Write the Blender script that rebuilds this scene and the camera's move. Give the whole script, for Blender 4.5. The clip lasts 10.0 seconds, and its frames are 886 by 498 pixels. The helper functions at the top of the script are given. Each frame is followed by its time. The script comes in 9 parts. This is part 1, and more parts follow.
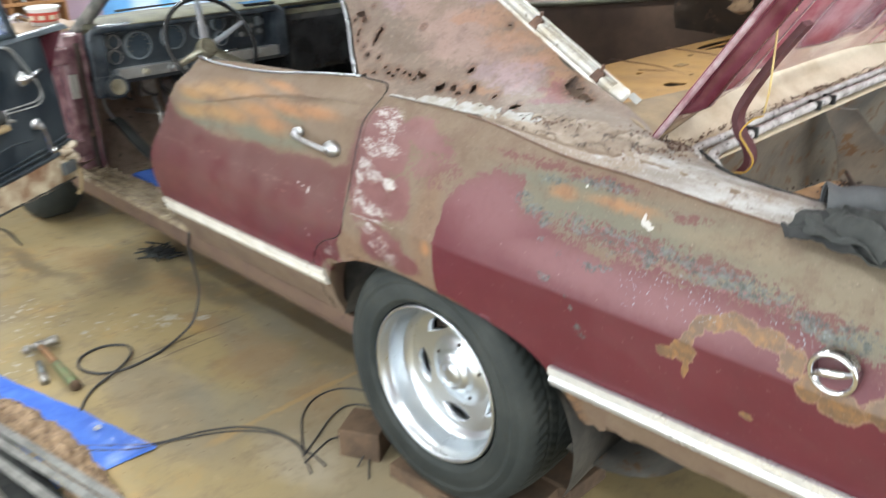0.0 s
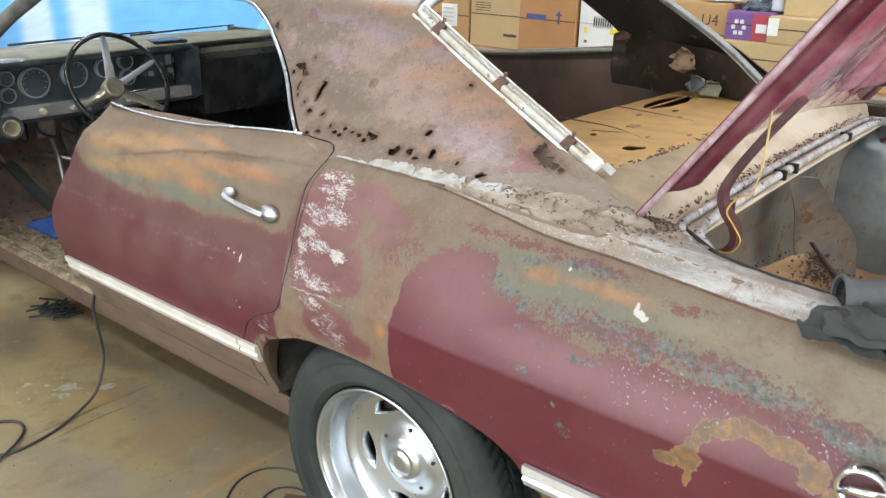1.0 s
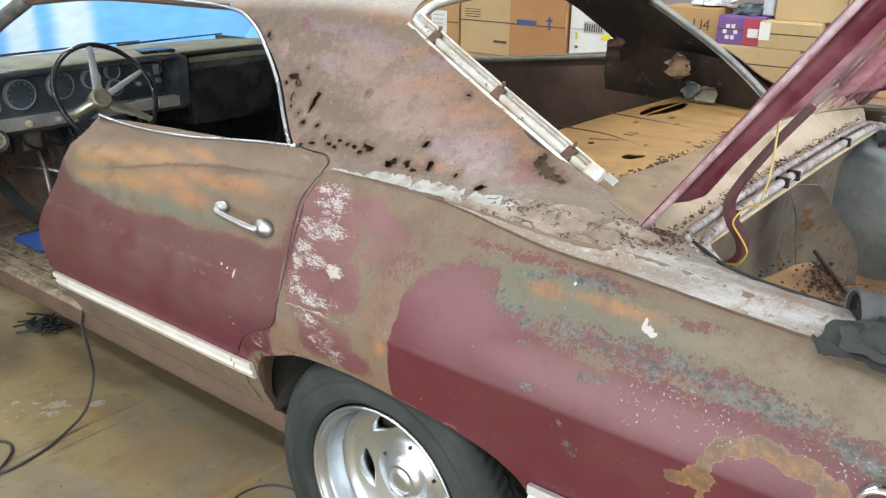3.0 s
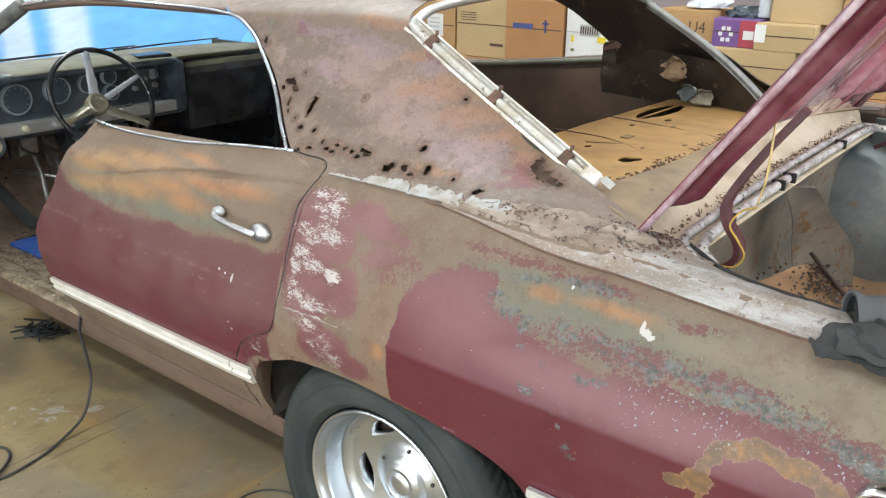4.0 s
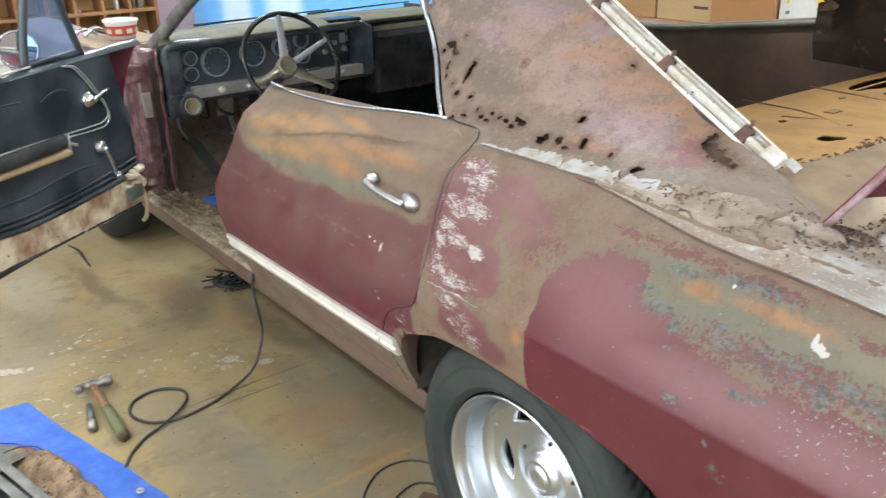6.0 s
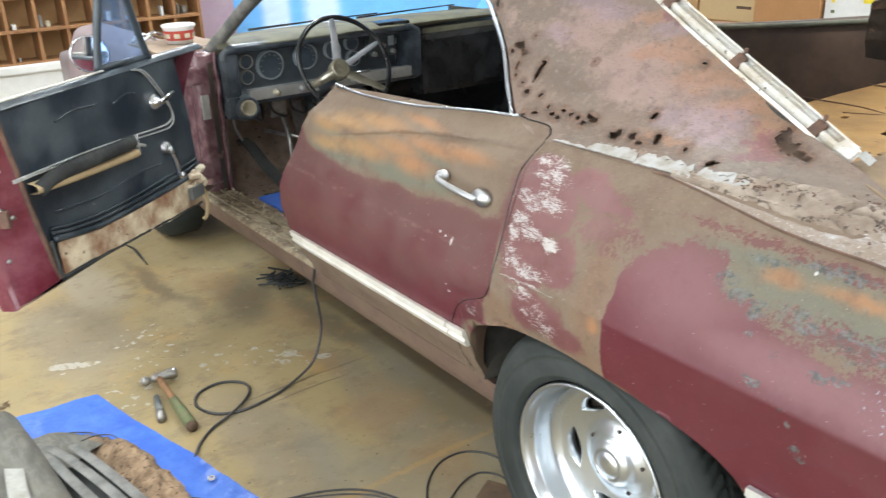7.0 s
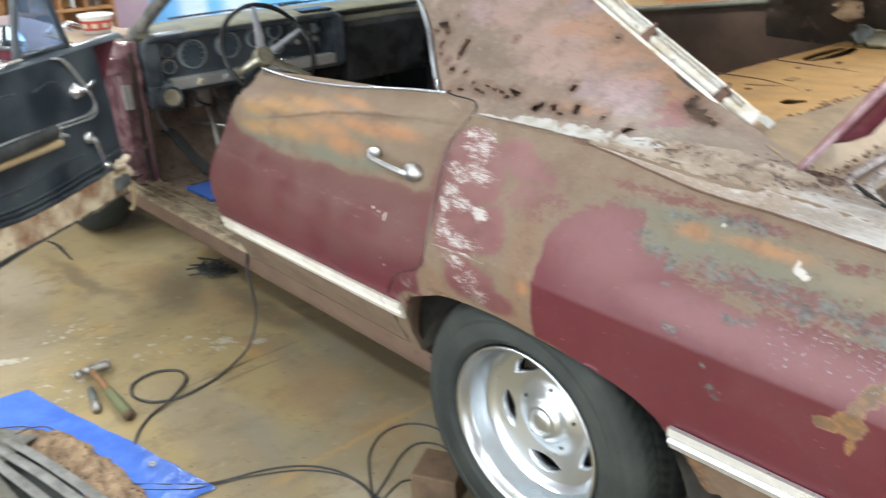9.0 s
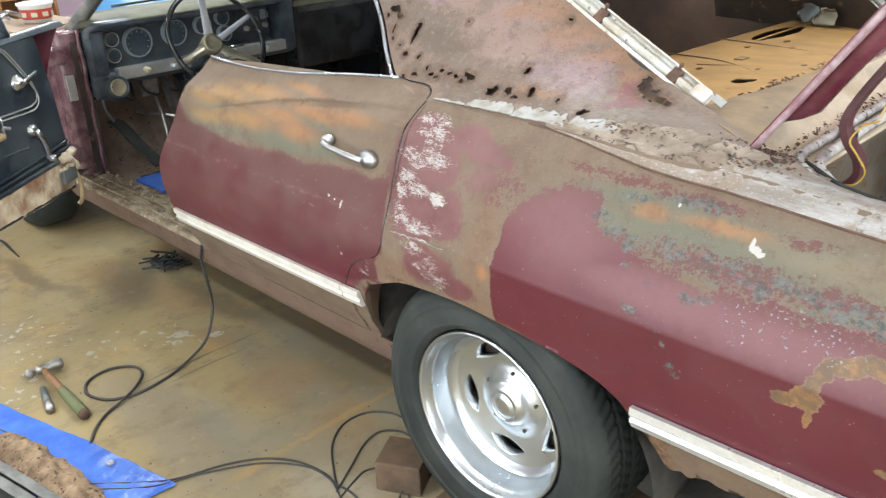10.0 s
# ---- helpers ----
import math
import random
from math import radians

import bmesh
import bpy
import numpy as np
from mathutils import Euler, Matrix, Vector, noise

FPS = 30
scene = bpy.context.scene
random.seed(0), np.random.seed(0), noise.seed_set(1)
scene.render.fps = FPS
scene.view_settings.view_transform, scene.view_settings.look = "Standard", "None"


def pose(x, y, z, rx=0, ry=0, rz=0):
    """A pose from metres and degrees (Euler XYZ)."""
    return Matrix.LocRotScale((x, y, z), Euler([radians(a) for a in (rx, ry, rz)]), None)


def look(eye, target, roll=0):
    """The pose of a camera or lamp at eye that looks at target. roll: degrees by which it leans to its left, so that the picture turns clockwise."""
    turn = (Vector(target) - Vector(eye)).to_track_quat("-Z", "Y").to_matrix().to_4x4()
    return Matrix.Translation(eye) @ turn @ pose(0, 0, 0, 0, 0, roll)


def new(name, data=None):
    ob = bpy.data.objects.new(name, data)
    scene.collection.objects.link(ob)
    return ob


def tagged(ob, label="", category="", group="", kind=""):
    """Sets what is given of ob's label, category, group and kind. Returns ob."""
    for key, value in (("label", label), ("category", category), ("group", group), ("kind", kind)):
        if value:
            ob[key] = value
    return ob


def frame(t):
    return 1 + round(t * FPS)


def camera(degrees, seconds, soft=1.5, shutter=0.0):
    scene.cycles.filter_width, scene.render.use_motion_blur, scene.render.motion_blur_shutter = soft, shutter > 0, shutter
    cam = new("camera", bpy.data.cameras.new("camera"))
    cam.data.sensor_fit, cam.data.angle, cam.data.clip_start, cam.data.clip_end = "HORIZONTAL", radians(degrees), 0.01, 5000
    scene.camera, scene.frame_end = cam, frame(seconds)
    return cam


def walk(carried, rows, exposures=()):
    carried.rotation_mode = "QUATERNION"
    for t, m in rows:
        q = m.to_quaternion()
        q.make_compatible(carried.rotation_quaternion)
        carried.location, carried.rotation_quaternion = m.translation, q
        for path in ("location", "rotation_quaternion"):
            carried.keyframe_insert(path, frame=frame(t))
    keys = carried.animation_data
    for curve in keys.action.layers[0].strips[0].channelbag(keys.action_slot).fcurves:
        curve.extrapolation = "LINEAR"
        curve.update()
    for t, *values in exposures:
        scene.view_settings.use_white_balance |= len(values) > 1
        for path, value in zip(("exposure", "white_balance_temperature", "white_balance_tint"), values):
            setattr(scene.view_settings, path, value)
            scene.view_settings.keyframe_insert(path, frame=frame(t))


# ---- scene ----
cam = camera(56.3, 10.0, 1.25, 0.8)
PATH = [
    (0, (1.279, -1.161, 1.461), (-0.052, 0.11, 0.677), -1.5),
    (0.5, (1.145, -1.124, 1.468), (-0.072, 0.274, 0.717), 0.7),
    (0.6, (1.121, -1.119, 1.481), (-0.08, 0.296, 0.736), 0.8),
    (1, (1.059, -1.101, 1.481), (-0.115, 0.354, 0.772), 1.3),
    (1.5, (1.045, -1.076, 1.485), (-0.127, 0.386, 0.784), 1.3),
    (2, (1.033, -1.059, 1.48), (-0.128, 0.411, 0.779), 1.1),
    (2.5, (1.018, -1.078, 1.481), (-0.141, 0.394, 0.781), 1.0),
    (4, (1.017, -1.084, 1.487), (-0.135, 0.397, 0.796), 0.7),
    (4.5, (1.0, -1.074, 1.476), (-0.23, 0.334, 0.765), 0.3),
    (5, (1.0, -0.984, 1.468), (-0.334, 0.315, 0.739), 0.0),
    (5.5, (1.008, -0.916, 1.462), (-0.413, 0.273, 0.711), -0.5),
    (7, (0.997, -1.052, 1.471), (-0.509, 0.027, 0.717), -2.0),
    (7.5, (1.014, -1.114, 1.469), (-0.515, -0.06, 0.725), -1.9),
    (8, (1.03, -1.128, 1.471), (-0.497, -0.065, 0.738), -1.8),
    (8.5, (1.034, -1.127, 1.465), (-0.458, -0.022, 0.721), -1.9),
    (9, (1.049, -1.113, 1.456), (-0.341, 0.098, 0.68), -2.0),
    (9.5, (1.056, -1.096, 1.446), (-0.254, 0.183, 0.641), -1.9),
    (10, (1.039, -1.106, 1.453), (-0.271, 0.169, 0.641), -2.3),
]
walk(cam, [(t, look(eye, target, roll)) for t, eye, target, roll in PATH],
     [(0.0, 0.12), (1.0, 0.02), (2.5, -0.02), (5.5, -0.02), (7.0, 0.08), (8.5, 0.10), (9.5, 0.10), (10.0, 0.10)])

# ---- world and light ----
world = bpy.data.worlds.new("world")
scene.world = world
world.use_nodes = True
wn = world.node_tree.nodes
sky = wn.new("ShaderNodeTexSky")
sky.sky_type, sky.sun_disc, sky.sun_elevation, sky.sun_rotation = "NISHITA", False, radians(40), radians(200)
world.node_tree.links.new(sky.outputs[0], wn["Background"].inputs[0])
wn["Background"].inputs[1].default_value = 0.1


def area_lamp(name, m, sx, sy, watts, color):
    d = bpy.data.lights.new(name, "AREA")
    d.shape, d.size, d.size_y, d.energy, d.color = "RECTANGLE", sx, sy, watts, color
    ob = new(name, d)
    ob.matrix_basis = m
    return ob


# Unseen tubes; the pair at x -5.2 is added to brighten the front end.
LAMPS = [(-3.4, -1.85), (-1.0, -1.85), (1.4, -1.85), (-3.4, 1.0), (-1.0, 1.0), (1.4, 1.0), (-2.2, 2.9), (0.4, 2.9), (-5.2, -1.1), (-5.2, 1.4)]
for lx, ly in LAMPS:
    area_lamp("unseen_tube_light", pose(lx, ly, 2.70, 0, 0, 0), 1.2, 0.2, 50 if ly < 2 else 36, (0.915, 0.98, 1.0))
# daylight through the open garage door, an added unseen rear opening and the opening hung with plastic
area_lamp("door_daylight", pose(-0.1, -3.30, 1.15, 90, 0, 0), 5.0, 2.2, 165, (0.90, 0.96, 1.0))
# Unseen rear opening, added to brighten the raised lid's underside.
area_lamp("added_rear_daylight", pose(4.22, 0.9, 1.15, 90, 0, 90), 4.4, 2.2, 210, (0.92, 0.97, 1.0))
area_lamp("sheet_daylight", pose(-6.75, 3.95, 1.25, 90, 0, -90), 3.9, 2.3, 84, (0.88, 0.94, 1.0))


# ---- materials ----
class Graph:
    """A small helper round a node tree."""

    def __init__(self, name):
        self.mat = bpy.data.materials.new(name)
        self.mat.use_nodes = True
        self.t = self.mat.node_tree
        self.n = self.t.nodes
        self.bsdf = self.n["Principled BSDF"]
        self.tc = self.n.new("ShaderNodeTexCoord")

    def link(self, a, b):
        self.t.links.new(a, b)

    def put(self, socket, v):
        if isinstance(v, (int, float)):
            socket.default_value = v
        elif isinstance(v, tuple):
            socket.default_value = (*v, 1.0) if len(v) == 3 and socket.type == "RGBA" else v
        else:
            self.link(v, socket)

    def math(self, op, a, b=0.0, clamp=False):
        m = self.n.new("ShaderNodeMath")
        m.operation, m.use_clamp = op, clamp
        self.put(m.inputs[0], a)
        self.put(m.inputs[1], b)
        return m.outputs[0]

    def vec(self, op, a, b=(0, 0, 0)):
        m = self.n.new("ShaderNodeVectorMath")
        m.operation = op
        self.put(m.inputs[0], a)
        self.put(m.inputs[1], b)
        return m.outputs["Value"] if op in ("LENGTH", "DOT_PRODUCT") else m.outputs[0]

    def noise(self, scale, detail=4.0, rough=0.55, at=None, color=False, stretch=None):
        p = at if at is not None else self.tc.outputs["Object"]
        if stretch:
            p = self.vec("MULTIPLY", p, stretch)
        m = self.n.new("ShaderNodeTexNoise")
        m.inputs["Scale"].default_value, m.inputs["Detail"].default_value, m.inputs["Roughness"].default_value = scale, detail, rough
        self.link(p, m.inputs["Vector"])
        return m.outputs["Color" if color else "Fac"]

    def ramp(self, v, a, b, lo=0.0, hi=1.0):
        m = self.n.new("ShaderNodeMapRange")
        m.interpolation_type = "SMOOTHSTEP"
        for k, x in zip(range(5), (v, a, b, lo, hi)):
            self.put(m.inputs[k], x)
        return m.outputs[0]

    def mix(self, f, a, b):
        m = self.n.new("ShaderNodeMix")
        m.data_type = "RGBA"
        self.put(m.inputs[0], f)
        self.put(m.inputs[6], a)
        self.put(m.inputs[7], b)
        return m.outputs[2]

    def warped(self, amount, scale, fine=0.0, fine_scale=40.0):
        p = self.tc.outputs["Object"]
        w = self.vec("MULTIPLY", self.vec("SUBTRACT", self.noise(scale, 5.0, 0.6, color=True), (0.5, 0.5, 0.5)), (amount, amount, amount))
        p2 = self.vec("ADD", p, w)
        if fine:
            w2 = self.vec("MULTIPLY", self.vec("SUBTRACT", self.noise(fine_scale, 3.0, 0.7, color=True), (0.5, 0.5, 0.5)), (fine, fine, fine))
            p2 = self.vec("ADD", p2, w2)
        return p2

    def blobs(self, p, spots, ax=(1, 0, 1)):
        """Greatest of 1 - r over ellipses (u, v, ru, rv) in the plane of the two kept axes."""
        best = None
        for u, v, ru, rv in spots:
            if ax == (1, 0, 1):
                c, s = (u, 0, v), (1 / ru, 0, 1 / rv)
            elif ax == (0, 1, 1):
                c, s = (0, u, v), (0, 1 / ru, 1 / rv)
            else:
                c, s = (u, v, 0), (1 / ru, 1 / rv, 0)
            d = self.vec("LENGTH", self.vec("MULTIPLY", self.vec("SUBTRACT", p, c), s))
            d = self.math("SUBTRACT", 1.0, d)
            best = d if best is None else self.math("MAXIMUM", best, d)
        return best

    def bump(self, height, strength=0.3, distance=0.01):
        b = self.n.new("ShaderNodeBump")
        b.inputs["Strength"].default_value, b.inputs["Distance"].default_value = strength, distance
        self.link(height, b.inputs["Height"])
        self.link(b.outputs[0], self.bsdf.inputs["Normal"])

    def set(self, color=None, rough=None, metal=None, **more):
        for key, v in (("Base Color", color), ("Roughness", rough), ("Metallic", metal)):
            if v is not None:
                self.put(self.bsdf.inputs[key], v)
        for key, v in more.items():
            self.put(self.bsdf.inputs[key.replace("_", " ")], v)
        return self.mat


def worn(name, a, b, scale=8.0, rough=0.6, metal=0.0, bump=0.2, fine=60.0, spots=None, spot_at=0.62, rough_b=None):
    """Two colours mixed by noise at two scales, with relief and optional specks of a third colour."""
    g = Graph(name)
    f = g.ramp(g.noise(scale, 6.0, 0.6), 0.35, 0.68)
    h = g.noise(fine, 4.0, 0.6)
    col = g.mix(g.math("MULTIPLY", h, 0.35), g.mix(f, a, b), tuple(0.5 * c for c in a))
    col = g.mix(g.math("MULTIPLY", g.ramp(g.noise(fine * 2.6, 3.0, 0.65), 0.56, 0.74), 0.30), col, tuple(0.35 * c for c in b))
    if spots:
        col = g.mix(g.ramp(g.noise(scale * 3.1, 5.0, 0.7), spot_at, spot_at + 0.05), col, spots)
    g.bump(h, bump, 0.004)
    return g.set(col, rough if rough_b is None else g.ramp(f, 0, 1, rough, rough_b), metal)


BROWN = (0.15, 0.098, 0.066)



def float_curve(g, v, pts):
    """A curve of the value v (0 to 1) through the points."""
    n = g.n.new("ShaderNodeFloatCurve")
    c = n.mapping.curves[0]
    c.points[0].location, c.points[1].location = pts[0], pts[-1]
    for p in pts[1:-1]:
        c.points.new(*p)
    for p in c.points:
        p.handle_type = "VECTOR"
    n.mapping.update()
    g.put(n.inputs["Value"], v)
    return n.outputs[0]


# height up to which the old maroon paint survives, along the car (x, z)
PAINT_TOP = [(-1.32, 1.0), (-1.25, 0.94), (-1.196, 0.878), (-1.146, 0.852), (-1.056, 0.852), (-0.985, 0.843), (-0.889, 0.833), (-0.813, 0.834), (-0.706, 0.848), (-0.615, 0.846), (-0.568, 0.836), (-0.508, 0.852), (-0.40, 0.858), (-0.327, 0.855),
             (-0.273, 0.872), (-0.262, 0.872), (-0.25, 0.55), (0.070, 0.55), (0.082, 0.862), (0.115, 0.902), (0.166, 0.937), (0.209, 0.956), (0.256, 0.960), (0.281, 0.948), (0.290, 0.900), (0.341, 0.902), (0.391, 0.879),
             (0.436, 0.871), (0.492, 0.860), (0.533, 0.870), (0.590, 0.868), (0.629, 0.864), (0.71, 0.868), (0.788, 0.866), (0.865, 0.855), (0.911, 0.842), (1.5, 0.80)]


def body_paint():
    g = Graph("old_maroon_paint")
    sep = g.n.new("ShaderNodeSeparateXYZ")
    p = g.warped(0.030, 8.0, 0.018, 46.0)
    g.link(p, sep.inputs[0])
    x, z = sep.outputs[0], sep.outputs[2]
    raw = g.n.new("ShaderNodeSeparateXYZ")
    g.link(g.tc.outputs["Object"], raw.inputs[0])
    rx, rz = raw.outputs[0], raw.outputs[2]
    span = 1.5 + 1.32
    top = float_curve(g, g.math("DIVIDE", g.math("ADD", x, 1.32), span, True), [((a + 1.32) / span, b) for a, b in PAINT_TOP])
    n1, n2, n3, n4 = g.noise(4.0, 6, 0.65), g.noise(20.0, 6, 0.7), g.noise(75.0, 5, 0.7), g.noise(210.0, 3, 0.65)
    dirt = g.noise(11, 7, 0.72)
    run = g.noise(9.0, 6, 0.65, stretch=(0.35, 1, 1.6))

    def jitter(a, b, c):
        q = g.math("MULTIPLY", g.math("SUBTRACT", n2, 0.5), a)
        q = g.math("ADD", q, g.math("MULTIPLY", g.math("SUBTRACT", n3, 0.5), b))
        return g.math("ADD", q, g.math("MULTIPLY", g.math("SUBTRACT", n4, 0.5), c))

    loose = jitter(1.0, 1.1, 0.6)
    # the edge of the paint: soft and dusty on the door, crisp on the wing
    calm = g.ramp(rx, -0.32, -0.2, 0.55, 1.0)
    edge = g.math("MULTIPLY", jitter(0.035, 0.05, 0.05), calm)
    rise = g.math("ADD", g.math("SUBTRACT", top, g.math("ADD", rz, g.math("MULTIPLY", g.math("SUBTRACT", z, rz), calm))), edge)
    keep = g.ramp(rise, g.ramp(rx, -0.3, 0.0, -0.005, -0.003), g.ramp(rx, -0.3, 0.0, 0.007, 0.006))
    left = g.blobs(p, [(-0.058, 0.985, 0.060, 0.030), (-0.17, 0.985, 0.075, 0.028), (-0.165, 0.92, 0.095, 0.085), (-0.165, 0.82, 0.095, 0.070), (-0.200, 0.88, 0.08, 0.13), (-0.10, 0.925, 0.05, 0.06), (-0.06, 0.845, 0.045, 0.045), (-0.10, 0.72, 0.10, 0.045),
                       (-0.03, 0.695, 0.060, 0.035), (-0.14, 0.715, 0.05, 0.05), (-0.012, 0.967, 0.060, 0.024), (0.05, 0.957, 0.03, 0.008), (-0.075, 0.816, 0.055, 0.030)])
    keep = g.math("MAXIMUM", keep, g.ramp(g.math("ADD", left, g.math("MULTIPLY", loose, 0.75)), -0.05, 0.28))
    # bare round the front of the arch and in a column behind the seam
    away = g.blobs(p, [(-0.225, 0.67, 0.055, 0.045), (-0.262, 0.65, 0.03, 0.05), (-0.320, 0.592, 0.05, 0.024), (-0.375, 0.53, 0.024, 0.06), (-0.215, 0.71, 0.035, 0.025)])
    keep = g.math("MULTIPLY", keep, g.ramp(g.math("ADD", away, g.math("MULTIPLY", loose, 0.5)), 0.0, 0.2, 1.0, 0.0))
    # maroon left in crumbs through the bare band and in a strip under the gutter
    crumbs = g.blobs(p, [(0.52, 0.892, 0.26, 0.030), (0.70, 0.890, 0.18, 0.022), (0.02, 0.93, 0.13, 0.07), (0.30, 0.982, 0.17, 0.014), (0.44, 0.974, 0.13, 0.012), (0.85, 0.87, 0.16, 0.02), (0.62, 0.955, 0.06, 0.012)])
    keep = g.math("MAXIMUM", keep, g.math("MULTIPLY", g.ramp(g.math("ADD", g.math("MULTIPLY", crumbs, 0.16), g.math("ADD", g.math("MULTIPLY", g.noise(110, 5, 0.75), 0.62), g.math("MULTIPLY", n2, 0.38))), 0.570, 0.605), g.ramp(crumbs, 0.0, 0.3, 0.0, 0.85)))
    # bare below the trim
    keep = g.math("MULTIPLY", keep, g.math("MAXIMUM", g.ramp(rz, 0.505, 0.515), g.ramp(rx, -0.30, -0.25)))
    keep = g.math("MULTIPLY", keep, g.ramp(g.math("ADD", z, g.math("MULTIPLY", g.ramp(rx, 0.0, 0.1, 1.0, 0.0), 0.2)), 0.535, 0.560))
    # rust eating outwards from the fold, in a broken ring
    rust = g.blobs(p, [(0.705, 0.800, 0.018, 0.016), (0.725, 0.818, 0.030, 0.014), (0.765, 0.829, 0.036, 0.014), (0.815, 0.821, 0.034, 0.016), (0.860, 0.806, 0.026, 0.022), (0.893, 0.775, 0.022, 0.026), (0.945, 0.765, 0.04, 0.03),
                       (0.690, 0.756, 0.028, 0.022), (0.655, 0.742, 0.022, 0.012), (0.697, 0.725, 0.006, 0.022), (1.02, 0.78, 0.05, 0.03), (0.80, 0.675, 0.012, 0.008), (0.695, 0.780, 0.014, 0.016)])
    chewed = g.ramp(g.math("SUBTRACT", g.math("SUBTRACT", g.math("ADD", rz, g.math("MULTIPLY", loose, 0.012)), 0.646), g.math("MULTIPLY", g.ramp(rx, 0.1, 0.42), -0.085)), 0.004, 0.012, 1.0, 0.0)
    rusty = g.math("ADD", rust, g.math("MULTIPLY", loose, 0.55))
    rust = g.ramp(rusty, 0.06, 0.16)
    rim = g.math("MULTIPLY", g.ramp(rusty, 0.0, 0.08), g.ramp(rusty, 0.10, 0.22, 1.0, 0.0))
    # blue-grey primer in ragged flakes
    dense = g.blobs(p, [(0.285, 0.920, 0.030, 0.020), (0.325, 0.905, 0.035, 0.018), (0.36, 0.895, 0.030, 0.022), (0.428, 0.895, 0.07, 0.024), (0.528, 0.891, 0.09, 0.024), (0.62, 0.886, 0.10, 0.024), (0.75, 0.880, 0.12, 0.020), (0.90, 0.860, 0.10, 0.025),
                        (0.406, 0.848, 0.009, 0.010), (0.475, 0.840, 0.028, 0.008), (0.505, 0.846, 0.024, 0.008), (0.382, 0.796, 0.020, 0.010), (0.450, 0.752, 0.008, 0.012), (0.440, 0.775, 0.006, 0.008),
                        (0.465, 0.716, 0.010, 0.016), (0.476, 0.704, 0.012, 0.007), (0.45, 0.972, 0.10, 0.010), (0.34, 0.960, 0.05, 0.012), (0.36, 0.862, 0.010, 0.008)])
    scrap = g.math("ADD", g.math("MULTIPLY", g.noise(70, 8, 0.85, stretch=(0.6, 1, 1.1)), 0.60), g.math("MULTIPLY", g.noise(24, 5, 0.7, stretch=(0.75, 1, 1)), 0.40))
    grey = g.ramp(g.math("ADD", scrap, g.math("MULTIPLY", g.math("MINIMUM", dense, 0.55), 0.165)), 0.555, 0.592)
    grey = g.math("MULTIPLY", grey, g.ramp(dense, 0.0, 0.10))
    grey = g.math("MULTIPLY", grey, g.ramp(g.noise(130, 3, 0.6), 0.40, 0.47))
    fleck = g.math("MULTIPLY", g.ramp(g.math("ADD", g.noise(190, 2, 0.5), g.math("MULTIPLY", n2, 0.12)), 0.705, 0.73), g.ramp(g.blobs(p, [(0.66, 0.835, 0.11, 0.04), (0.86, 0.843, 0.08, 0.022), (0.58, 0.83, 0.05, 0.04)]), 0.0, 0.35))
    # bare metal: brown scale, olive grey and soft orange blooms drawn out along the panel
    bare = g.mix(g.ramp(n1, 0.34, 0.66), (0.122, 0.084, 0.056), (0.148, 0.109, 0.077))
    olive = g.ramp(g.math("ADD", g.blobs(p, [(0.55, 0.925, 0.42, 0.055), (0.95, 0.895, 0.40, 0.09), (-0.95, 0.868, 0.22, 0.034), (-0.68, 0.872, 0.22, 0.032), (-1.02, 0.912, 0.14, 0.012), (-0.55, 0.88, 0.14, 0.03), (0.4, 0.955, 0.25, 0.025), (-0.55, 0.935, 0.10, 0.02)]),
                           g.math("MULTIPLY", g.math("SUBTRACT", run, 0.5), 0.8)), -0.1, 0.65)
    bare = g.mix(g.math("MULTIPLY", olive, 0.9), bare, (0.110, 0.108, 0.079))
    tan = g.ramp(g.math("ADD", g.blobs(p, [(0.95, 0.91, 0.30, 0.07), (0.72, 0.93, 0.20, 0.03)]), g.math("MULTIPLY", g.math("SUBTRACT", run, 0.5), 0.8)), -0.1, 0.7)
    bare = g.mix(g.math("MULTIPLY", tan, 0.6), bare, (0.185, 0.142, 0.095))
    umber = g.ramp(g.math("ADD", g.blobs(p, [(0.04, 0.80, 0.055, 0.16), (-0.22, 0.66, 0.08, 0.07), (0.03, 0.67, 0.07, 0.05)]), g.math("MULTIPLY", loose, 0.5)), -0.1, 0.6)
    bare = g.mix(g.math("MULTIPLY", umber, 0.7), bare, (0.150, 0.092, 0.058))
    hot = g.blobs(p, [(0.500, 0.948, 0.085, 0.012), (0.375, 0.944, 0.035, 0.014), (0.054, 0.755, 0.018, 0.018), ])
    hot = g.math("MAXIMUM", hot, g.blobs(g.warped(0.022, 5.0, 0.006, 30.0), [(-1.06, 0.930, 0.10, 0.022), (-0.96, 0.948, 0.13, 0.019), (-0.82, 0.970, 0.16, 0.017), (-0.64, 0.997, 0.10, 0.011), (-1.03, 0.880, 0.11, 0.020), (-0.93, 0.892, 0.12, 0.024),
                                                                    (-0.83, 0.903, 0.11, 0.026), (-0.70, 0.930, 0.13, 0.022), (-0.56, 0.957, 0.13, 0.018), (-0.43, 0.969, 0.10, 0.018), (-0.62, 0.905, 0.09, 0.028)]))
    hot = g.ramp(g.math("ADD", hot, g.math("MULTIPLY", g.math("SUBTRACT", run, 0.5), 0.35)), -0.45, 0.85)
    bare = g.mix(g.math("MULTIPLY", hot, 0.68), bare, g.mix(g.ramp(rx, -0.95, -0.55), (0.270, 0.150, 0.055), (0.285, 0.132, 0.055)))
    bare = g.mix(g.math("MULTIPLY", g.ramp(n3, 0.54, 0.70), g.ramp(rx, -0.3, -0.2, 0.16, 0.38)), bare, (0.066, 0.046, 0.034))
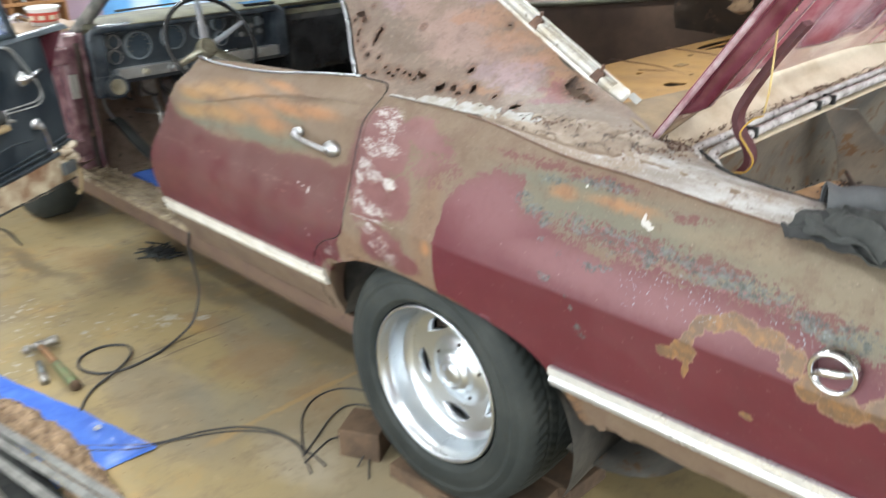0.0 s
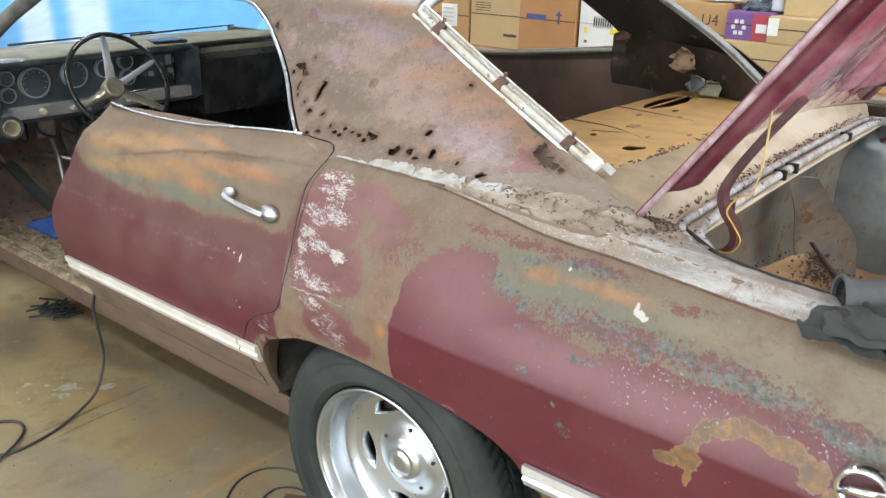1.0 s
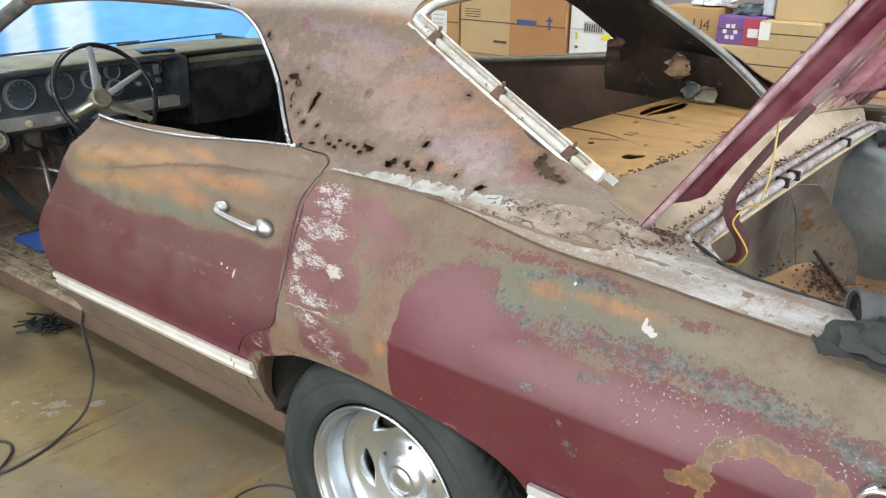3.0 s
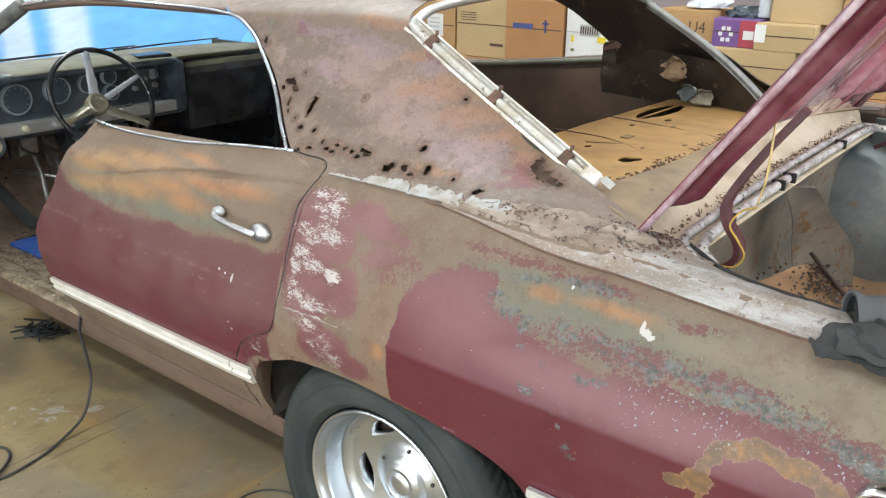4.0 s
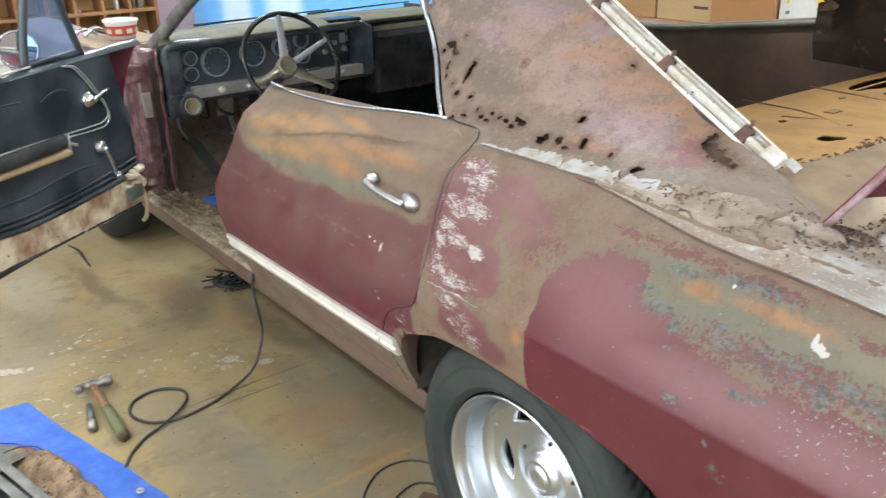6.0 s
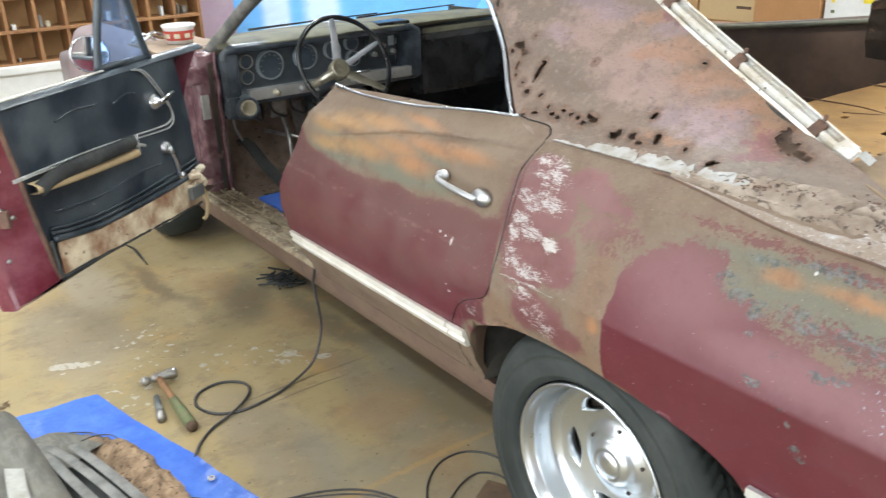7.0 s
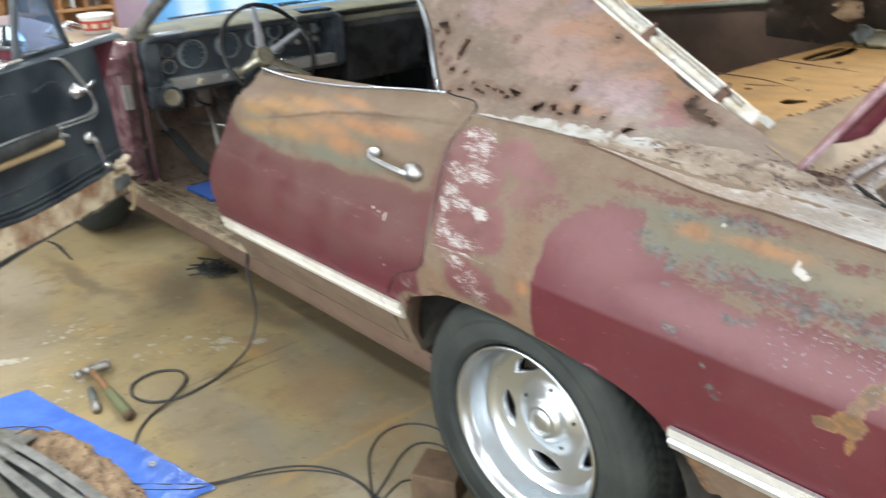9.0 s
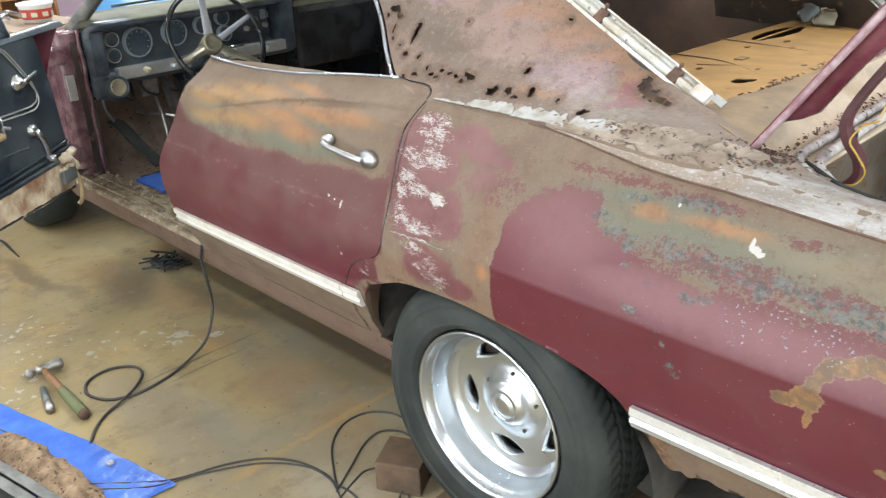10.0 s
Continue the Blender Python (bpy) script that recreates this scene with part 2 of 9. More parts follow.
    bare = g.mix(g.math("MULTIPLY", g.ramp(n4, 0.56, 0.72), g.ramp(rx, -0.3, -0.2, 0.14, 0.30)), bare, (0.24, 0.185, 0.14))
    bare = g.mix(g.math("MULTIPLY", g.ramp(dirt, 0.50, 0.66), 0.40), bare, (0.098, 0.058, 0.045))
    # maroon: deep at the foot of the door, dulled by brown dust above it, oxidised pink on the wing
    red = g.mix(g.ramp(n1, 0.35, 0.7), (0.074, 0.0100, 0.0170), (0.090, 0.0150, 0.0225))
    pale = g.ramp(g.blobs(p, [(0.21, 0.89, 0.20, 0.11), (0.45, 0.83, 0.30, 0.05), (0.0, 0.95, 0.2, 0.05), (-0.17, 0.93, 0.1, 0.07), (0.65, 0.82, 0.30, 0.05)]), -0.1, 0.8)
    # stopping the oxidised pink at the fold paints the upper face as lit
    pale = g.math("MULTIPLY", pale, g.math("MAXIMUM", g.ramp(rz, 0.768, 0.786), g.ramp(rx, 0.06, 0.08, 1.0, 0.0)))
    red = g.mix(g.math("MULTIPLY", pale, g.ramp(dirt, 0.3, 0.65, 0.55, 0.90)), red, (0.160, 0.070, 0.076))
    chalky = g.math("MULTIPLY", g.math("MULTIPLY", g.ramp(rx, -0.26, -0.22), g.ramp(rx, 0.0, 0.07, 1.0, 0.0)), g.ramp(g.math("ADD", n1, g.math("MULTIPLY", rz, 0.6)), 0.88, 1.12, 0.25, 0.75))
    red = g.mix(chalky, red, (0.190, 0.098, 0.098))
    film = g.math("MULTIPLY", g.ramp(rx, -0.32, -0.18, 1.0, 0.12), g.ramp(g.math("ADD", rz, g.math("MULTIPLY", g.math("SUBTRACT", dirt, 0.5), 0.5)), 0.52, 0.86))
    red = g.mix(g.math("MULTIPLY", film, 0.74), red, (0.104, 0.058, 0.050))
    red = g.mix(g.math("MULTIPLY", g.ramp(dirt, 0.48, 0.72), 0.25), red, (0.082, 0.030, 0.030))
    red = g.mix(g.math("MULTIPLY", g.ramp(n3, 0.60, 0.76), 0.20), red, (0.15, 0.082, 0.066))
    red = g.mix(g.math("MULTIPLY", g.ramp(rise, 0.0, 0.035, 1.0, 0.0), 0.30), red, (0.125, 0.062, 0.052))
    scuff = g.math("MULTIPLY", g.ramp(g.noise(34, 6, 0.75, stretch=(0.5, 1, 1.7)), 0.62, 0.66), g.ramp(g.blobs(p, [(-0.95, 0.79, 0.24, 0.035), (-0.72, 0.775, 0.20, 0.03), (-0.45, 0.75, 0.2, 0.05), (-1.15, 0.80, 0.12, 0.03)]), 0.0, 0.5))
    red = g.mix(g.math("MULTIPLY", scuff, 0.55), red, (0.20, 0.11, 0.085))
    ledge = g.math("MULTIPLY", g.ramp(g.math("ABSOLUTE", g.math("SUBTRACT", rz, g.math("ADD", 0.764, g.math("MULTIPLY", g.noise(6, 3, 0.5), 0.022)))), 0.0015, 0.007, 1.0, 0.0), g.math("MULTIPLY", g.ramp(g.noise(48, 6, 0.75, stretch=(0.4, 1, 1)), 0.48, 0.60), g.ramp(rx, -0.45, -0.30, 1.0, 0.0)))
    red = g.mix(g.math("MULTIPLY", ledge, 0.40), red, (0.18, 0.11, 0.09))
    spots = g.math("MULTIPLY", g.ramp(g.noise(140, 3, 0.6), 0.66, 0.70), g.ramp(g.noise(9, 4, 0.6), 0.42, 0.62))
    red = g.mix(g.math("MULTIPLY", spots, g.ramp(rx, -0.3, -0.2, 0.6, 0.2)), red, (0.24, 0.15, 0.115))
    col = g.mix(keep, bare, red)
    col = g.mix(g.math("MULTIPLY", chewed, g.math("MULTIPLY", g.ramp(rx, -0.27, -0.2), g.ramp(rx, 0.44, 0.47, 0.95, 0.0))), col, g.mix(g.ramp(n3, 0.4, 0.6), (0.062, 0.038, 0.026), (0.17, 0.095, 0.05)))
    col = g.mix(g.math("MULTIPLY", rust, 0.95), col, g.mix(g.ramp(n2, 0.38, 0.62), (0.098, 0.064, 0.040), g.mix(g.ramp(n3, 0.42, 0.70), (0.142, 0.088, 0.046), (0.25, 0.125, 0.045))))
    col = g.mix(g.math("MULTIPLY", rim, 0.35), col, (0.27, 0.19, 0.12))
    col = g.mix(g.math("MULTIPLY", grey, 0.80), col, g.mix(g.ramp(n3, 0.38, 0.62), (0.034, 0.045, 0.045), (0.112, 0.125, 0.120)))
    bits = g.math("MULTIPLY", g.ramp(g.noise(95, 6, 0.8), 0.56, 0.60), g.ramp(g.blobs(p, [(0.60, 0.885, 0.16, 0.026), (0.45, 0.905, 0.10, 0.018), (0.80, 0.87, 0.14, 0.02)]), 0.0, 0.5))
    col = g.mix(g.math("MULTIPLY", bits, 0.75), col, (0.190, 0.082, 0.085))
    col = g.mix(g.math("MULTIPLY", fleck, 0.8), col, (0.22, 0.255, 0.28))
    # chalky white where filler shows: dense smears and a lace of fine specks
    wz = g.ramp(g.blobs(g.warped(0.030, 14.0), [(-0.165, 0.998, 0.075, 0.018), (-0.155, 0.978, 0.080, 0.020), (-0.145, 0.955, 0.055, 0.026), (-0.196, 0.925, 0.060, 0.034), (-0.122, 0.934, 0.062, 0.028), (-0.207, 0.892, 0.040, 0.040), (-0.216, 0.860, 0.030, 0.045), (-0.100, 0.858, 0.034, 0.022),
                                                (-0.170, 0.868, 0.060, 0.026), (-0.205, 0.805, 0.050, 0.040), (-0.147, 0.795, 0.085, 0.026), (-0.150, 0.745, 0.050, 0.026), (-0.115, 0.715, 0.055, 0.040), (-0.080, 0.690, 0.045, 0.028), (-0.335, 0.640, 0.040, 0.030)]), 0.0, 0.7)
    wz = g.math("MULTIPLY", wz, g.ramp(rz, 0.755, 0.775, 0.80, 1.0))
    lace = g.math("ADD", g.math("MULTIPLY", g.noise(26, 4, 0.65, stretch=(0.55, 1, 1.5)), 0.34), g.math("ADD", g.math("MULTIPLY", g.noise(90, 5, 0.8, stretch=(0.6, 1, 1.5)), 0.30), g.math("MULTIPLY", g.noise(330, 3, 0.7, stretch=(0.7, 1, 1.4)), 0.36)))
    whites = g.ramp(g.math("ADD", lace, g.math("MULTIPLY", wz, 0.094)), 0.574, 0.602)
    whites = g.math("MULTIPLY", g.math("MULTIPLY", whites, g.ramp(g.noise(130, 4, 0.75, stretch=(0.6, 1, 1.5)), 0.40, 0.50, 0.15, 1.0)), g.ramp(wz, 0.0, 0.10))
    chip = g.blobs(g.warped(0.014, 60), [(-0.100, 0.858, 0.012, 0.006), (-0.088, 0.855, 0.010, 0.005), (-0.19, 0.766, 0.030, 0.0013), (-0.125, 0.7715, 0.025, 0.0013), (0.552, 0.937, 0.004, 0.008), (0.556, 0.930, 0.010, 0.007), (0.566, 0.925, 0.008, 0.004), (-0.414, 0.776, 0.004, 0.011), (-0.462, 0.786, 0.005, 0.003),
                                         (-0.44, 0.782, 0.003, 0.002), (-0.413, 0.658, 0.004, 0.003), (-0.42, 0.672, 0.003, 0.002), (0.42, 0.965, 0.002, 0.004)])
    whites = g.math("MAXIMUM", whites, g.ramp(chip, 0.0, 0.20))
    col = g.mix(g.math("MULTIPLY", g.ramp(g.noise(170, 2, 0.5), 0.73, 0.76), 0.45), col, (0.34, 0.29, 0.25))
    col = g.mix(g.math("MULTIPLY", whites, 0.78), col, (0.46, 0.445, 0.43))
    rough = g.math("ADD", g.math("MULTIPLY", g.math("SUBTRACT", 1.0, keep), 0.20), g.ramp(dirt, 0.3, 0.7, 0.36, 0.54))
    h = g.math("ADD", g.math("MULTIPLY", keep, 0.45), g.math("ADD", g.math("MULTIPLY", g.math("MULTIPLY", g.math("ADD", n3, g.math("MULTIPLY", n4, 0.5)), g.math("SUBTRACT", 1.12, keep)), 0.5), g.math("MULTIPLY", whites, 0.35)))
    h = g.math("SUBTRACT", g.math("ADD", h, g.math("MULTIPLY", grey, 0.08)), g.math("MULTIPLY", rust, 0.3))
    g.bump(h, 0.70, 0.0018)
    return g.set(col, rough, Specular_IOR_Level=0.36)


# rust holes: middle and radii along the panel and up it
HOLES = [(-0.439, 1.187, 0.016, 0.007), (-0.418, 1.176, 0.014, 0.007), (-0.349, 1.143, 0.007, 0.018), (-0.343, 1.160, 0.006, 0.008), (-0.353, 1.101, 0.006, 0.005), (-0.309, 1.10, 0.005, 0.005),
         (-0.229, 1.082, 0.006, 0.004), (-0.184, 1.075, 0.008, 0.004), (-0.145, 1.077, 0.012, 0.006), (-0.16, 1.081, 0.007, 0.005), (-0.075, 1.060, 0.014, 0.006),
         (-0.066, 1.064, 0.008, 0.006), (-0.036, 1.065, 0.008, 0.006), (0.017, 1.067, 0.007, 0.009), (-0.019, 1.101, 0.006, 0.006), (0.203, 1.089, 0.009, 0.010), (0.213, 1.081, 0.011, 0.008), (0.228, 1.073, 0.013, 0.007), (0.245, 1.067, 0.009, 0.006), (0.262, 1.062, 0.005, 0.004), (0.143, 1.049, 0.009, 0.004), (-0.205, 1.078, 0.006, 0.004), (-0.30, 1.068, 0.008, 0.003), (-0.33, 1.062, 0.007, 0.003),
         (-0.456, 1.174, 0.006, 0.005), (-0.420, 1.146, 0.004, 0.009), (-0.410, 1.128, 0.003, 0.005), (-0.380, 1.117, 0.006, 0.004), (-0.404, 1.209, 0.003, 0.003), (-0.211, 1.175, 0.0025, 0.0025), (0.015, 1.190, 0.004, 0.003)]
# lesser pits that go through as well
PITS = [(0.082, 1.061, 0.0035, 0.003), (-0.568, 1.268, 0.006, 0.006), (-0.556, 1.260, 0.003, 0.003), (-0.012, 1.057, 0.010, 0.003), (-0.165, 1.068, 0.008, 0.004), (-0.255, 1.072, 0.007, 0.004), (-0.272, 1.081, 0.004, 0.005), (-0.235, 1.068, 0.006, 0.003)]


def sail_paint():
    g = Graph("rusted_sail_paint")
    p = g.warped(0.12, 6.0, 0.04, 40.0)
    n1, n2, n3, n4 = g.noise(5.0, 6, 0.68), g.noise(24, 6, 0.72), g.noise(90, 5, 0.7), g.noise(230, 3, 0.65)
    loose = g.math("ADD", g.math("MULTIPLY", g.math("SUBTRACT", n2, 0.5), 1.0), g.math("MULTIPLY", g.math("SUBTRACT", n3, 0.5), 0.9))
    col = g.mix(g.ramp(n1, 0.33, 0.67), (0.152, 0.104, 0.078), (0.116, 0.086, 0.065))
    for spots, amount, c in (
        ([(-0.13, 1.185, 0.13, 0.055), (-0.32, 1.22, 0.13, 0.030), (-0.02, 1.14, 0.12, 0.040), (0.08, 1.105, 0.07, 0.025), (-0.26, 1.255, 0.12, 0.022), (-0.10, 1.15, 0.10, 0.035), (-0.50, 1.235, 0.022, 0.022)], 0.60, (0.255, 0.168, 0.152)),
        ([(0.10, 1.094, 0.07, 0.022), (0.02, 1.10, 0.05, 0.02), (-0.26, 1.275, 0.12, 0.020), (-0.09, 1.235, 0.05, 0.02), (-0.36, 1.215, 0.05, 0.02), (-0.40, 1.30, 0.14, 0.014)], 0.44, (0.205, 0.145, 0.180)),
        ([(0.05, 1.165, 0.10, 0.030), (0.14, 1.118, 0.07, 0.025), (-0.03, 1.205, 0.08, 0.025), (0.2, 1.09, 0.05, 0.022), (-0.13, 1.255, 0.06, 0.018), (-0.24, 1.335, 0.09, 0.02), (-0.10, 1.20, 0.06, 0.02), (0.02, 1.07, 0.06, 0.010)], 0.51, (0.235, 0.112, 0.054)),
        ([(0.19, 1.075, 0.06, 0.014), (-0.10, 1.258, 0.025, 0.012), (-0.465, 1.296, 0.035, 0.012), (-0.07, 1.243, 0.02, 0.010)], 0.62, (0.120, 0.030, 0.050)),
        ([(-0.1, 1.050, 0.34, 0.014), (-0.28, 1.068, 0.06, 0.020), (0.1, 1.043, 0.25, 0.010), (-0.17, 1.074, 0.09, 0.014), (-0.42, 1.16, 0.04, 0.03), (-0.62, 1.30, 0.10, 0.02), (-0.25, 1.135, 0.12, 0.03)], 0.53, (0.082, 0.056, 0.038)),
        ([(-0.578, 1.300, 0.016, 0.016)], 0.8, (0.10, 0.105, 0.09)),
    ):
        col = g.mix(g.math("MULTIPLY", g.ramp(g.math("ADD", g.blobs(p, spots), g.math("MULTIPLY", loose, 1.15)), -0.10, 0.55), amount), col, c)
    mott = g.noise(17, 8, 0.8)
    col = g.mix(g.math("MULTIPLY", g.ramp(mott, 0.50, 0.62), 0.45), col, (0.105, 0.068, 0.052))
    col = g.mix(g.math("MULTIPLY", g.ramp(g.noise(31, 7, 0.8), 0.54, 0.64), 0.40), col, (0.235, 0.165, 0.145))
    rims = g.blobs(g.warped(0.012, 70.0), [(u, v, ru + 0.013, rv + 0.011) for u, v, ru, rv in HOLES + PITS])
    col = g.mix(g.math("MULTIPLY", g.ramp(g.math("ADD", rims, g.math("MULTIPLY", loose, 0.35)), 0.0, 0.6), 0.8), col, g.mix(g.ramp(n3, 0.4, 0.6), (0.045, 0.028, 0.02), (0.12, 0.06, 0.035)))
    scab = g.ramp(g.math("ADD", g.noise(13, 7, 0.75), g.math("MULTIPLY", g.math("SUBTRACT", n3, 0.5), 0.25)), 0.60, 0.68)
    col = g.mix(g.math("MULTIPLY", scab, 0.55), col, (0.10, 0.058, 0.045))
    chalk = g.math("MULTIPLY", g.ramp(n3, 0.55, 0.70), g.ramp(n1, 0.42, 0.6))
    col = g.mix(g.math("MULTIPLY", chalk, 0.34), col, (0.30, 0.23, 0.21))
    col = g.mix(g.math("MULTIPLY", g.ramp(n4, 0.57, 0.69), 0.7), col, (0.07, 0.045, 0.032))
    col = g.mix(g.ramp(g.noise(60, 4, 0.7), 0.66, 0.72), col, (0.085, 0.05, 0.035))
    g.bump(g.math("ADD", n3, g.math("ADD", g.math("MULTIPLY", n2, 0.6), g.math("MULTIPLY", n4, 0.5))), 0.7, 0.0018)
    return g.set(col, g.ramp(n2, 0.3, 0.7, 0.42, 0.62))


M_body = body_paint()
M_sail = sail_paint()


def polished(name, a, b, rough, rough_b):
    """Bare polished metal: faint clouding and fine scratches."""
    g = Graph(name)
    n = g.noise(9.0, 5, 0.6)
    s = g.noise(140.0, 3, 0.6)
    return g.set(g.mix(n, a, b), g.math("ADD", g.ramp(n, 0.3, 0.7, rough, rough_b), g.math("MULTIPLY", s, 0.08)), 1.0)


M_alloy = polished("polished_alloy", (0.54, 0.575, 0.60), (0.46, 0.49, 0.515), 0.24, 0.28)
M_chrome = polished("chrome", (0.62, 0.63, 0.65), (0.46, 0.47, 0.48), 0.10, 0.28)
M_handle = polished("dull_chrome", (0.44, 0.45, 0.46), (0.30, 0.305, 0.31), 0.20, 0.38)
M_edge = polished("dull_bright_metal", (0.46, 0.50, 0.55), (0.34, 0.36, 0.38), 0.2, 0.36)
M_trim = worn("aged_aluminium", (0.78, 0.76, 0.69), (0.64, 0.61, 0.53), 14, 0.35, 0.35, 0.1, rough_b=0.5)
M_wingtrim = worn("bright_aluminium", (0.74, 0.76, 0.77), (0.55, 0.56, 0.56), 14, 0.24, 0.6, 0.1, rough_b=0.4)
M_rubber = worn("tyre_rubber", (0.026, 0.031, 0.030), (0.045, 0.050, 0.047), 6, 0.6, 0.0, 0.2)
M_rubber.node_tree.nodes["Principled BSDF"].inputs["Specular IOR Level"].default_value = 0.15
M_dashface = worn("dusty_dash_vinyl", (0.062, 0.080, 0.096), (0.125, 0.145, 0.160), 6, 0.32, 0.0, 0.3, rough_b=0.5)
M_black = worn("black_vinyl", (0.024, 0.033, 0.042), (0.075, 0.095, 0.112), 6, 0.28, 0.0, 0.3)
M_doorvinyl = worn("dusty_door_vinyl", (0.014, 0.021, 0.030), (0.062, 0.077, 0.088), 5, 0.30, 0.0, 0.3, spots=(0.115, 0.120, 0.108), spot_at=0.66, rough_b=0.5)
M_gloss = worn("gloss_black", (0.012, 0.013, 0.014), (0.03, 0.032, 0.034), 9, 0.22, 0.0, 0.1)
M_footwell = worn("rusty_footwell", (0.36, 0.275, 0.21), (0.21, 0.15, 0.11), 12, 0.7, 0.0, 0.5, spots=(0.045, 0.035, 0.03), spot_at=0.60)
M_dark = worn("dark_inside", (0.022, 0.017, 0.014), (0.060, 0.040, 0.026), 5, 0.6, 0.0, 0.5, spots=(0.11, 0.07, 0.045), spot_at=0.60)
M_brownpanel = worn("brown_vinyl", (0.045, 0.024, 0.015), (0.085, 0.050, 0.031), 6, 0.5, 0.0, 0.3, spots=(0.05, 0.03, 0.02), spot_at=0.64)
M_tan = worn("tan_oxide", (0.225, 0.152, 0.080), (0.125, 0.080, 0.044), 9, 0.6, 0.0, 0.35, spots=(0.08, 0.05, 0.03), spot_at=0.62)
M_sill = worn("dirty_sill", (0.32, 0.26, 0.17), (0.12, 0.08, 0.048), 20, 0.75, 0.0, 0.9, spots=(0.46, 0.42, 0.31), spot_at=0.60)
M_plain_maroon = worn("maroon_jamb", (0.115, 0.016, 0.028), (0.19, 0.06, 0.08), 7, 0.16, 0.0, 0.05)
M_lid = worn("maroon_lid", (0.10, 0.014, 0.028), (0.20, 0.07, 0.09), 9, 0.25, 0.0, 0.12, spots=(0.50, 0.40, 0.40), spot_at=0.66)
M_brown = worn("brown_oxide", BROWN, (0.115, 0.07, 0.055), 9, 0.6, 0.0, 0.4, spots=(0.065, 0.042, 0.034), spot_at=0.60)
M_card = worn("cardboard", (0.42, 0.25, 0.11), (0.36, 0.21, 0.09), 3, 0.8, 0.0, 0.1)
M_wood = worn("brown_wood", (0.26, 0.12, 0.04), (0.16, 0.07, 0.025), 4, 0.6, 0.0, 0.2)
M_white = worn("white_paint", (0.72, 0.72, 0.70), (0.6, 0.6, 0.58), 4, 0.5, 0.0, 0.05)
M_wall = worn("wall_paint", (0.42, 0.36, 0.36), (0.36, 0.3, 0.3), 2, 0.8)
M_tarp = worn("blue_tarp", (0.05, 0.145, 0.58), (0.09, 0.21, 0.66), 7, 0.22, 0.0, 0.4)
M_cable = worn("cable", (0.03, 0.03, 0.032), (0.06, 0.055, 0.05), 10, 0.55)
def cloth(name, a, b, c):
    """Dusty cloth pulled into fine wrinkles that run one way."""
    g = Graph(name)
    p = g.warped(0.10, 4.0, 0.01, 30.0)
    wr = g.noise(10.0, 7, 0.72, at=p, stretch=(0.9, 5.0, 1.0))
    fine = g.noise(150.0, 3, 0.65)
    col = g.mix(g.ramp(wr, 0.36, 0.62), a, b)
    col = g.mix(g.math("MULTIPLY", g.ramp(g.noise(5.0, 6, 0.65), 0.45, 0.65), 0.6), col, c)
    col = g.mix(g.math("MULTIPLY", fine, 0.35), col, tuple(0.5 * q for q in a))
    g.bump(g.math("ADD", wr, g.math("MULTIPLY", fine, 0.12)), 0.8, 0.010)
    return g.set(col, 0.75)


M_seat = cloth("grey_seat_cloth", (0.205, 0.20, 0.170), (0.125, 0.123, 0.105), (0.17, 0.150, 0.115))
M_paper = worn("dirty_paper", (0.38, 0.38, 0.35), (0.26, 0.25, 0.22), 14, 0.8, 0.0, 0.3)
M_block = worn("old_timber", (0.125, 0.078, 0.045), (0.060, 0.038, 0.023), 12, 0.85, 0.0, 0.4)


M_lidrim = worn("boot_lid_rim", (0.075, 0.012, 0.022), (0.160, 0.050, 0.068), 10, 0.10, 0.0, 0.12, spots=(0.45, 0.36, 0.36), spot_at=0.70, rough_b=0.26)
# Pale pink base stands in for reflections on the lid's maroon paint.
M_lidin = worn("boot_lid_painted_sheen", (0.33, 0.082, 0.120), (0.56, 0.32, 0.37), 8, 0.06, 0.0, 0.12, spots=(0.55, 0.40, 0.41), spot_at=0.68, rough_b=0.24)
M_lidin.node_tree.nodes["Principled BSDF"].inputs["Coat Weight"].default_value = 1.0
M_lidin.node_tree.nodes["Principled BSDF"].inputs["Coat Roughness"].default_value = 0.04
M_postgrey = worn("weathered_grey_pillar", (0.07, 0.075, 0.07), (0.20, 0.19, 0.17), 16, 0.5, 0.0, 0.4, spots=(0.13, 0.06, 0.07), spot_at=0.6)
M_pillar = worn("chalky_maroon", (0.16, 0.06, 0.08), (0.31, 0.21, 0.225), 14, 0.45, 0.0, 0.2)
M_mauve = worn("faded_mauve", (0.27, 0.21, 0.22), (0.33, 0.27, 0.275), 5, 0.45)
M_greydrum = worn("grey_mauve_plastic", (0.27, 0.235, 0.24), (0.21, 0.17, 0.18), 5, 0.45)


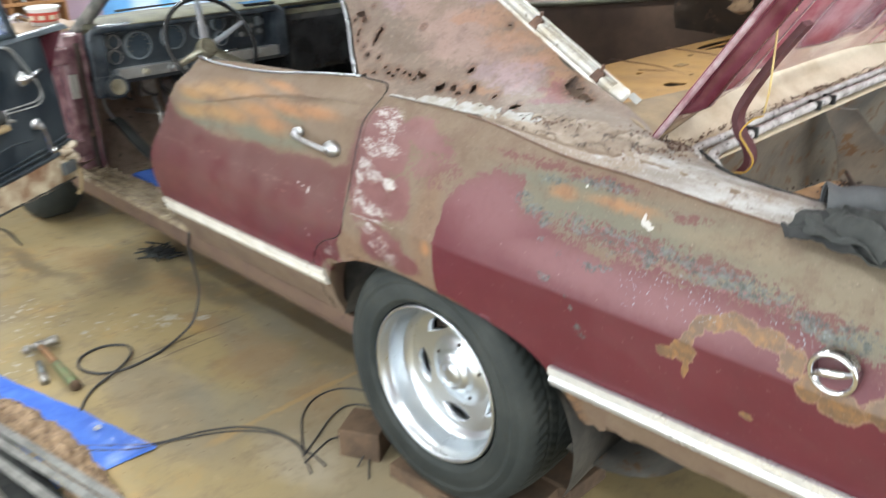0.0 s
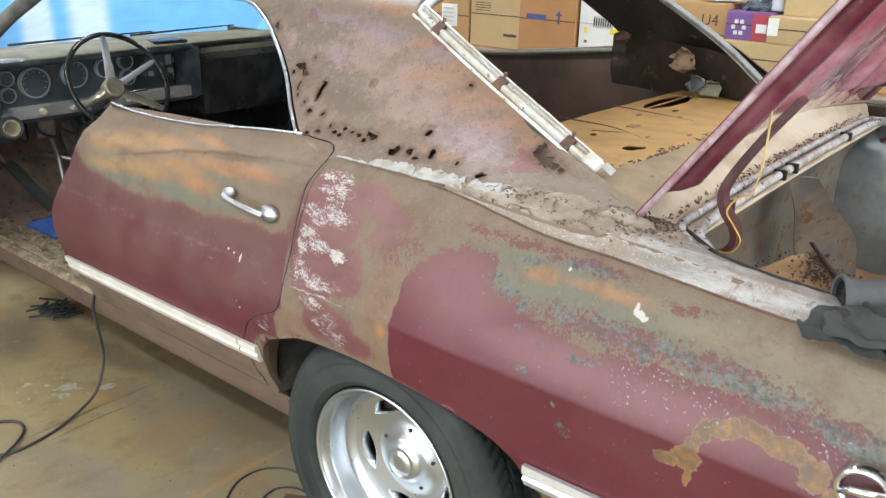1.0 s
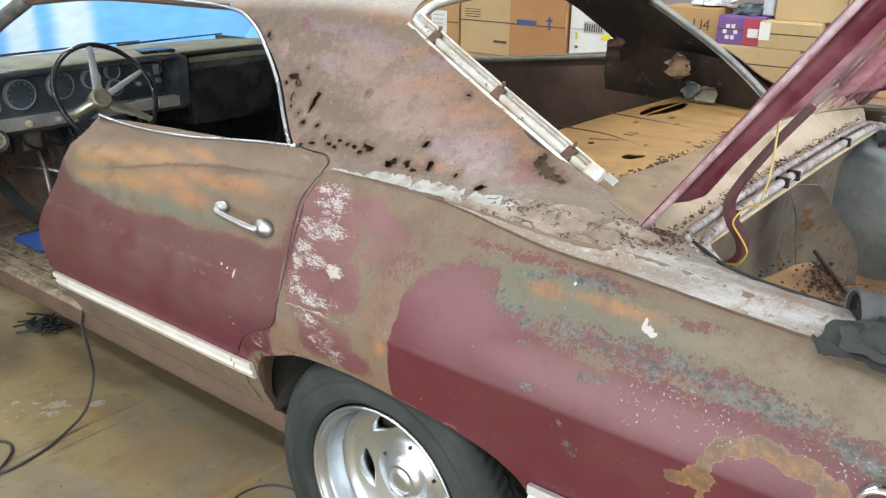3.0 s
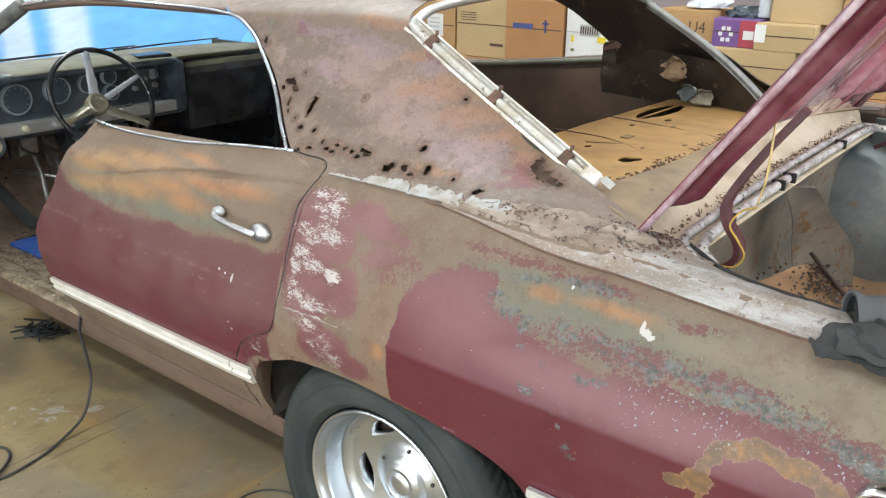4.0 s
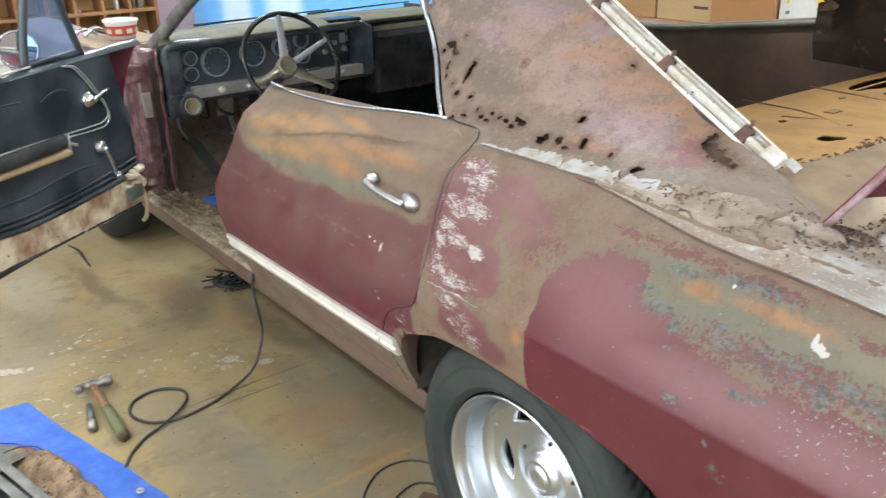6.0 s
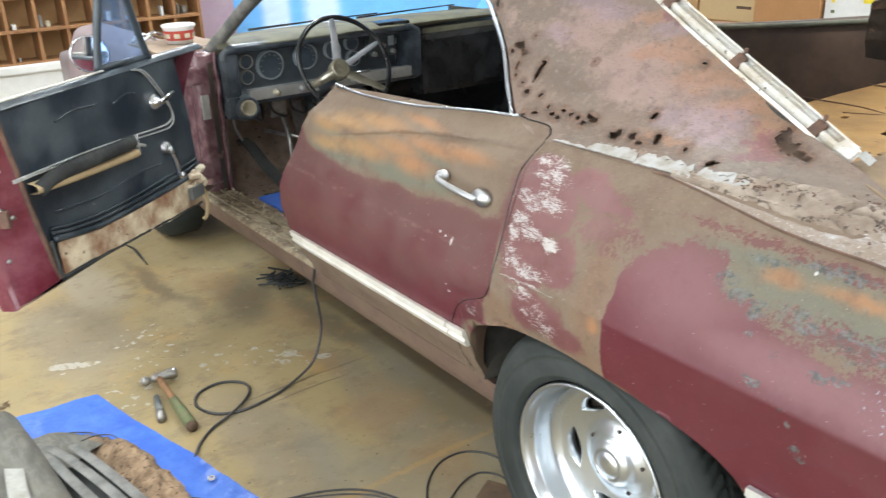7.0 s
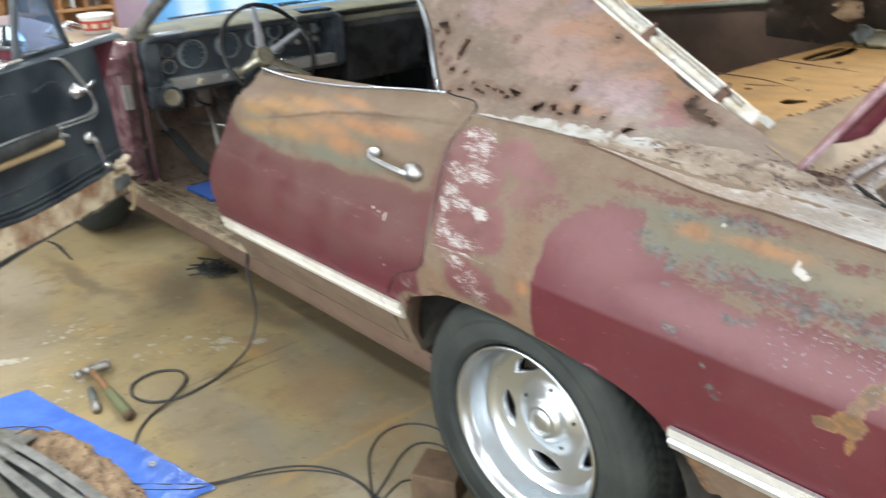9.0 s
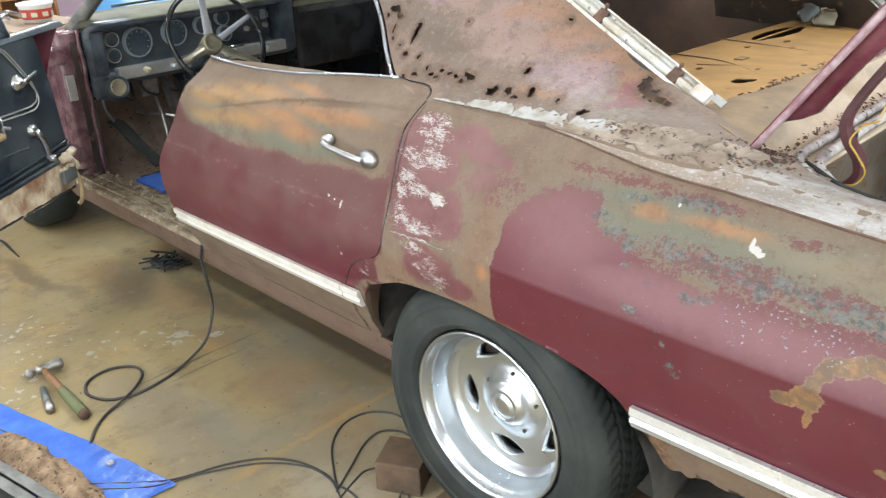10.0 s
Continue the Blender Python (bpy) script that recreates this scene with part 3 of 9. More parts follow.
def chalky_metal():
    """Corroded zinc-grey gutter: streaks along it, tan rust blooms, dark pits."""
    g = Graph("chalky_gutter")
    streak = g.noise(14.0, 6, 0.7, stretch=(0.4, 2.2, 2.2))
    bloom, pit, grain = g.noise(9.0, 6, 0.72), g.noise(55.0, 5, 0.7), g.noise(190.0, 3, 0.65)
    col = g.mix(g.ramp(streak, 0.36, 0.64), (0.33, 0.322, 0.318), (0.18, 0.155, 0.135))
    where = g.n.new("ShaderNodeSeparateXYZ")
    g.link(g.tc.outputs["Object"], where.inputs[0])
    bloom = g.math("ADD", bloom, g.ramp(where.outputs[0], 0.18, 0.60, 0.18, 0.0))
    col = g.mix(g.math("MULTIPLY", g.ramp(bloom, 0.47, 0.64), 0.80), col, (0.17, 0.122, 0.085))
    col = g.mix(g.math("MULTIPLY", g.ramp(pit, 0.56, 0.66), 0.75), col, (0.10, 0.075, 0.06))
    col = g.mix(g.math("MULTIPLY", g.ramp(grain, 0.55, 0.72), 0.5), col, (0.44, 0.43, 0.42))
    g.bump(g.math("ADD", pit, g.math("MULTIPLY", grain, 0.5)), 0.9, 0.003)
    return g.set(col, 0.6)


M_gutter = chalky_metal()
M_crust = worn("flaking_tan_crust", (0.285, 0.235, 0.19), (0.155, 0.112, 0.082), 16, 0.75, 0.0, 0.9, spots=(0.050, 0.034, 0.024), spot_at=0.555)
M_flake = worn("flaking_white_paint", (0.29, 0.285, 0.275), (0.19, 0.165, 0.13), 30, 0.6, 0.0, 0.4, spots=(0.22, 0.16, 0.11), spot_at=0.66)
M_wheelhouse = worn("grey_inner_panel", (0.125, 0.122, 0.112), (0.25, 0.22, 0.175), 6, 0.45, 0.0, 0.25, spots=(0.15, 0.085, 0.042), spot_at=0.565)
M_bluegrey = worn("blue_grey_panel", (0.070, 0.090, 0.096), (0.165, 0.172, 0.16), 6, 0.4, 0.0, 0.25, spots=(0.13, 0.09, 0.055), spot_at=0.62)
M_bootfloor = worn("rusty_boot_floor", (0.30, 0.18, 0.085), (0.17, 0.10, 0.055), 6, 0.75, 0.0, 0.5, spots=(0.05, 0.035, 0.025), spot_at=0.64)
M_traytan = worn("tan_shelf", (0.34, 0.195, 0.066), (0.215, 0.115, 0.040), 8, 0.5, 0.0, 0.4, spots=(0.12, 0.06, 0.03), spot_at=0.645)
M_rustclip = worn("rusty_clip", (0.13, 0.07, 0.045), (0.07, 0.04, 0.03), 30, 0.8, 0.0, 0.4)
M_reveal = worn("pale_reveal_moulding", (0.64, 0.635, 0.61), (0.44, 0.39, 0.31), 20, 0.3, 0.35, 0.4, spots=(0.10, 0.075, 0.05), spot_at=0.605, rough_b=0.55)
M_dashtop = worn("dusty_dash_pad", (0.15, 0.145, 0.095), (0.06, 0.058, 0.045), 7, 0.7, 0.0, 0.3)
M_silver = worn("brushed_silver", (0.56, 0.57, 0.56), (0.40, 0.41, 0.40), 9, 0.4, 0.6, 0.1)
M_olive = worn("tarnished_olive", (0.12, 0.11, 0.075), (0.24, 0.22, 0.16), 12, 0.35, 0.3)
M_cream = worn("cream_plastic", (0.52, 0.48, 0.36), (0.40, 0.36, 0.26), 9, 0.5)
M_gauge = worn("gauge_face", (0.070, 0.100, 0.128), (0.120, 0.152, 0.180), 9, 0.16)
M_bezel = worn("dull_blue_bezel", (0.32, 0.38, 0.42), (0.46, 0.52, 0.56), 9, 0.3, 0.1)
M_spoke = worn("bright_spoke", (0.62, 0.66, 0.70), (0.46, 0.52, 0.60), 14, 0.22, 0.45, 0.1)
M_jamb = worn("grimy_maroon_post", (0.095, 0.042, 0.052), (0.22, 0.135, 0.14), 14, 0.2, 0.0, 0.3, spots=(0.34, 0.24, 0.23), spot_at=0.66)
M_under = worn("grey_underseal", (0.050, 0.048, 0.044), (0.105, 0.098, 0.086), 14, 0.7, 0.0, 0.5, spots=(0.02, 0.018, 0.016), spot_at=0.66)
M_navy = worn("navy_black_plastic", (0.030, 0.040, 0.052), (0.085, 0.102, 0.118), 8, 0.26, 0.0, 0.15)
M_horn = worn("tarnished_gilt", (0.46, 0.43, 0.32), (0.28, 0.27, 0.20), 30, 0.22, 0.5, 0.2)
M_red = worn("red_print", (0.45, 0.04, 0.03), (0.34, 0.05, 0.03), 9, 0.5)
M_carpet = worn("torn_backing", (0.60, 0.51, 0.36), (0.17, 0.062, 0.022), 8, 0.95, 0.0, 0.9, fine=40, spots=(0.06, 0.04, 0.025), spot_at=0.61)
M_tanfoam = worn("tan_armrest_base", (0.42, 0.32, 0.18), (0.30, 0.21, 0.11), 8, 0.7)
M_blackrag = worn("black_rag", (0.012, 0.013, 0.014), (0.045, 0.05, 0.046), 8, 0.85, 0.0, 0.5)
M_greyrag = worn("grey_sleeve", (0.020, 0.023, 0.027), (0.060, 0.064, 0.068), 7, 0.7, 0.0, 0.5)
M_darkcloth = worn("dark_green_grey_cloth", (0.016, 0.019, 0.018), (0.042, 0.046, 0.043), 9, 0.7, 0.0, 0.6)
M_yellow = worn("yellow_wire", (0.62, 0.40, 0.06), (0.5, 0.32, 0.08), 20, 0.5)
M_cream_wire = worn("cream_wire", (0.66, 0.50, 0.22), (0.55, 0.40, 0.16), 20, 0.5)
M_hickory = worn("hammer_wood", (0.26, 0.13, 0.048), (0.15, 0.075, 0.03), 30, 0.5, 0.0, 0.2)
M_green = worn("green_tape", (0.10, 0.14, 0.055), (0.15, 0.155, 0.07), 30, 0.6, 0.0, 0.3, spots=(0.16, 0.11, 0.06), spot_at=0.56)
M_steel = worn("dull_steel", (0.40, 0.39, 0.37), (0.25, 0.24, 0.22), 30, 0.35, 0.85, 0.2)
M_burlap = worn("brown_padding", (0.34, 0.235, 0.145), (0.13, 0.08, 0.045), 20, 0.95, 0.0, 1.0, fine=120, spots=(0.05, 0.03, 0.02), spot_at=0.57)
M_strap = worn("grey_strap", (0.21, 0.21, 0.195), (0.10, 0.10, 0.092), 18, 0.5, 0.0, 0.2)
M_card2 = worn("pale_cardboard", (0.46, 0.33, 0.17), (0.40, 0.28, 0.14), 3, 0.8, 0.0, 0.1)
M_card3 = worn("orange_cardboard", (0.40, 0.20, 0.08), (0.34, 0.17, 0.065), 3, 0.8, 0.0, 0.1)
M_palecard = worn("dusty_cardboard", (0.36, 0.27, 0.19), (0.28, 0.20, 0.14), 5, 0.8, 0.0, 0.2)
M_purple = worn("purple_print", (0.14, 0.07, 0.24), (0.20, 0.09, 0.26), 5, 0.5)
M_crimson = worn("crimson_print", (0.40, 0.05, 0.07), (0.30, 0.05, 0.07), 5, 0.5)
M_ink = worn("brown_ink", (0.07, 0.04, 0.025), (0.10, 0.06, 0.04), 20, 0.8)
M_blueink = worn("blue_ink", (0.05, 0.07, 0.2), (0.07, 0.09, 0.22), 20, 0.8)
M_yellowtag = worn("yellow_tag", (0.75, 0.60, 0.03), (0.7, 0.55, 0.03), 10, 0.6)
M_bag = worn("clear_bag", (0.50, 0.54, 0.58), (0.68, 0.70, 0.72), 12, 0.2, 0.0, 0.6)
M_bluebag = worn("blue_bag", (0.10, 0.17, 0.5), (0.4, 0.46, 0.62), 9, 0.3, 0.0, 0.6)
M_lilac = worn("lilac_wall", (0.42, 0.31, 0.40), (0.48, 0.37, 0.45), 3, 0.7)
M_sticker = worn("teal_sticker", (0.18, 0.36, 0.38), (0.24, 0.42, 0.42), 20, 0.4)
M_rafter = worn("shelf_timber", (0.34, 0.17, 0.07), (0.22, 0.10, 0.04), 6, 0.6, 0.0, 0.2)
M_cubby = worn("pigeonhole_back", (0.58, 0.36, 0.16), (0.42, 0.24, 0.10), 3, 0.7)
M_weather = worn("cracked_pale_rubber", (0.62, 0.605, 0.60), (0.33, 0.305, 0.285), 24, 0.6, 0.0, 0.9, spots=(0.045, 0.032, 0.026), spot_at=0.575)
M_hem = worn("dusty_lavender_hem", (0.40, 0.32, 0.34), (0.18, 0.07, 0.09), 24, 0.3, 0.0, 0.2, spots=(0.62, 0.56, 0.56), spot_at=0.66)
M_cream_flange = worn("cream_flange", (0.68, 0.60, 0.47), (0.46, 0.36, 0.24), 6, 0.6, 0.0, 0.25, spots=(0.16, 0.11, 0.07), spot_at=0.70)
M_hinge = worn("dark_maroon_hinge", (0.065, 0.016, 0.022), (0.12, 0.045, 0.05), 18, 0.4)
M_mirror = worn("mirror_silver", (0.85, 0.86, 0.88), (0.8, 0.8, 0.82), 6, 0.06, 1.0, 0.0)


def concrete():
    g = Graph("stained_concrete")
    p = g.warped(0.35, 1.6, 0.05, 14.0)
    a, b, c = g.noise(1.2, 6, 0.62), g.noise(4.5, 7, 0.68), g.noise(26, 5, 0.7)
    col = g.mix(g.ramp(a, 0.36, 0.64), (0.318, 0.243, 0.118), (0.258, 0.206, 0.112))
    col = g.mix(g.math("MULTIPLY", g.ramp(b, 0.50, 0.70), 0.75), col, (0.365, 0.245, 0.105))
    grey = g.blobs(p, [(-0.45, 0.0, 0.45, 0.22), (-0.95, -0.25, 0.55, 0.16), (-2.2, -0.55, 0.5, 0.2), (-1.0, 0.12, 0.5, 0.12), (0.2, -0.1, 0.7, 0.3)], (1, 1, 0))
    col = g.mix(g.math("MULTIPLY", g.ramp(grey, -0.1, 0.5), 0.75), col, (0.215, 0.18, 0.125))
    pale = g.blobs(p, [(-0.42, -0.12, 0.22, 0.13), (-2.6, -0.35, 0.4, 0.15), (0.1, -0.3, 0.4, 0.2)], (1, 1, 0))
    col = g.mix(g.math("MULTIPLY", g.ramp(pale, 0.0, 0.6), 0.7), col, (0.34, 0.295, 0.22))
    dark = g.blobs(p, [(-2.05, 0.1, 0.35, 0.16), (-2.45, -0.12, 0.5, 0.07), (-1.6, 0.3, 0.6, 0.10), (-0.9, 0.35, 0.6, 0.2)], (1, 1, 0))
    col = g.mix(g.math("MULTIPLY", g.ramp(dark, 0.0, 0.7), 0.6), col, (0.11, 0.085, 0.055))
    mottle = g.noise(9.0, 8, 0.75, stretch=(1.0, 0.7, 1.0))
    col = g.mix(g.math("MULTIPLY", g.ramp(mottle, 0.48, 0.66), 0.62), col, (0.17, 0.13, 0.082))
    col = g.mix(g.math("MULTIPLY", g.ramp(g.noise(17, 6, 0.7), 0.56, 0.70), 0.4), col, (0.37, 0.285, 0.165))
    track = g.blobs(g.warped(0.05, 3.0), [(-1.30, 0.0, 0.008, 0.32), (-1.235, -0.02, 0.006, 0.2)], (1, 1, 0))
    col = g.mix(g.math("MULTIPLY", g.ramp(track, 0.0, 0.6), 0.6), col, (0.10, 0.075, 0.05))
    rusty = g.blobs(p, [(-1.0, 0.10, 0.22, 0.20), (-1.33, 0.08, 0.14, 0.10), (-1.75, 0.22, 0.3, 0.12), (-0.62, 0.15, 0.15, 0.2), (-2.3, 0.05, 0.3, 0.12)], (1, 1, 0))
    col = g.mix(g.math("MULTIPLY", g.ramp(g.math("ADD", rusty, g.math("MULTIPLY", g.math("SUBTRACT", mottle, 0.5), 1.6)), 0.05, 0.7), 0.40), col, (0.29, 0.175, 0.08))
    slate = g.blobs(p, [(-0.85, -0.12, 0.35, 0.14), (-0.55, 0.25, 0.25, 0.12), (-1.15, 0.28, 0.3, 0.10)], (1, 1, 0))
    col = g.mix(g.math("MULTIPLY", g.ramp(g.math("ADD", slate, g.math("MULTIPLY", g.math("SUBTRACT", mottle, 0.5), 1.2)), 0.05, 0.7), 0.45), col, (0.20, 0.19, 0.15))
    line = g.blobs(g.warped(0.04, 6.0, 0.02, 50.0), [(-0.665, 0.06, 0.018, 0.45), (-0.66, -0.2, 0.03, 0.12), (-1.33, 0.06, 0.06, 0.05)], (1, 1, 0))
    col = g.mix(g.math("MULTIPLY", g.ramp(line, 0.0, 0.8), 0.4), col, (0.42, 0.25, 0.08))
    flakes = g.blobs(p, [(-1.47, 0.0, 0.20, 0.16), (-1.905, -0.625, 0.10, 0.05), (-1.60, -0.45, 0.2, 0.2), (-1.62, -0.12, 0.15, 0.2), (-1.75, -0.35, 0.25, 0.2), (-1.98, -0.38, 0.12, 0.12)], (1, 1, 0))
    fl = g.math("MULTIPLY", g.ramp(g.math("ADD", g.noise(30, 3, 0.5), g.math("MULTIPLY", g.math("MAXIMUM", flakes, 0.0), 0.13)), 0.70, 0.712), g.ramp(flakes, 0.0, 0.1))
    big = g.ramp(g.blobs(g.warped(0.022, 26), [(-1.945, -0.672, 0.026, 0.028), (-1.93, -0.645, 0.026, 0.028), (-1.915, -0.615, 0.026, 0.028), (-1.90, -0.585, 0.022, 0.026), (-1.885, -0.555, 0.016, 0.022), (-1.50, 0.03, 0.03, 0.03), (-1.45, -0.01, 0.02, 0.02), (-1.40, 0.12, 0.02, 0.03)], (1, 1, 0)), 0.0, 0.1)
    col = g.mix(g.math("MAXIMUM", fl, g.math("MULTIPLY", big, g.ramp(c, 0.42, 0.5))), col, (0.38, 0.345, 0.285))
    col = g.mix(g.math("MULTIPLY", g.ramp(c, 0.55, 0.75), 0.35), col, (0.13, 0.09, 0.05))
    g.bump(g.math("ADD", g.noise(90, 5), g.math("MULTIPLY", c, 0.6)), 0.2, 0.002)
    return g.set(col, g.ramp(b, 0.3, 0.7, 0.50, 0.74), Specular_IOR_Level=0.35)


M_floor = concrete()


def thin_glass(name, tint, haze, gloss=0.08, haze_tint=(0.55, 0.62, 0.68, 1)):
    """A thin pane: seen straight through, with a little haze and a glossy sheen."""
    g = Graph(name)
    tr, df, gl = g.n.new("ShaderNodeBsdfTransparent"), g.n.new("ShaderNodeBsdfDiffuse"), g.n.new("ShaderNodeBsdfGlossy")
    m1, m2 = g.n.new("ShaderNodeMixShader"), g.n.new("ShaderNodeMixShader")
    tr.inputs[0].default_value = (*tint, 1)
    df.inputs[0].default_value = haze_tint
    gl.inputs["Roughness"].default_value = 0.06
    g.link(g.ramp(g.noise(6, 5, 0.7), 0.3, 0.8, haze * 0.5, haze * 1.6), m1.inputs[0])
    g.link(tr.outputs[0], m1.inputs[1])
    g.link(df.outputs[0], m1.inputs[2])
    m2.inputs[0].default_value = gloss
    g.link(m1.outputs[0], m2.inputs[1])
    g.link(gl.outputs[0], m2.inputs[2])
    g.link(m2.outputs[0], g.n["Material Output"].inputs["Surface"])
    return g.mat


# Extra haze on the windscreen stands in for glare.
M_glass = thin_glass("hazy_glass", (0.88, 0.94, 0.97), 0.17)
# Blue haze colour stands in for the plastic sheet's reflection in the vent pane.
M_ventglass = thin_glass("bluish_vent_glass", (0.50, 0.66, 0.90), 0.34, 0.18, (0.26, 0.42, 0.72, 1))


# ---- mesh helpers ----
def part(name, bm, material, parent=None, label="", smooth=True):
    me = bpy.data.meshes.new(name)
    if smooth:
        for f in bm.faces:
            f.smooth = True
    bm.normal_update()
    bm.to_mesh(me)
    bm.free()
    for m in material if isinstance(material, list) else [material]:
        me.materials.append(m)
    ob = new(name, me)
    if parent is not None:
        ob.parent = parent
        if parent.parent is None:
            ob.matrix_parent_inverse = parent.matrix_basis.inverted()
    if label:
        ob["label"] = label
    return ob


def thing(name, x, y, z, label, category, group="", rz=0):
    e = new(name)
    e.matrix_basis = pose(x, y, z, 0, 0, rz)
    e.empty_display_size = 0.1
    return tagged(e, label, category, group)


def centred(ob):
    """Moves a thing's origin to the middle of its base, leaving the mesh where it is."""
    co = np.array([v.co for v in ob.data.vertices])
    lo, hi = co.min(0), co.max(0)
    c = Vector(((lo[0] + hi[0]) / 2, (lo[1] + hi[1]) / 2, lo[2]))
    ob.data.transform(Matrix.Translation(-c))
    ob.matrix_basis = Matrix.Translation(c)
    return ob


def smoothstep(a, b, x):
    t = min(1.0, max(0.0, (x - a) / (b - a)))
    return t * t * (3 - 2 * t)


def spline(pts, n=8, closed=False):
    """Catmull-Rom through the points, n steps a span."""
    pts = [Vector(p) for p in pts]
    k = len(pts)
    out = []
    for i in range(k if closed else k - 1):
        p0 = pts[i - 1] if closed or i > 0 else pts[0] * 2 - pts[1]
        p1, p2 = pts[i], pts[(i + 1) % k]
        p3 = pts[(i + 2) % k] if closed or i + 2 < k else p2 * 2 - p1
        for j in range(n):
            t = j / n
            out.append(0.5 * ((2 * p1) + (p2 - p0) * t + (2 * p0 - 5 * p1 + 4 * p2 - p3) * t * t + (3 * p1 - p0 - 3 * p2 + p3) * t ** 3))
    if not closed:
        out.append(pts[-1])
    return out


def interp(table, x):
    if x <= table[0][0]:
        return table[0][1]
    for (a, ya), (b, yb) in zip(table, table[1:]):
        if x <= b:
            t = (x - a) / (b - a)
            t = t * t * (3 - 2 * t) * 0.35 + t * 0.65
            return ya + (yb - ya) * t
    return table[-1][1]


def resample(pts, n):
    d = [0.0]
    for a, b in zip(pts, pts[1:]):
        d.append(d[-1] + (b - a).length)
    out, i = [], 0
    for k in range(n):
        s = d[-1] * k / (n - 1)
        while i < len(d) - 2 and d[i + 1] < s:
            i += 1
        t = (s - d[i]) / max(1e-9, d[i + 1] - d[i])
        out.append(pts[i].lerp(pts[i + 1], min(1, max(0, t))))
    return out


def loft(curves, n=24, m=6, thick=0.0, flip=False):
    """A smooth sheet through the given curves (each a few points)."""
    rows = [resample(spline(c, 8), n) for c in curves]
    cols = [spline([r[i] for r in rows], m) for i in range(n)]
    bm = bmesh.new()
    g = [[bm.verts.new(p) for p in c] for c in cols]
    for i in range(n - 1):
        for j in range(len(g[0]) - 1):
            q = (g[i][j], g[i + 1][j], g[i + 1][j + 1], g[i][j + 1])
            bm.faces.new(q[::-1] if flip else q)
    if thick:
        bm.normal_update()
        solid(bm, thick)
    return bm


def solid(bm, thick):
    """Gives an open sheet a back and a rim."""
    bm.normal_update()
    old = list(bm.faces)
    rim = [e for e in bm.edges if len(e.link_faces) == 1]
    back = {v: bm.verts.new(v.co - v.normal * thick) for v in list(bm.verts)}
    for f in old:
        bm.faces.new([back[v] for v in reversed(f.verts)])
    for e in rim:
        l = e.link_loops[0]
        a, b = l.vert, l.link_loop_next.vert
        f = bm.faces.new((b, a, back[a], back[b]))
        e.smooth = False
        for q in f.edges:
            q.smooth = False
    return bm


def side_sheet(outline, yf, step=0.025, hem=0.016, fold=None, crease=()):
    """A body panel: the outline in (x, z), cut into a grid and pushed out to y = yf(x, z), with a hem turned inwards."""
    bm = bmesh.new()
    vs = [bm.verts.new((p[0], 0, p[1])) for p in outline]
    f = bm.faces.new(vs)
    bmesh.ops.triangulate(bm, faces=[f])
    xs, zs = [p[0] for p in outline], [p[1] for p in outline]
    for axis, lo, hi in ((0, min(xs), max(xs)), (2, min(zs), max(zs))):
        k = int((hi - lo) / step)
        for i in range(1, k + 1):
            co, no = [0, 0, 0], [0, 0, 0]
            co[axis], no[axis] = lo + (hi - lo) * i / (k + 1), 1
            bmesh.ops.bisect_plane(bm, geom=bm.verts[:] + bm.edges[:] + bm.faces[:], plane_co=co, plane_no=no, dist=1e-5)
    if fold:
        bmesh.ops.bisect_plane(bm, geom=bm.verts[:] + bm.edges[:] + bm.faces[:], plane_co=(0, 0, fold[0]), plane_no=(0, 0, 1), dist=1e-5)
        for dz in (-0.006, 0.006):
            bmesh.ops.bisect_plane(bm, geom=bm.verts[:] + bm.edges[:] + bm.faces[:], plane_co=(0, 0, fold[0] + dz), plane_no=(0, 0, 1), dist=1e-5)
    for (xa, za), (xb, zb) in zip(crease, crease[1:]):
        bmesh.ops.bisect_plane(bm, geom=bm.verts[:] + bm.edges[:] + bm.faces[:], plane_co=(xa, 0, 0), plane_no=(1, 0, 0), dist=1e-5)
        for dz in (-0.030, -0.016, -0.007, -0.0012, 0.0012, 0.008):
            near = [q for q in bm.faces if xa < q.calc_center_median().x < xb and abs(q.calc_center_median().z - za) < 0.12]
            geom = {e for q in near for e in q.edges} | {v for q in near for v in q.verts} | set(near)
            bmesh.ops.bisect_plane(bm, geom=list(geom), plane_co=(xa, 0, za + dz), plane_no=(za - zb, 0, xb - xa), dist=1e-5)
    bm.normal_update()
    if sum(q.normal.y for q in bm.faces) > 0:
        bmesh.ops.reverse_faces(bm, faces=bm.faces[:])
    for v in bm.verts:
        v.co.y = yf(v.co.x, v.co.z)
    rim = [e for e in bm.edges if len(e.link_faces) == 1]
    made = {}
    for e in rim:
        e.smooth = False
        l = e.link_loops[0]
        for v in (l.vert, l.link_loop_next.vert):
            if v not in made:
                made[v] = bm.verts.new(v.co + Vector((0, hem, 0)))
    for e in rim:
        l = e.link_loops[0]
        a, b = l.vert, l.link_loop_next.vert
        bm.faces.new((b, a, made[a], made[b]))
    return bm


def box(bm, lo, hi, bevel=0.0, m=None):
    r = bmesh.ops.create_cube(bm, size=1.0)
    lo, hi = Vector(lo), Vector(hi)
    c, s = (lo + hi) / 2, hi - lo
    t = Matrix.Translation(c) @ Matrix.Diagonal((*s, 1))
    bmesh.ops.transform(bm, matrix=(m @ t) if m else t, verts=r["verts"])
    if bevel:
        es = {e for v in r["verts"] for e in v.link_edges}
        bmesh.ops.bevel(bm, geom=list(es), offset=bevel, segments=2, affect="EDGES", profile=0.6)
    return bm


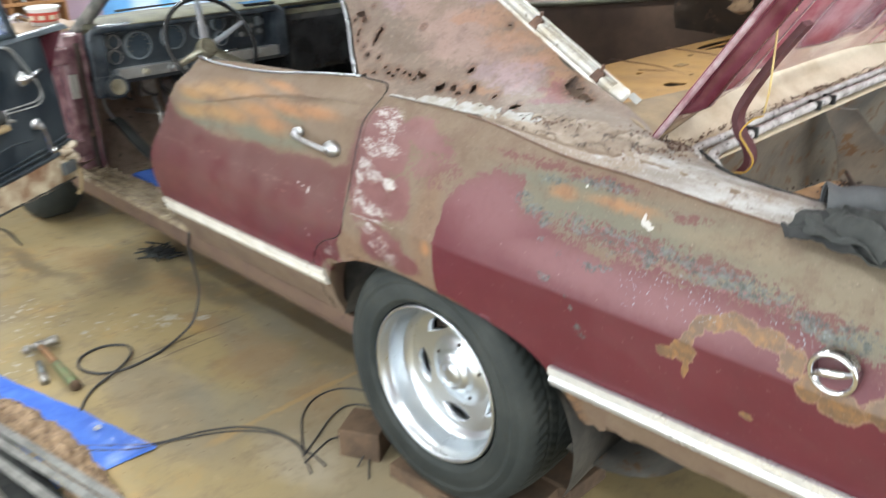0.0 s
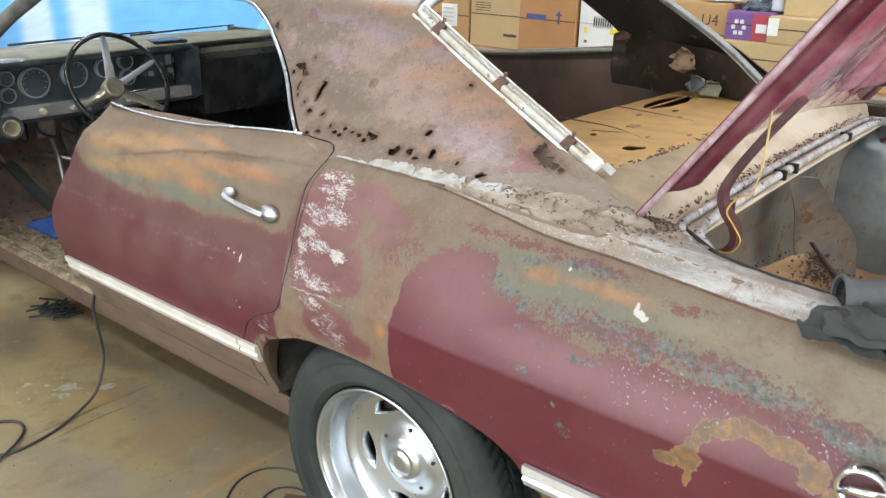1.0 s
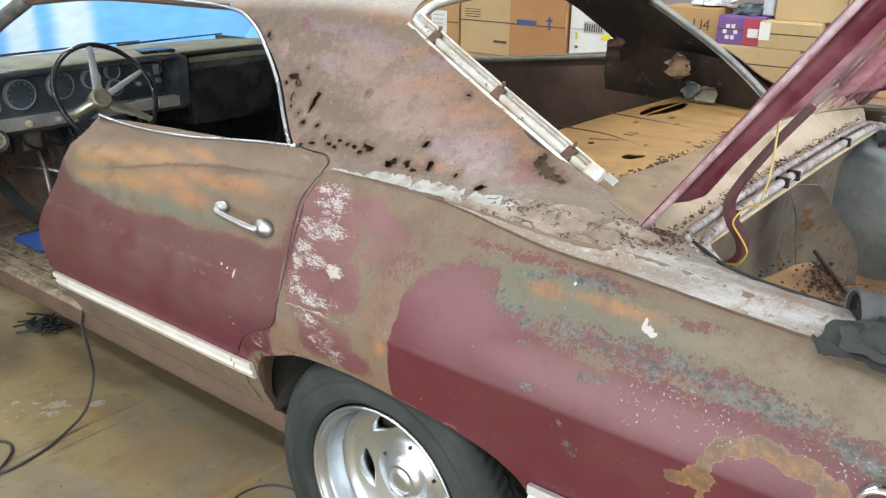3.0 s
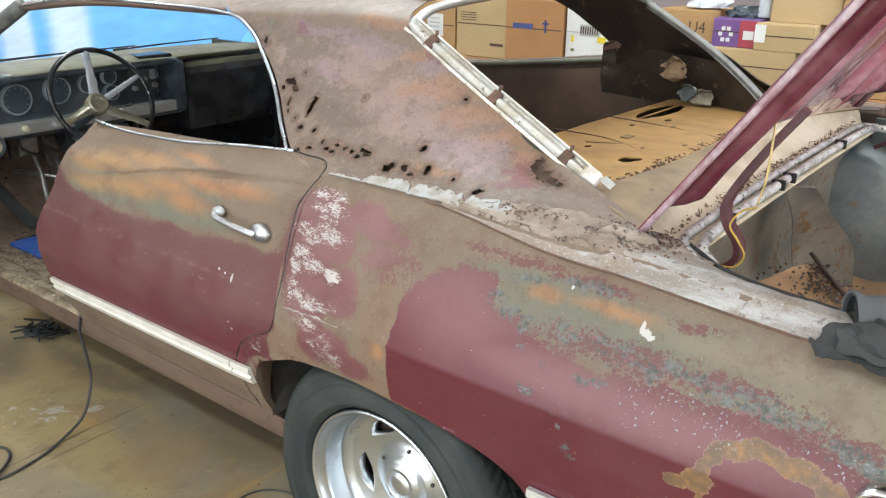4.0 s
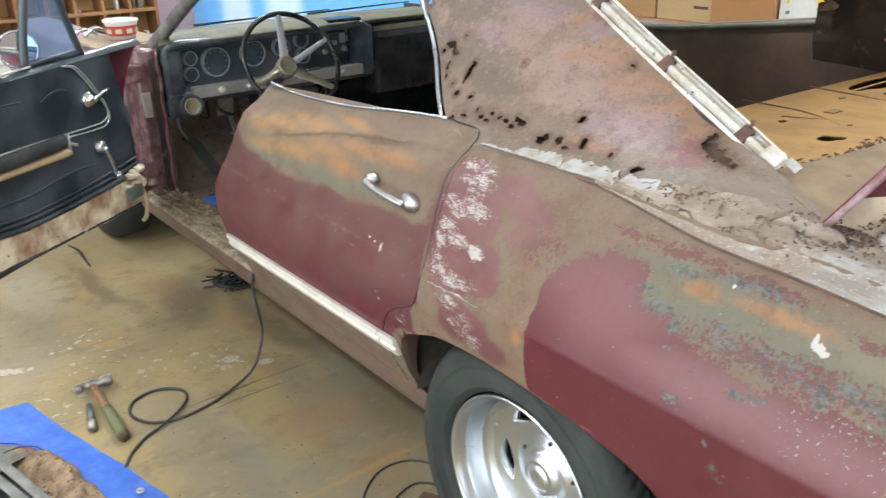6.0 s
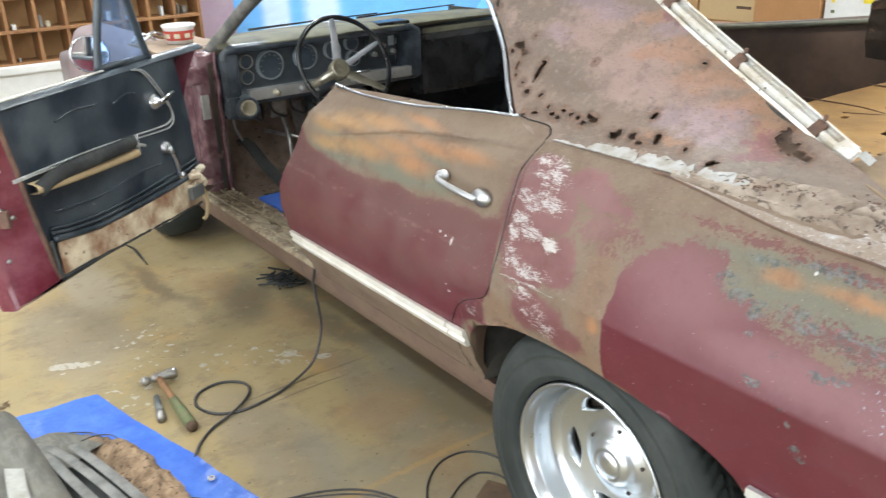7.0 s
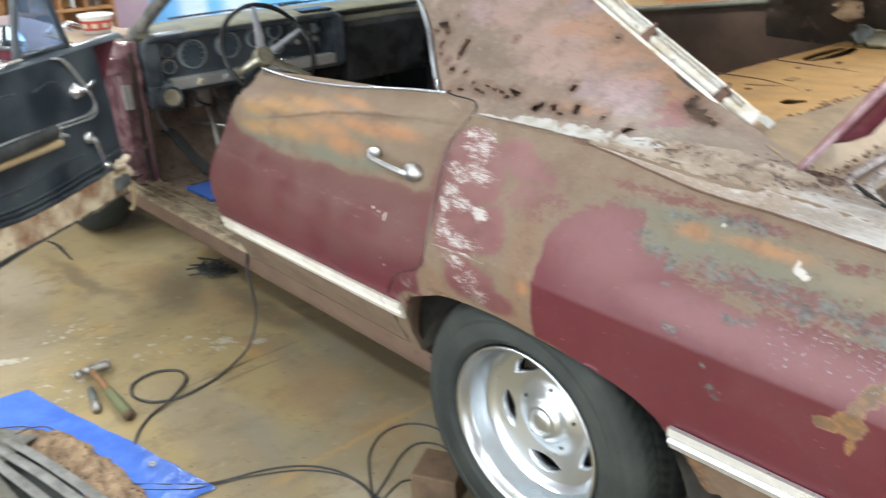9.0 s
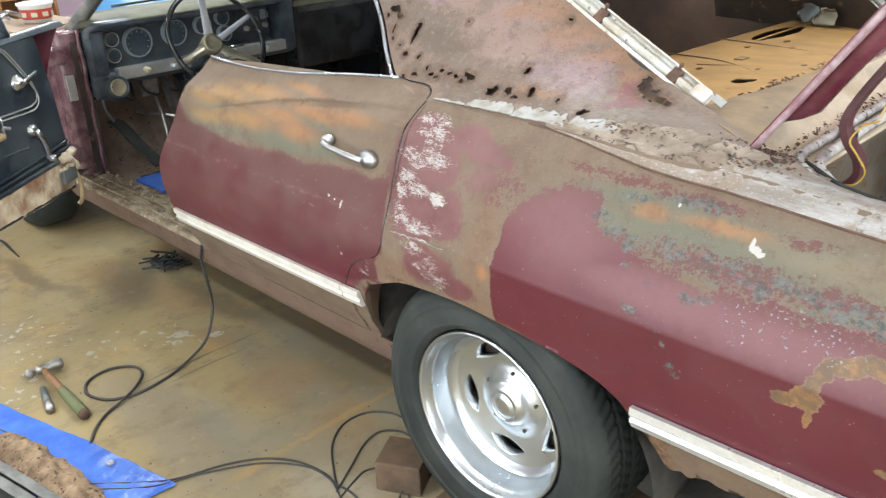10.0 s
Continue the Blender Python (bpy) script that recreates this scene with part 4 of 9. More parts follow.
def tube(bm, pts, r, sides=8, cap=True, ry=None):
    """A round rod along the points; r may be one radius or one for each point."""
    pts = [Vector(p) for p in pts]
    up = Vector((0, 0, 1))
    rings = []
    side = None
    for i, p in enumerate(pts):
        d = (pts[min(i + 1, len(pts) - 1)] - pts[max(i - 1, 0)]).normalized()
        if side is None:
            side = d.cross(up if abs(d.z) < 0.9 else Vector((1, 0, 0))).normalized()
        else:
            side = (side - d * side.dot(d)).normalized()
        o = d.cross(side)
        q = r[i] if isinstance(r, (list, tuple)) else r
        q2 = q if ry is None else ry
        rings.append([bm.verts.new(p + side * q * math.cos(a) + o * q2 * math.sin(a)) for a in (2 * math.pi * k / sides for k in range(sides))])
    for a, b in zip(rings, rings[1:]):
        for k in range(sides):
            bm.faces.new((a[k], a[(k + 1) % sides], b[(k + 1) % sides], b[k]))
    if cap:
        bm.faces.new(rings[0][::-1])
        bm.faces.new(rings[-1])
    return bm


def lathe(bm, prof, n=48, m=Matrix(), close=False):
    """Turns (radius, height) round the local z axis."""
    rings = []
    for r, h in prof:
        if r < 1e-6:
            rings.append([bm.verts.new(m @ Vector((0, 0, h)))])
        else:
            rings.append([bm.verts.new(m @ Vector((r * math.cos(a), r * math.sin(a), h))) for a in (2 * math.pi * k / n for k in range(n))])
    for a, b in zip(rings, rings[1:]):
        for k in range(n):
            k2 = (k + 1) % n
            if len(a) == 1 and len(b) > 1:
                bm.faces.new((a[0], b[k], b[k2]))
            elif len(b) == 1 and len(a) > 1:
                bm.faces.new((a[k2], a[k], b[0]))
            elif len(a) > 1:
                bm.faces.new((a[k], b[k], b[k2], a[k2]))
    return bm


def mirrored(bm):
    """The same sheet on the car's other side."""
    for v in bm.verts:
        v.co.y = 2 * MID - v.co.y
    bmesh.ops.reverse_faces(bm, faces=bm.faces[:])
    return bm


MID = 0.97


# ---- the room ----
def slab(name, lo, hi, material, label):
    return tagged(part(name, box(bmesh.new(), lo, hi), material, smooth=False), label, name.split("_")[0], kind="structure")


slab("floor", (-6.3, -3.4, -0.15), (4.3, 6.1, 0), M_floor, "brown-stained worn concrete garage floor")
slab("ceiling", (-6.3, -3.4, 2.8), (4.3, 6.1, 2.95), M_white, "plain white garage ceiling")
slab("wall_left", (-6.3, -3.4, 0), (-2.4, -3.25, 2.8), M_wall, "plain painted garage wall beside the open door")
slab("wall_left_2", (2.8, -3.4, 0), (4.3, -3.25, 2.8), M_wall, "plain painted garage wall beside the open door")
slab("wall_left_3", (-2.4, -3.4, 2.3), (2.8, -3.25, 2.8), M_wall, "plain painted garage wall above the open door")
slab("pavement", (-6.3, -9.0, -0.15), (4.3, -3.4, -0.01), M_floor, "concrete drive outside the open garage door")
slab("wall_right", (-6.3, 5.95, 0), (4.3, 6.1, 2.8), M_wall, "plain painted garage wall behind stacked boxes")
slab("wall_back", (4.15, -3.25, 0), (4.3, -1.4, 2.8), M_wall, "plain painted garage wall")
slab("wall_back_2", (4.15, 3.2, 0), (4.3, 5.95, 2.8), M_wall, "plain painted garage wall")
slab("wall_back_3", (4.15, -1.4, 2.3), (4.3, 3.2, 2.8), M_wall, "plain painted garage wall over the added rear opening")
slab("pavement_2", (4.3, -9.0, -0.15), (10.0, 9.0, -0.01), M_floor, "concrete drive outside the added rear opening")


# ---- the car ----
car = thing("car", -1.2, MID, 0, "rusty maroon four-door hardtop sedan stripped for restoration", "car")

DOOR_Y = [(0.30, 0.085), (0.36, 0.073), (0.42, 0.045), (0.48, 0.016), (0.53, 0.0), (0.57, -0.012), (0.65, -0.028), (0.71, -0.036), (0.75, -0.026),
          (0.80, -0.006), (0.84, 0.008), (0.90, 0.020), (0.95, 0.033), (0.976, 0.041), (0.986, 0.053), (1.024, 0.090), (1.056, 0.116), (1.09, 0.14)]
QUARTER_Y = [(0.30, 0.075), (0.40, 0.05), (0.47, 0.015), (0.53, -0.006), (0.57, -0.016), (0.65, -0.033), (0.71, -0.045), (0.76, -0.0525), (0.778, -0.055), (0.79, -0.0505), (0.82, -0.039),
             (0.855, -0.028), (0.90, -0.007), (0.93, 0.010), (0.955, 0.022), (0.985, 0.036), (1.0, 0.055), (1.03, 0.092), (1.06, 0.13)]
DROP = [(0.1, 0.0), (0.45, 0.01), (0.75, 0.032), (1.5, 0.075)]


# crease that rises along the door to the hip (x, z)
CREASE = [(-1.10, 0.884), (-1.00, 0.907), (-0.866, 0.935), (-0.726, 0.962), (-0.62, 0.978), (-0.514, 0.990), (-0.383, 1.001), (-0.24, 1.008)]


def side_y(x, z):
    w = smoothstep(-0.45, 0.25, x)
    zq = z + interp(DROP, x) * smoothstep(0.75, 0.95, z)
    zd = z + 0.042 * smoothstep(-0.4, -1.0, x) * smoothstep(0.86, 0.97, z)
    y = interp(DOOR_Y, zd) * (1 - w) + interp(QUARTER_Y, zq) * w
    y += 0.02 * smoothstep(-1.05, -1.3, x) * smoothstep(0.6, 0.85, z)
    # tucked in below the crease, standing proud above it
    dz = z - interp(CREASE, x)
    k = smoothstep(-1.05, -0.75, x) * (0.35 + 0.65 * smoothstep(-0.25, -0.50, x)) * smoothstep(-0.05, -0.23, x)
    y += k * (0.0048 * math.exp(-(dz / 0.026) ** 2) if dz < 0 else -0.0025 * math.exp(-(dz / 0.012) ** 2))
    return y + 0.05 * smoothstep(1.0, 1.6, x) ** 2


def shoulder_z(x):
    return 1.028 - interp(DROP, x)


def outline(*runs):
    """Joins runs of points, smoothing those given as ('s', ...)."""
    out = []
    for r in runs:
        pts = [(p[0], p[1]) for p in (spline([(a, b, 0) for a, b in r[1:]], 6) if r[0] == "s" else r)]
        out += pts if not out or (Vector(out[-1]) - Vector(pts[0])).length > 1e-4 else pts[1:]
    return out[:-1] if (Vector(out[0]) - Vector(out[-1])).length < 1e-4 else out


# seam between the rear door and the quarter, and the wheel arch
SEAM = ("s", (-0.226, 1.026), (-0.238, 0.99), (-0.246, 0.93), (-0.251, 0.85), (-0.254, 0.77), (-0.262, 0.712), (-0.292, 0.684), (-0.345, 0.660), (-0.388, 0.628), (-0.416, 0.590), (-0.440, 0.545), (-0.446, 0.51), (-0.437, 0.47), (-0.425, 0.43))
ARCH = ("s", (-0.347, 0.372), (-0.382, 0.42), (-0.384, 0.484), (-0.369, 0.542), (-0.340, 0.588), (-0.285, 0.618), (-0.215, 0.643), (-0.135, 0.654), (-0.03, 0.659), (0.08, 0.653), (0.2, 0.641), (0.295, 0.621),
        (0.352, 0.592), (0.395, 0.55), (0.425, 0.51), (0.44, 0.47))
top_run = ("s", *[(x, shoulder_z(x)) for x in (1.5, 1.3, 1.1, 0.9, 0.7, 0.5, 0.35, 0.2, 0.0, -0.15, -0.221)])
q_out = outline(ARCH, ("s", (0.44, 0.47), (0.455, 0.462), (0.475, 0.472), (0.49, 0.465), (0.52, 0.483), (0.56, 0.478), (0.60, 0.487), (0.70, 0.483), (0.74, 0.490), (0.9, 0.487), (1.1, 0.49), (1.5, 0.50)), [(1.5, 0.50), (1.5, shoulder_z(1.5))], top_run,
                ("s", *[(a + 0.003, b) for a, b in SEAM[1:]]), [(-0.422, 0.43), (-0.422, 0.385), (-0.347, 0.372)])
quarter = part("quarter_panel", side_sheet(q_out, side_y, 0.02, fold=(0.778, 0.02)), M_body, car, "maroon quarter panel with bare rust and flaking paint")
d_out = outline(("s", (-0.227, 1.026), (-0.226, 1.040), (-0.245, 1.050), (-0.30, 1.052), (-0.346, 1.057)), ("s", (-0.346, 1.057), (-0.485, 1.045), (-0.68, 1.024), (-0.78, 1.016), (-0.90, 1.010), (-1.01, 1.009), (-1.10, 1.012), (-1.15, 1.013)),
                ("s", (-1.15, 1.013), (-1.185, 0.955), (-1.22, 0.89), (-1.256, 0.81), (-1.283, 0.72), (-1.296, 0.63), (-1.284, 0.56), (-1.264, 0.50), (-1.25, 0.41)),
                [(-1.25, 0.41), (-0.426, 0.41)], ("s", *[(a - 0.001, b) for a, b in SEAM[1:]][::-1]))
rear_door = part("rear_door", side_sheet(d_out, lambda x, z: side_y(x, z) - 0.001, 0.02, crease=CREASE), M_body, car, "closed maroon rear door with rust band")

seam_path = [(p.x + 0.001, side_y(p.x, p.y) + 0.0015, p.y) for p in spline([(a, b, 0) for a, b in SEAM[1:]], 6)]
# rocker below the doors
rk = [[(x, y, z) for x in (-2.35, -1.8, -1.2, -0.6, -0.335)] for y, z in ((0.052, 0.405), (0.060, 0.378), (0.070, 0.345), (0.082, 0.322), (0.10, 0.312), (0.2, 0.318))]
part("rocker_panel", loft(rk, 24, 3, flip=True), M_brown, car, "dull brown rocker panel")
sl = [[(x, y, z) for x in (-2.35, -1.8, -1.2, -0.9)] for y, z in ((0.052, 0.405), (0.07, 0.415), (0.16, 0.40), (0.2, 0.395), (0.23, 0.36))]
sb0 = loft(sl, 160, 6, flip=True)
for v in sb0.verts:
    v.co.z += 0.003 * noise.noise(v.co * 22) + 0.0015 * noise.noise(v.co * 70)
part("door_sill", sb0, M_sill, car, "dirty rusted door sill")

for yy, zz, rr in ((0.088, 0.4165, 0.0035), (0.150, 0.4055, 0.006)):
    part("sill_rib", tube(bmesh.new(), [(-2.33 + 1.10 * k / 60, yy + 0.0015 * noise.noise(Vector((k * 0.7, yy * 40, 1))), zz + 0.0015 * noise.noise(Vector((k * 0.5, 7, yy * 30)))) for k in range(61)], rr, 8), M_sill, car, "worn raised rib along the sill")
sd = bmesh.new()
for k in range(260):
    c = Vector((random.uniform(-2.3, -1.28), 0.07 + 0.13 * random.random() ** 0.7, 0.412))
    bmesh.ops.create_cube(sd, size=random.uniform(0.002, 0.010), matrix=Matrix.Translation(c) @ Euler((random.uniform(-0.6, 0.6), random.uniform(-0.6, 0.6), random.uniform(0, 6))).to_matrix().to_4x4() @ Matrix.Diagonal((1.6, 1, 0.5, 1)))
part("sill_dirt", sd, M_sill, car, "rust scale and dirt on the sill", smooth=False)["kind"] = "stuff"

# side trim
def strip(bm, x0, x1, z0, z1, h):
    prof = ((-h / 2, 0.0), (-h / 2, 0.010), (-h / 6, 0.014), (0, 0.009), (h / 6, 0.014), (h / 2, 0.010), (h / 2, 0.0))
    rows = []
    for i in range(21):
        x = x0 + (x1 - x0) * i / 20
        zc = z0 + (z1 - z0) * i / 20
        rows.append([bm.verts.new((x, side_y(x, zc + dz) - 0.002 - dy, zc + dz)) for dz, dy in prof])
    for a, b in zip(rows, rows[1:]):
        for k in range(len(prof) - 1):
            bm.faces.new((a[k], b[k], b[k + 1], a[k + 1]))
    bm.faces.new(rows[0])
    bm.faces.new(rows[-1][::-1])
    return bm


part("trim_strip", strip(bmesh.new(), -1.268, -0.446, 0.535, 0.538, 0.046), M_trim, rear_door, "aged bright side moulding", smooth=False)
part("trim_strip", strip(bmesh.new(), -0.442, -0.376, 0.538, 0.540, 0.046), M_trim, quarter, "aged bright side moulding", smooth=False)
part("trim_strip", strip(bmesh.new(), 0.39, 1.5, 0.572, 0.595, 0.046), M_wingtrim, quarter, "aged bright side moulding", smooth=False)

# roof side and sail panel
WIN = [(-0.30, 0.10, 1.040), (-0.346, 0.118, 1.056), (-0.40, 0.152, 1.10), (-0.47, 0.20, 1.17), (-0.545, 0.235, 1.235), (-0.625, 0.262, 1.29), (-0.72, 0.275, 1.318)]
REAR = [(0.36, 0.16, 1.02), (0.335, 0.245, 1.045), (0.294, 0.285, 1.063), (0.19, 0.283, 1.12), (0.069, 0.285, 1.189), (-0.06, 0.295, 1.253), (-0.185, 0.31, 1.318)]
base0 = [(x, side_y(x, shoulder_z(x)), shoulder_z(x)) for x in (-0.24, -0.1, 0.05, 0.2, 0.35, 0.5)]
base1 = [(-0.30, 0.103, 1.042), (-0.12, 0.118, 1.048), (0.05, 0.122, 1.045), (0.2, 0.128, 1.037), (0.36, 0.150, 1.025), (0.49, 0.15, 1.015)]
base2 = [(-0.35, 0.122, 1.060), (-0.15, 0.142, 1.072), (0.03, 0.152, 1.070), (0.17, 0.175, 1.058), (0.29, 0.235, 1.05), (0.40, 0.24, 1.04)]
base3 = [(-0.40, 0.152, 1.10), (-0.18, 0.175, 1.115), (0.0, 0.195, 1.11), (0.14, 0.232, 1.095), (0.235, 0.283, 1.095)]
base4 = [(-0.47, 0.20, 1.17), (-0.27, 0.215, 1.18), (-0.1, 0.235, 1.175), (0.02, 0.262, 1.17), (0.096, 0.284, 1.174)]
base5 = [(-0.545, 0.235, 1.235), (-0.38, 0.248, 1.24), (-0.23, 0.262, 1.24), (-0.1, 0.278, 1.238), (-0.033, 0.293, 1.24)]
base6 = [(-0.64, 0.265, 1.295), (-0.5, 0.275, 1.30), (-0.36, 0.285, 1.30), (-0.22, 0.298, 1.298), (-0.15, 0.305, 1.302)]
base7 = [(-0.74, 0.282, 1.330), (-0.58, 0.30, 1.338), (-0.42, 0.315, 1.342), (-0.27, 0.33, 1.342), (-0.19, 0.345, 1.342)]
base8 = [(-0.80, 0.38, 1.360), (-0.62, 0.40, 1.366), (-0.45, 0.41, 1.368), (-0.30, 0.42, 1.368), (-0.215, 0.43, 1.366)]
SAIL = (base0, base1, base2, base3, base4, base5, base6, base7, base8)
def eat(bm, holes, rough=0.5, axes=(0, 2)):
    """Takes out the faces inside ragged ovals."""
    gone = []
    for f in bm.faces:
        c = f.calc_center_median()
        for u, v, ru, rv in holes:
            du, dv = (c[axes[0]] - u) / ru, (c[axes[1]] - v) / rv
            if abs(du) < 2 and abs(dv) < 2 and math.hypot(du, dv) < 1.0 + 1.3 * rough * noise.noise(c * 130):
                gone.append(f)
                break
    bmesh.ops.delete(bm, geom=gone, context="FACES")
    near = lambda v: any(abs(v.co[axes[0]] - u) < ru * 2.5 + 0.006 and abs(v.co[axes[1]] - w) < rv * 2.5 + 0.006 for u, w, ru, rv in holes)
    rim = [v for v in bm.verts if v.is_boundary and near(v)]
    for _ in range(3):
        to = {}
        for v in rim:
            nb = [e.other_vert(v).co for e in v.link_edges if e.is_boundary]
            if len(nb) == 2:
                to[v] = v.co * 0.4 + (nb[0] + nb[1]) * 0.3
        for v, c in to.items():
            v.co = c
    return bm


sail = loft(SAIL, 330, 29)
eat(sail, HOLES + PITS, 0.55)
solid(sail, 0.003)
part("sail_panel", sail, M_sail, car, "rust-pitted brown and mauve sail panel")
far_sail = mirrored(loft(SAIL, 40, 5, 0.004))
for v in far_sail.verts:
    v.co.y -= 0.13 * smoothstep(1.0, 1.1, v.co.z)
    x_f, x_r = interp([(b_[2], b_[0]) for b_ in WIN], v.co.z), interp([(b_[2], b_[0]) for b_ in REAR], v.co.z)
    v.co.x += 0.13 * min(1.0, max(0.0, (x_r - v.co.x) / (x_r - x_f))) * smoothstep(1.03, 1.18, v.co.z)
    v.co += Vector((0, 0.004, 0.004)) * noise.noise(v.co * 12)
part("sail_panel", far_sail, M_dark, car, "dark rusted inside of the far sail panel")
inner = [[(p[0] - 0.01 * (i < 1), p[1] + 0.022, p[2] - 0.010) for p in c] for i, c in enumerate((base1, base2, base3, base4, base5))]
part("pillar_lining", loft(inner, 30, 4), M_brown, car, "brown rusted inner pillar behind the holes")

for k, (x, z, w, h, mtl) in enumerate(((-0.06, 1.115, 0.07, 0.06, M_burlap), (-0.02, 1.045, 0.05, 0.04, M_bluegrey), (0.03, 1.03, 0.06, 0.05, M_olive), (-0.30, 1.17, 0.05, 0.03, M_rustclip))):
    tl = bmesh.new()
    vs = [tl.verts.new((x + w * math.cos(a) * (0.6 + 0.5 * noise.noise(Vector((a * 2, k, 1)))), (1.53 if k else 1.50) + 0.012 * math.sin(3 * a), z + h * math.sin(a) * (0.6 + 0.5 * noise.noise(Vector((k, a * 2, 4)))))) for a in (2 * math.pi * q / 22 for q in range(22))]
    tl.faces.new(vs)
    bmesh.ops.triangulate(tl, faces=tl.faces[:])
    solid(tl, 0.003)
    part("torn_lining", tl, mtl, car, "torn scrap of roof lining")

fq = loft([[(-0.42, 1.71, 0.98), (-0.1, 1.63, 0.98), (0.31, 1.50, 0.98)], [(-0.42, 1.69, 1.06), (-0.1, 1.60, 1.06), (0.27, 1.48, 1.06)], [(-0.40, 1.66, 1.16), (-0.12, 1.58, 1.16), (0.14, 1.49, 1.15)]], 50, 14)
for v in fq.verts:
    v.co += Vector((0, 0.008, 0.0)) * noise.noise(v.co * 11) + Vector((0, 0.004, 0)) * noise.noise(v.co * 34)
part("pillar_lining", fq, M_dark, car, "dark rusted inside of the far quarter")

# flakes of paint and old sealer along the body seam
def flake(pts, lift):
    bm = bmesh.new()
    top = [bm.verts.new((x, side_y(x, shoulder_z(x)) + dy, shoulder_z(x) + lift + 0.48 * max(0.0, dy))) for x, dy in pts]
    bm.faces.new(top)
    bmesh.ops.triangulate(bm, faces=bm.faces[:])
    bm.normal_update()
    if sum(f.normal.z for f in bm.faces) < 0:
        bmesh.ops.reverse_faces(bm, faces=bm.faces[:])
    return solid(bm, 0.002)


rnd = random.Random(4)
for lo_, hi_, mtl, base_d in ((-0.205, 0.175, M_flake, 0.034), (0.14, 0.32, M_crust, 0.055)):
    fx = lo_
    while fx < hi_:
        w = rnd.uniform(0.07, 0.17)
        d = base_d * smoothstep(lo_ - 0.04, lo_ + 0.12, fx) + 0.004
        n = max(6, int(w / 0.004))
        seed_ = rnd.uniform(0, 50)
        far = [d * (0.78 + 0.55 * noise.noise(Vector((seed_ + 4.5 * k / n * w / 0.05, 0, 1))) + 0.12 * noise.noise(Vector((seed_ + k * 0.35, 2, 1)))) for k in range(n + 1)]
        end = lambda k: smoothstep(0, 2.5, k) * smoothstep(0, 2.5, n - k)
        edge = [(fx + w * k / n, 0.001 + 0.002 * rnd.random()) for k in range(n + 1)] + [(fx + w * k / n, max(0.003, far[k] * (0.35 + 0.65 * end(k)))) for k in range(n, -1, -1)]
        part("paint_flake", flake(edge, rnd.uniform(0.003, 0.006)), mtl, quarter, "curled white flake of old paint" if mtl is M_flake else "tan crust of old sealer", smooth=False)
        fx += w * rnd.uniform(0.97, 1.03)


cr = loft([[(x, side_y(x, shoulder_z(x)) + 0.82 * dy * smoothstep(0.04, 0.34, x), shoulder_z(x) + 0.003 + dz * smoothstep(0.04, 0.25, x) - 0.018 * smoothstep(0.43, 0.58, x)) for x in (0.10, 0.2, 0.3, 0.4, 0.5, 0.6)] for dy, dz in ((-0.012, -0.020), (-0.004, -0.004), (0.006, 0.003), (0.035, 0.009), (0.065, 0.014), (0.10, 0.017), (0.125, 0.006))], 160, 9)
for v in cr.verts:
    q = noise.noise(v.co * 38) + 0.6 * noise.noise(v.co * 85)
    v.co.z += 0.005 * q - 0.010 * smoothstep(0.08, 0.0, abs(noise.noise(v.co * 16 + Vector((9, 0, 0)))))
part("sealer_crust", cr, M_crust, quarter, "lumpy cracked crust of old sealer")


# mouldings round the rear window
def channel(path, width, side, up, material, parent, name, label):
    """A pressed strip along the path, with two raised lips."""
    prof = ((-0.5, -0.002), (-0.5, 0.010), (-0.36, 0.013), (-0.30, 0.003), (-0.22, 0.006), (-0.10, 0.011), (0.06, 0.011), (0.18, 0.006), (0.24, 0.0), (0.34, 0.0), (0.40, 0.013), (0.5, 0.010), (0.5, -0.002))
    pts = spline(path, 8)
    bm = bmesh.new()
    rows = []
    for p in pts:
        rows.append([bm.verts.new(p + Vector(side).normalized() * (a * width) + Vector(up).normalized() * h) for a, h in prof])
    for a, b in zip(rows, rows[1:]):
        for k in range(len(prof) - 1):
            bm.faces.new((a[k], a[k + 1], b[k + 1], b[k]))
    bm.faces.new(rows[0][::-1])
    bm.faces.new(rows[-1])
    bm.normal_update()
    return part(name, bm, material, parent, label, smooth=False)


REVEAL = [(0.305, 0.303, 1.062), (0.285, 0.301, 1.073), (0.19, 0.300, 1.128), (0.069, 0.303, 1.194), (-0.06, 0.315, 1.262), (-0.175, 0.330, 1.322)]
rv_ = channel(REVEAL, 0.040, (0.35, 0.55, 0.55), (0.2, -0.75, 0.6), M_reveal, car, "window_moulding", "pale weathered window moulding with rusty clips")
for cx in (-0.111, 0.069, 0.24):
    t = [p for p in spline(REVEAL, 40)]
    p = min(t, key=lambda q: abs(q.x - cx))
    d = Vector((-0.85, 0.02, 0.48)).normalized()
    s_, u_ = Vector((0.35, 0.55, 0.55)).normalized(), Vector((0.2, -0.75, 0.6)).normalized()
    m = Matrix((( d.x, s_.x, u_.x, p.x), (d.y, s_.y, u_.y, p.y), (d.z, s_.z, u_.z, p.z), (0, 0, 0, 1)))
    b = box(bmesh.new(), (-0.011, -0.018, 0.003), (0.011, 0.014, 0.012), 0.003, m)
    tube(b, [m @ Vector((0, 0.012, 0.006)), m @ Vector((0.004, 0.024, 0.016))], 0.004, 6)
    part("clip", b, M_rustclip, rv_, "rusty moulding clip")
mc = Matrix(((-0.85, 0.35, 0.2, 0.296), (0.02, 0.55, -0.75, 0.303), (0.48, 0.55, 0.6, 1.070), (0, 0, 0, 1)))
part("end_cap", box(bmesh.new(), (-0.022, -0.018, 0.002), (0.018, 0.018, 0.014), 0.006, mc), M_reveal, rv_, "yellowed white end cap of the moulding")
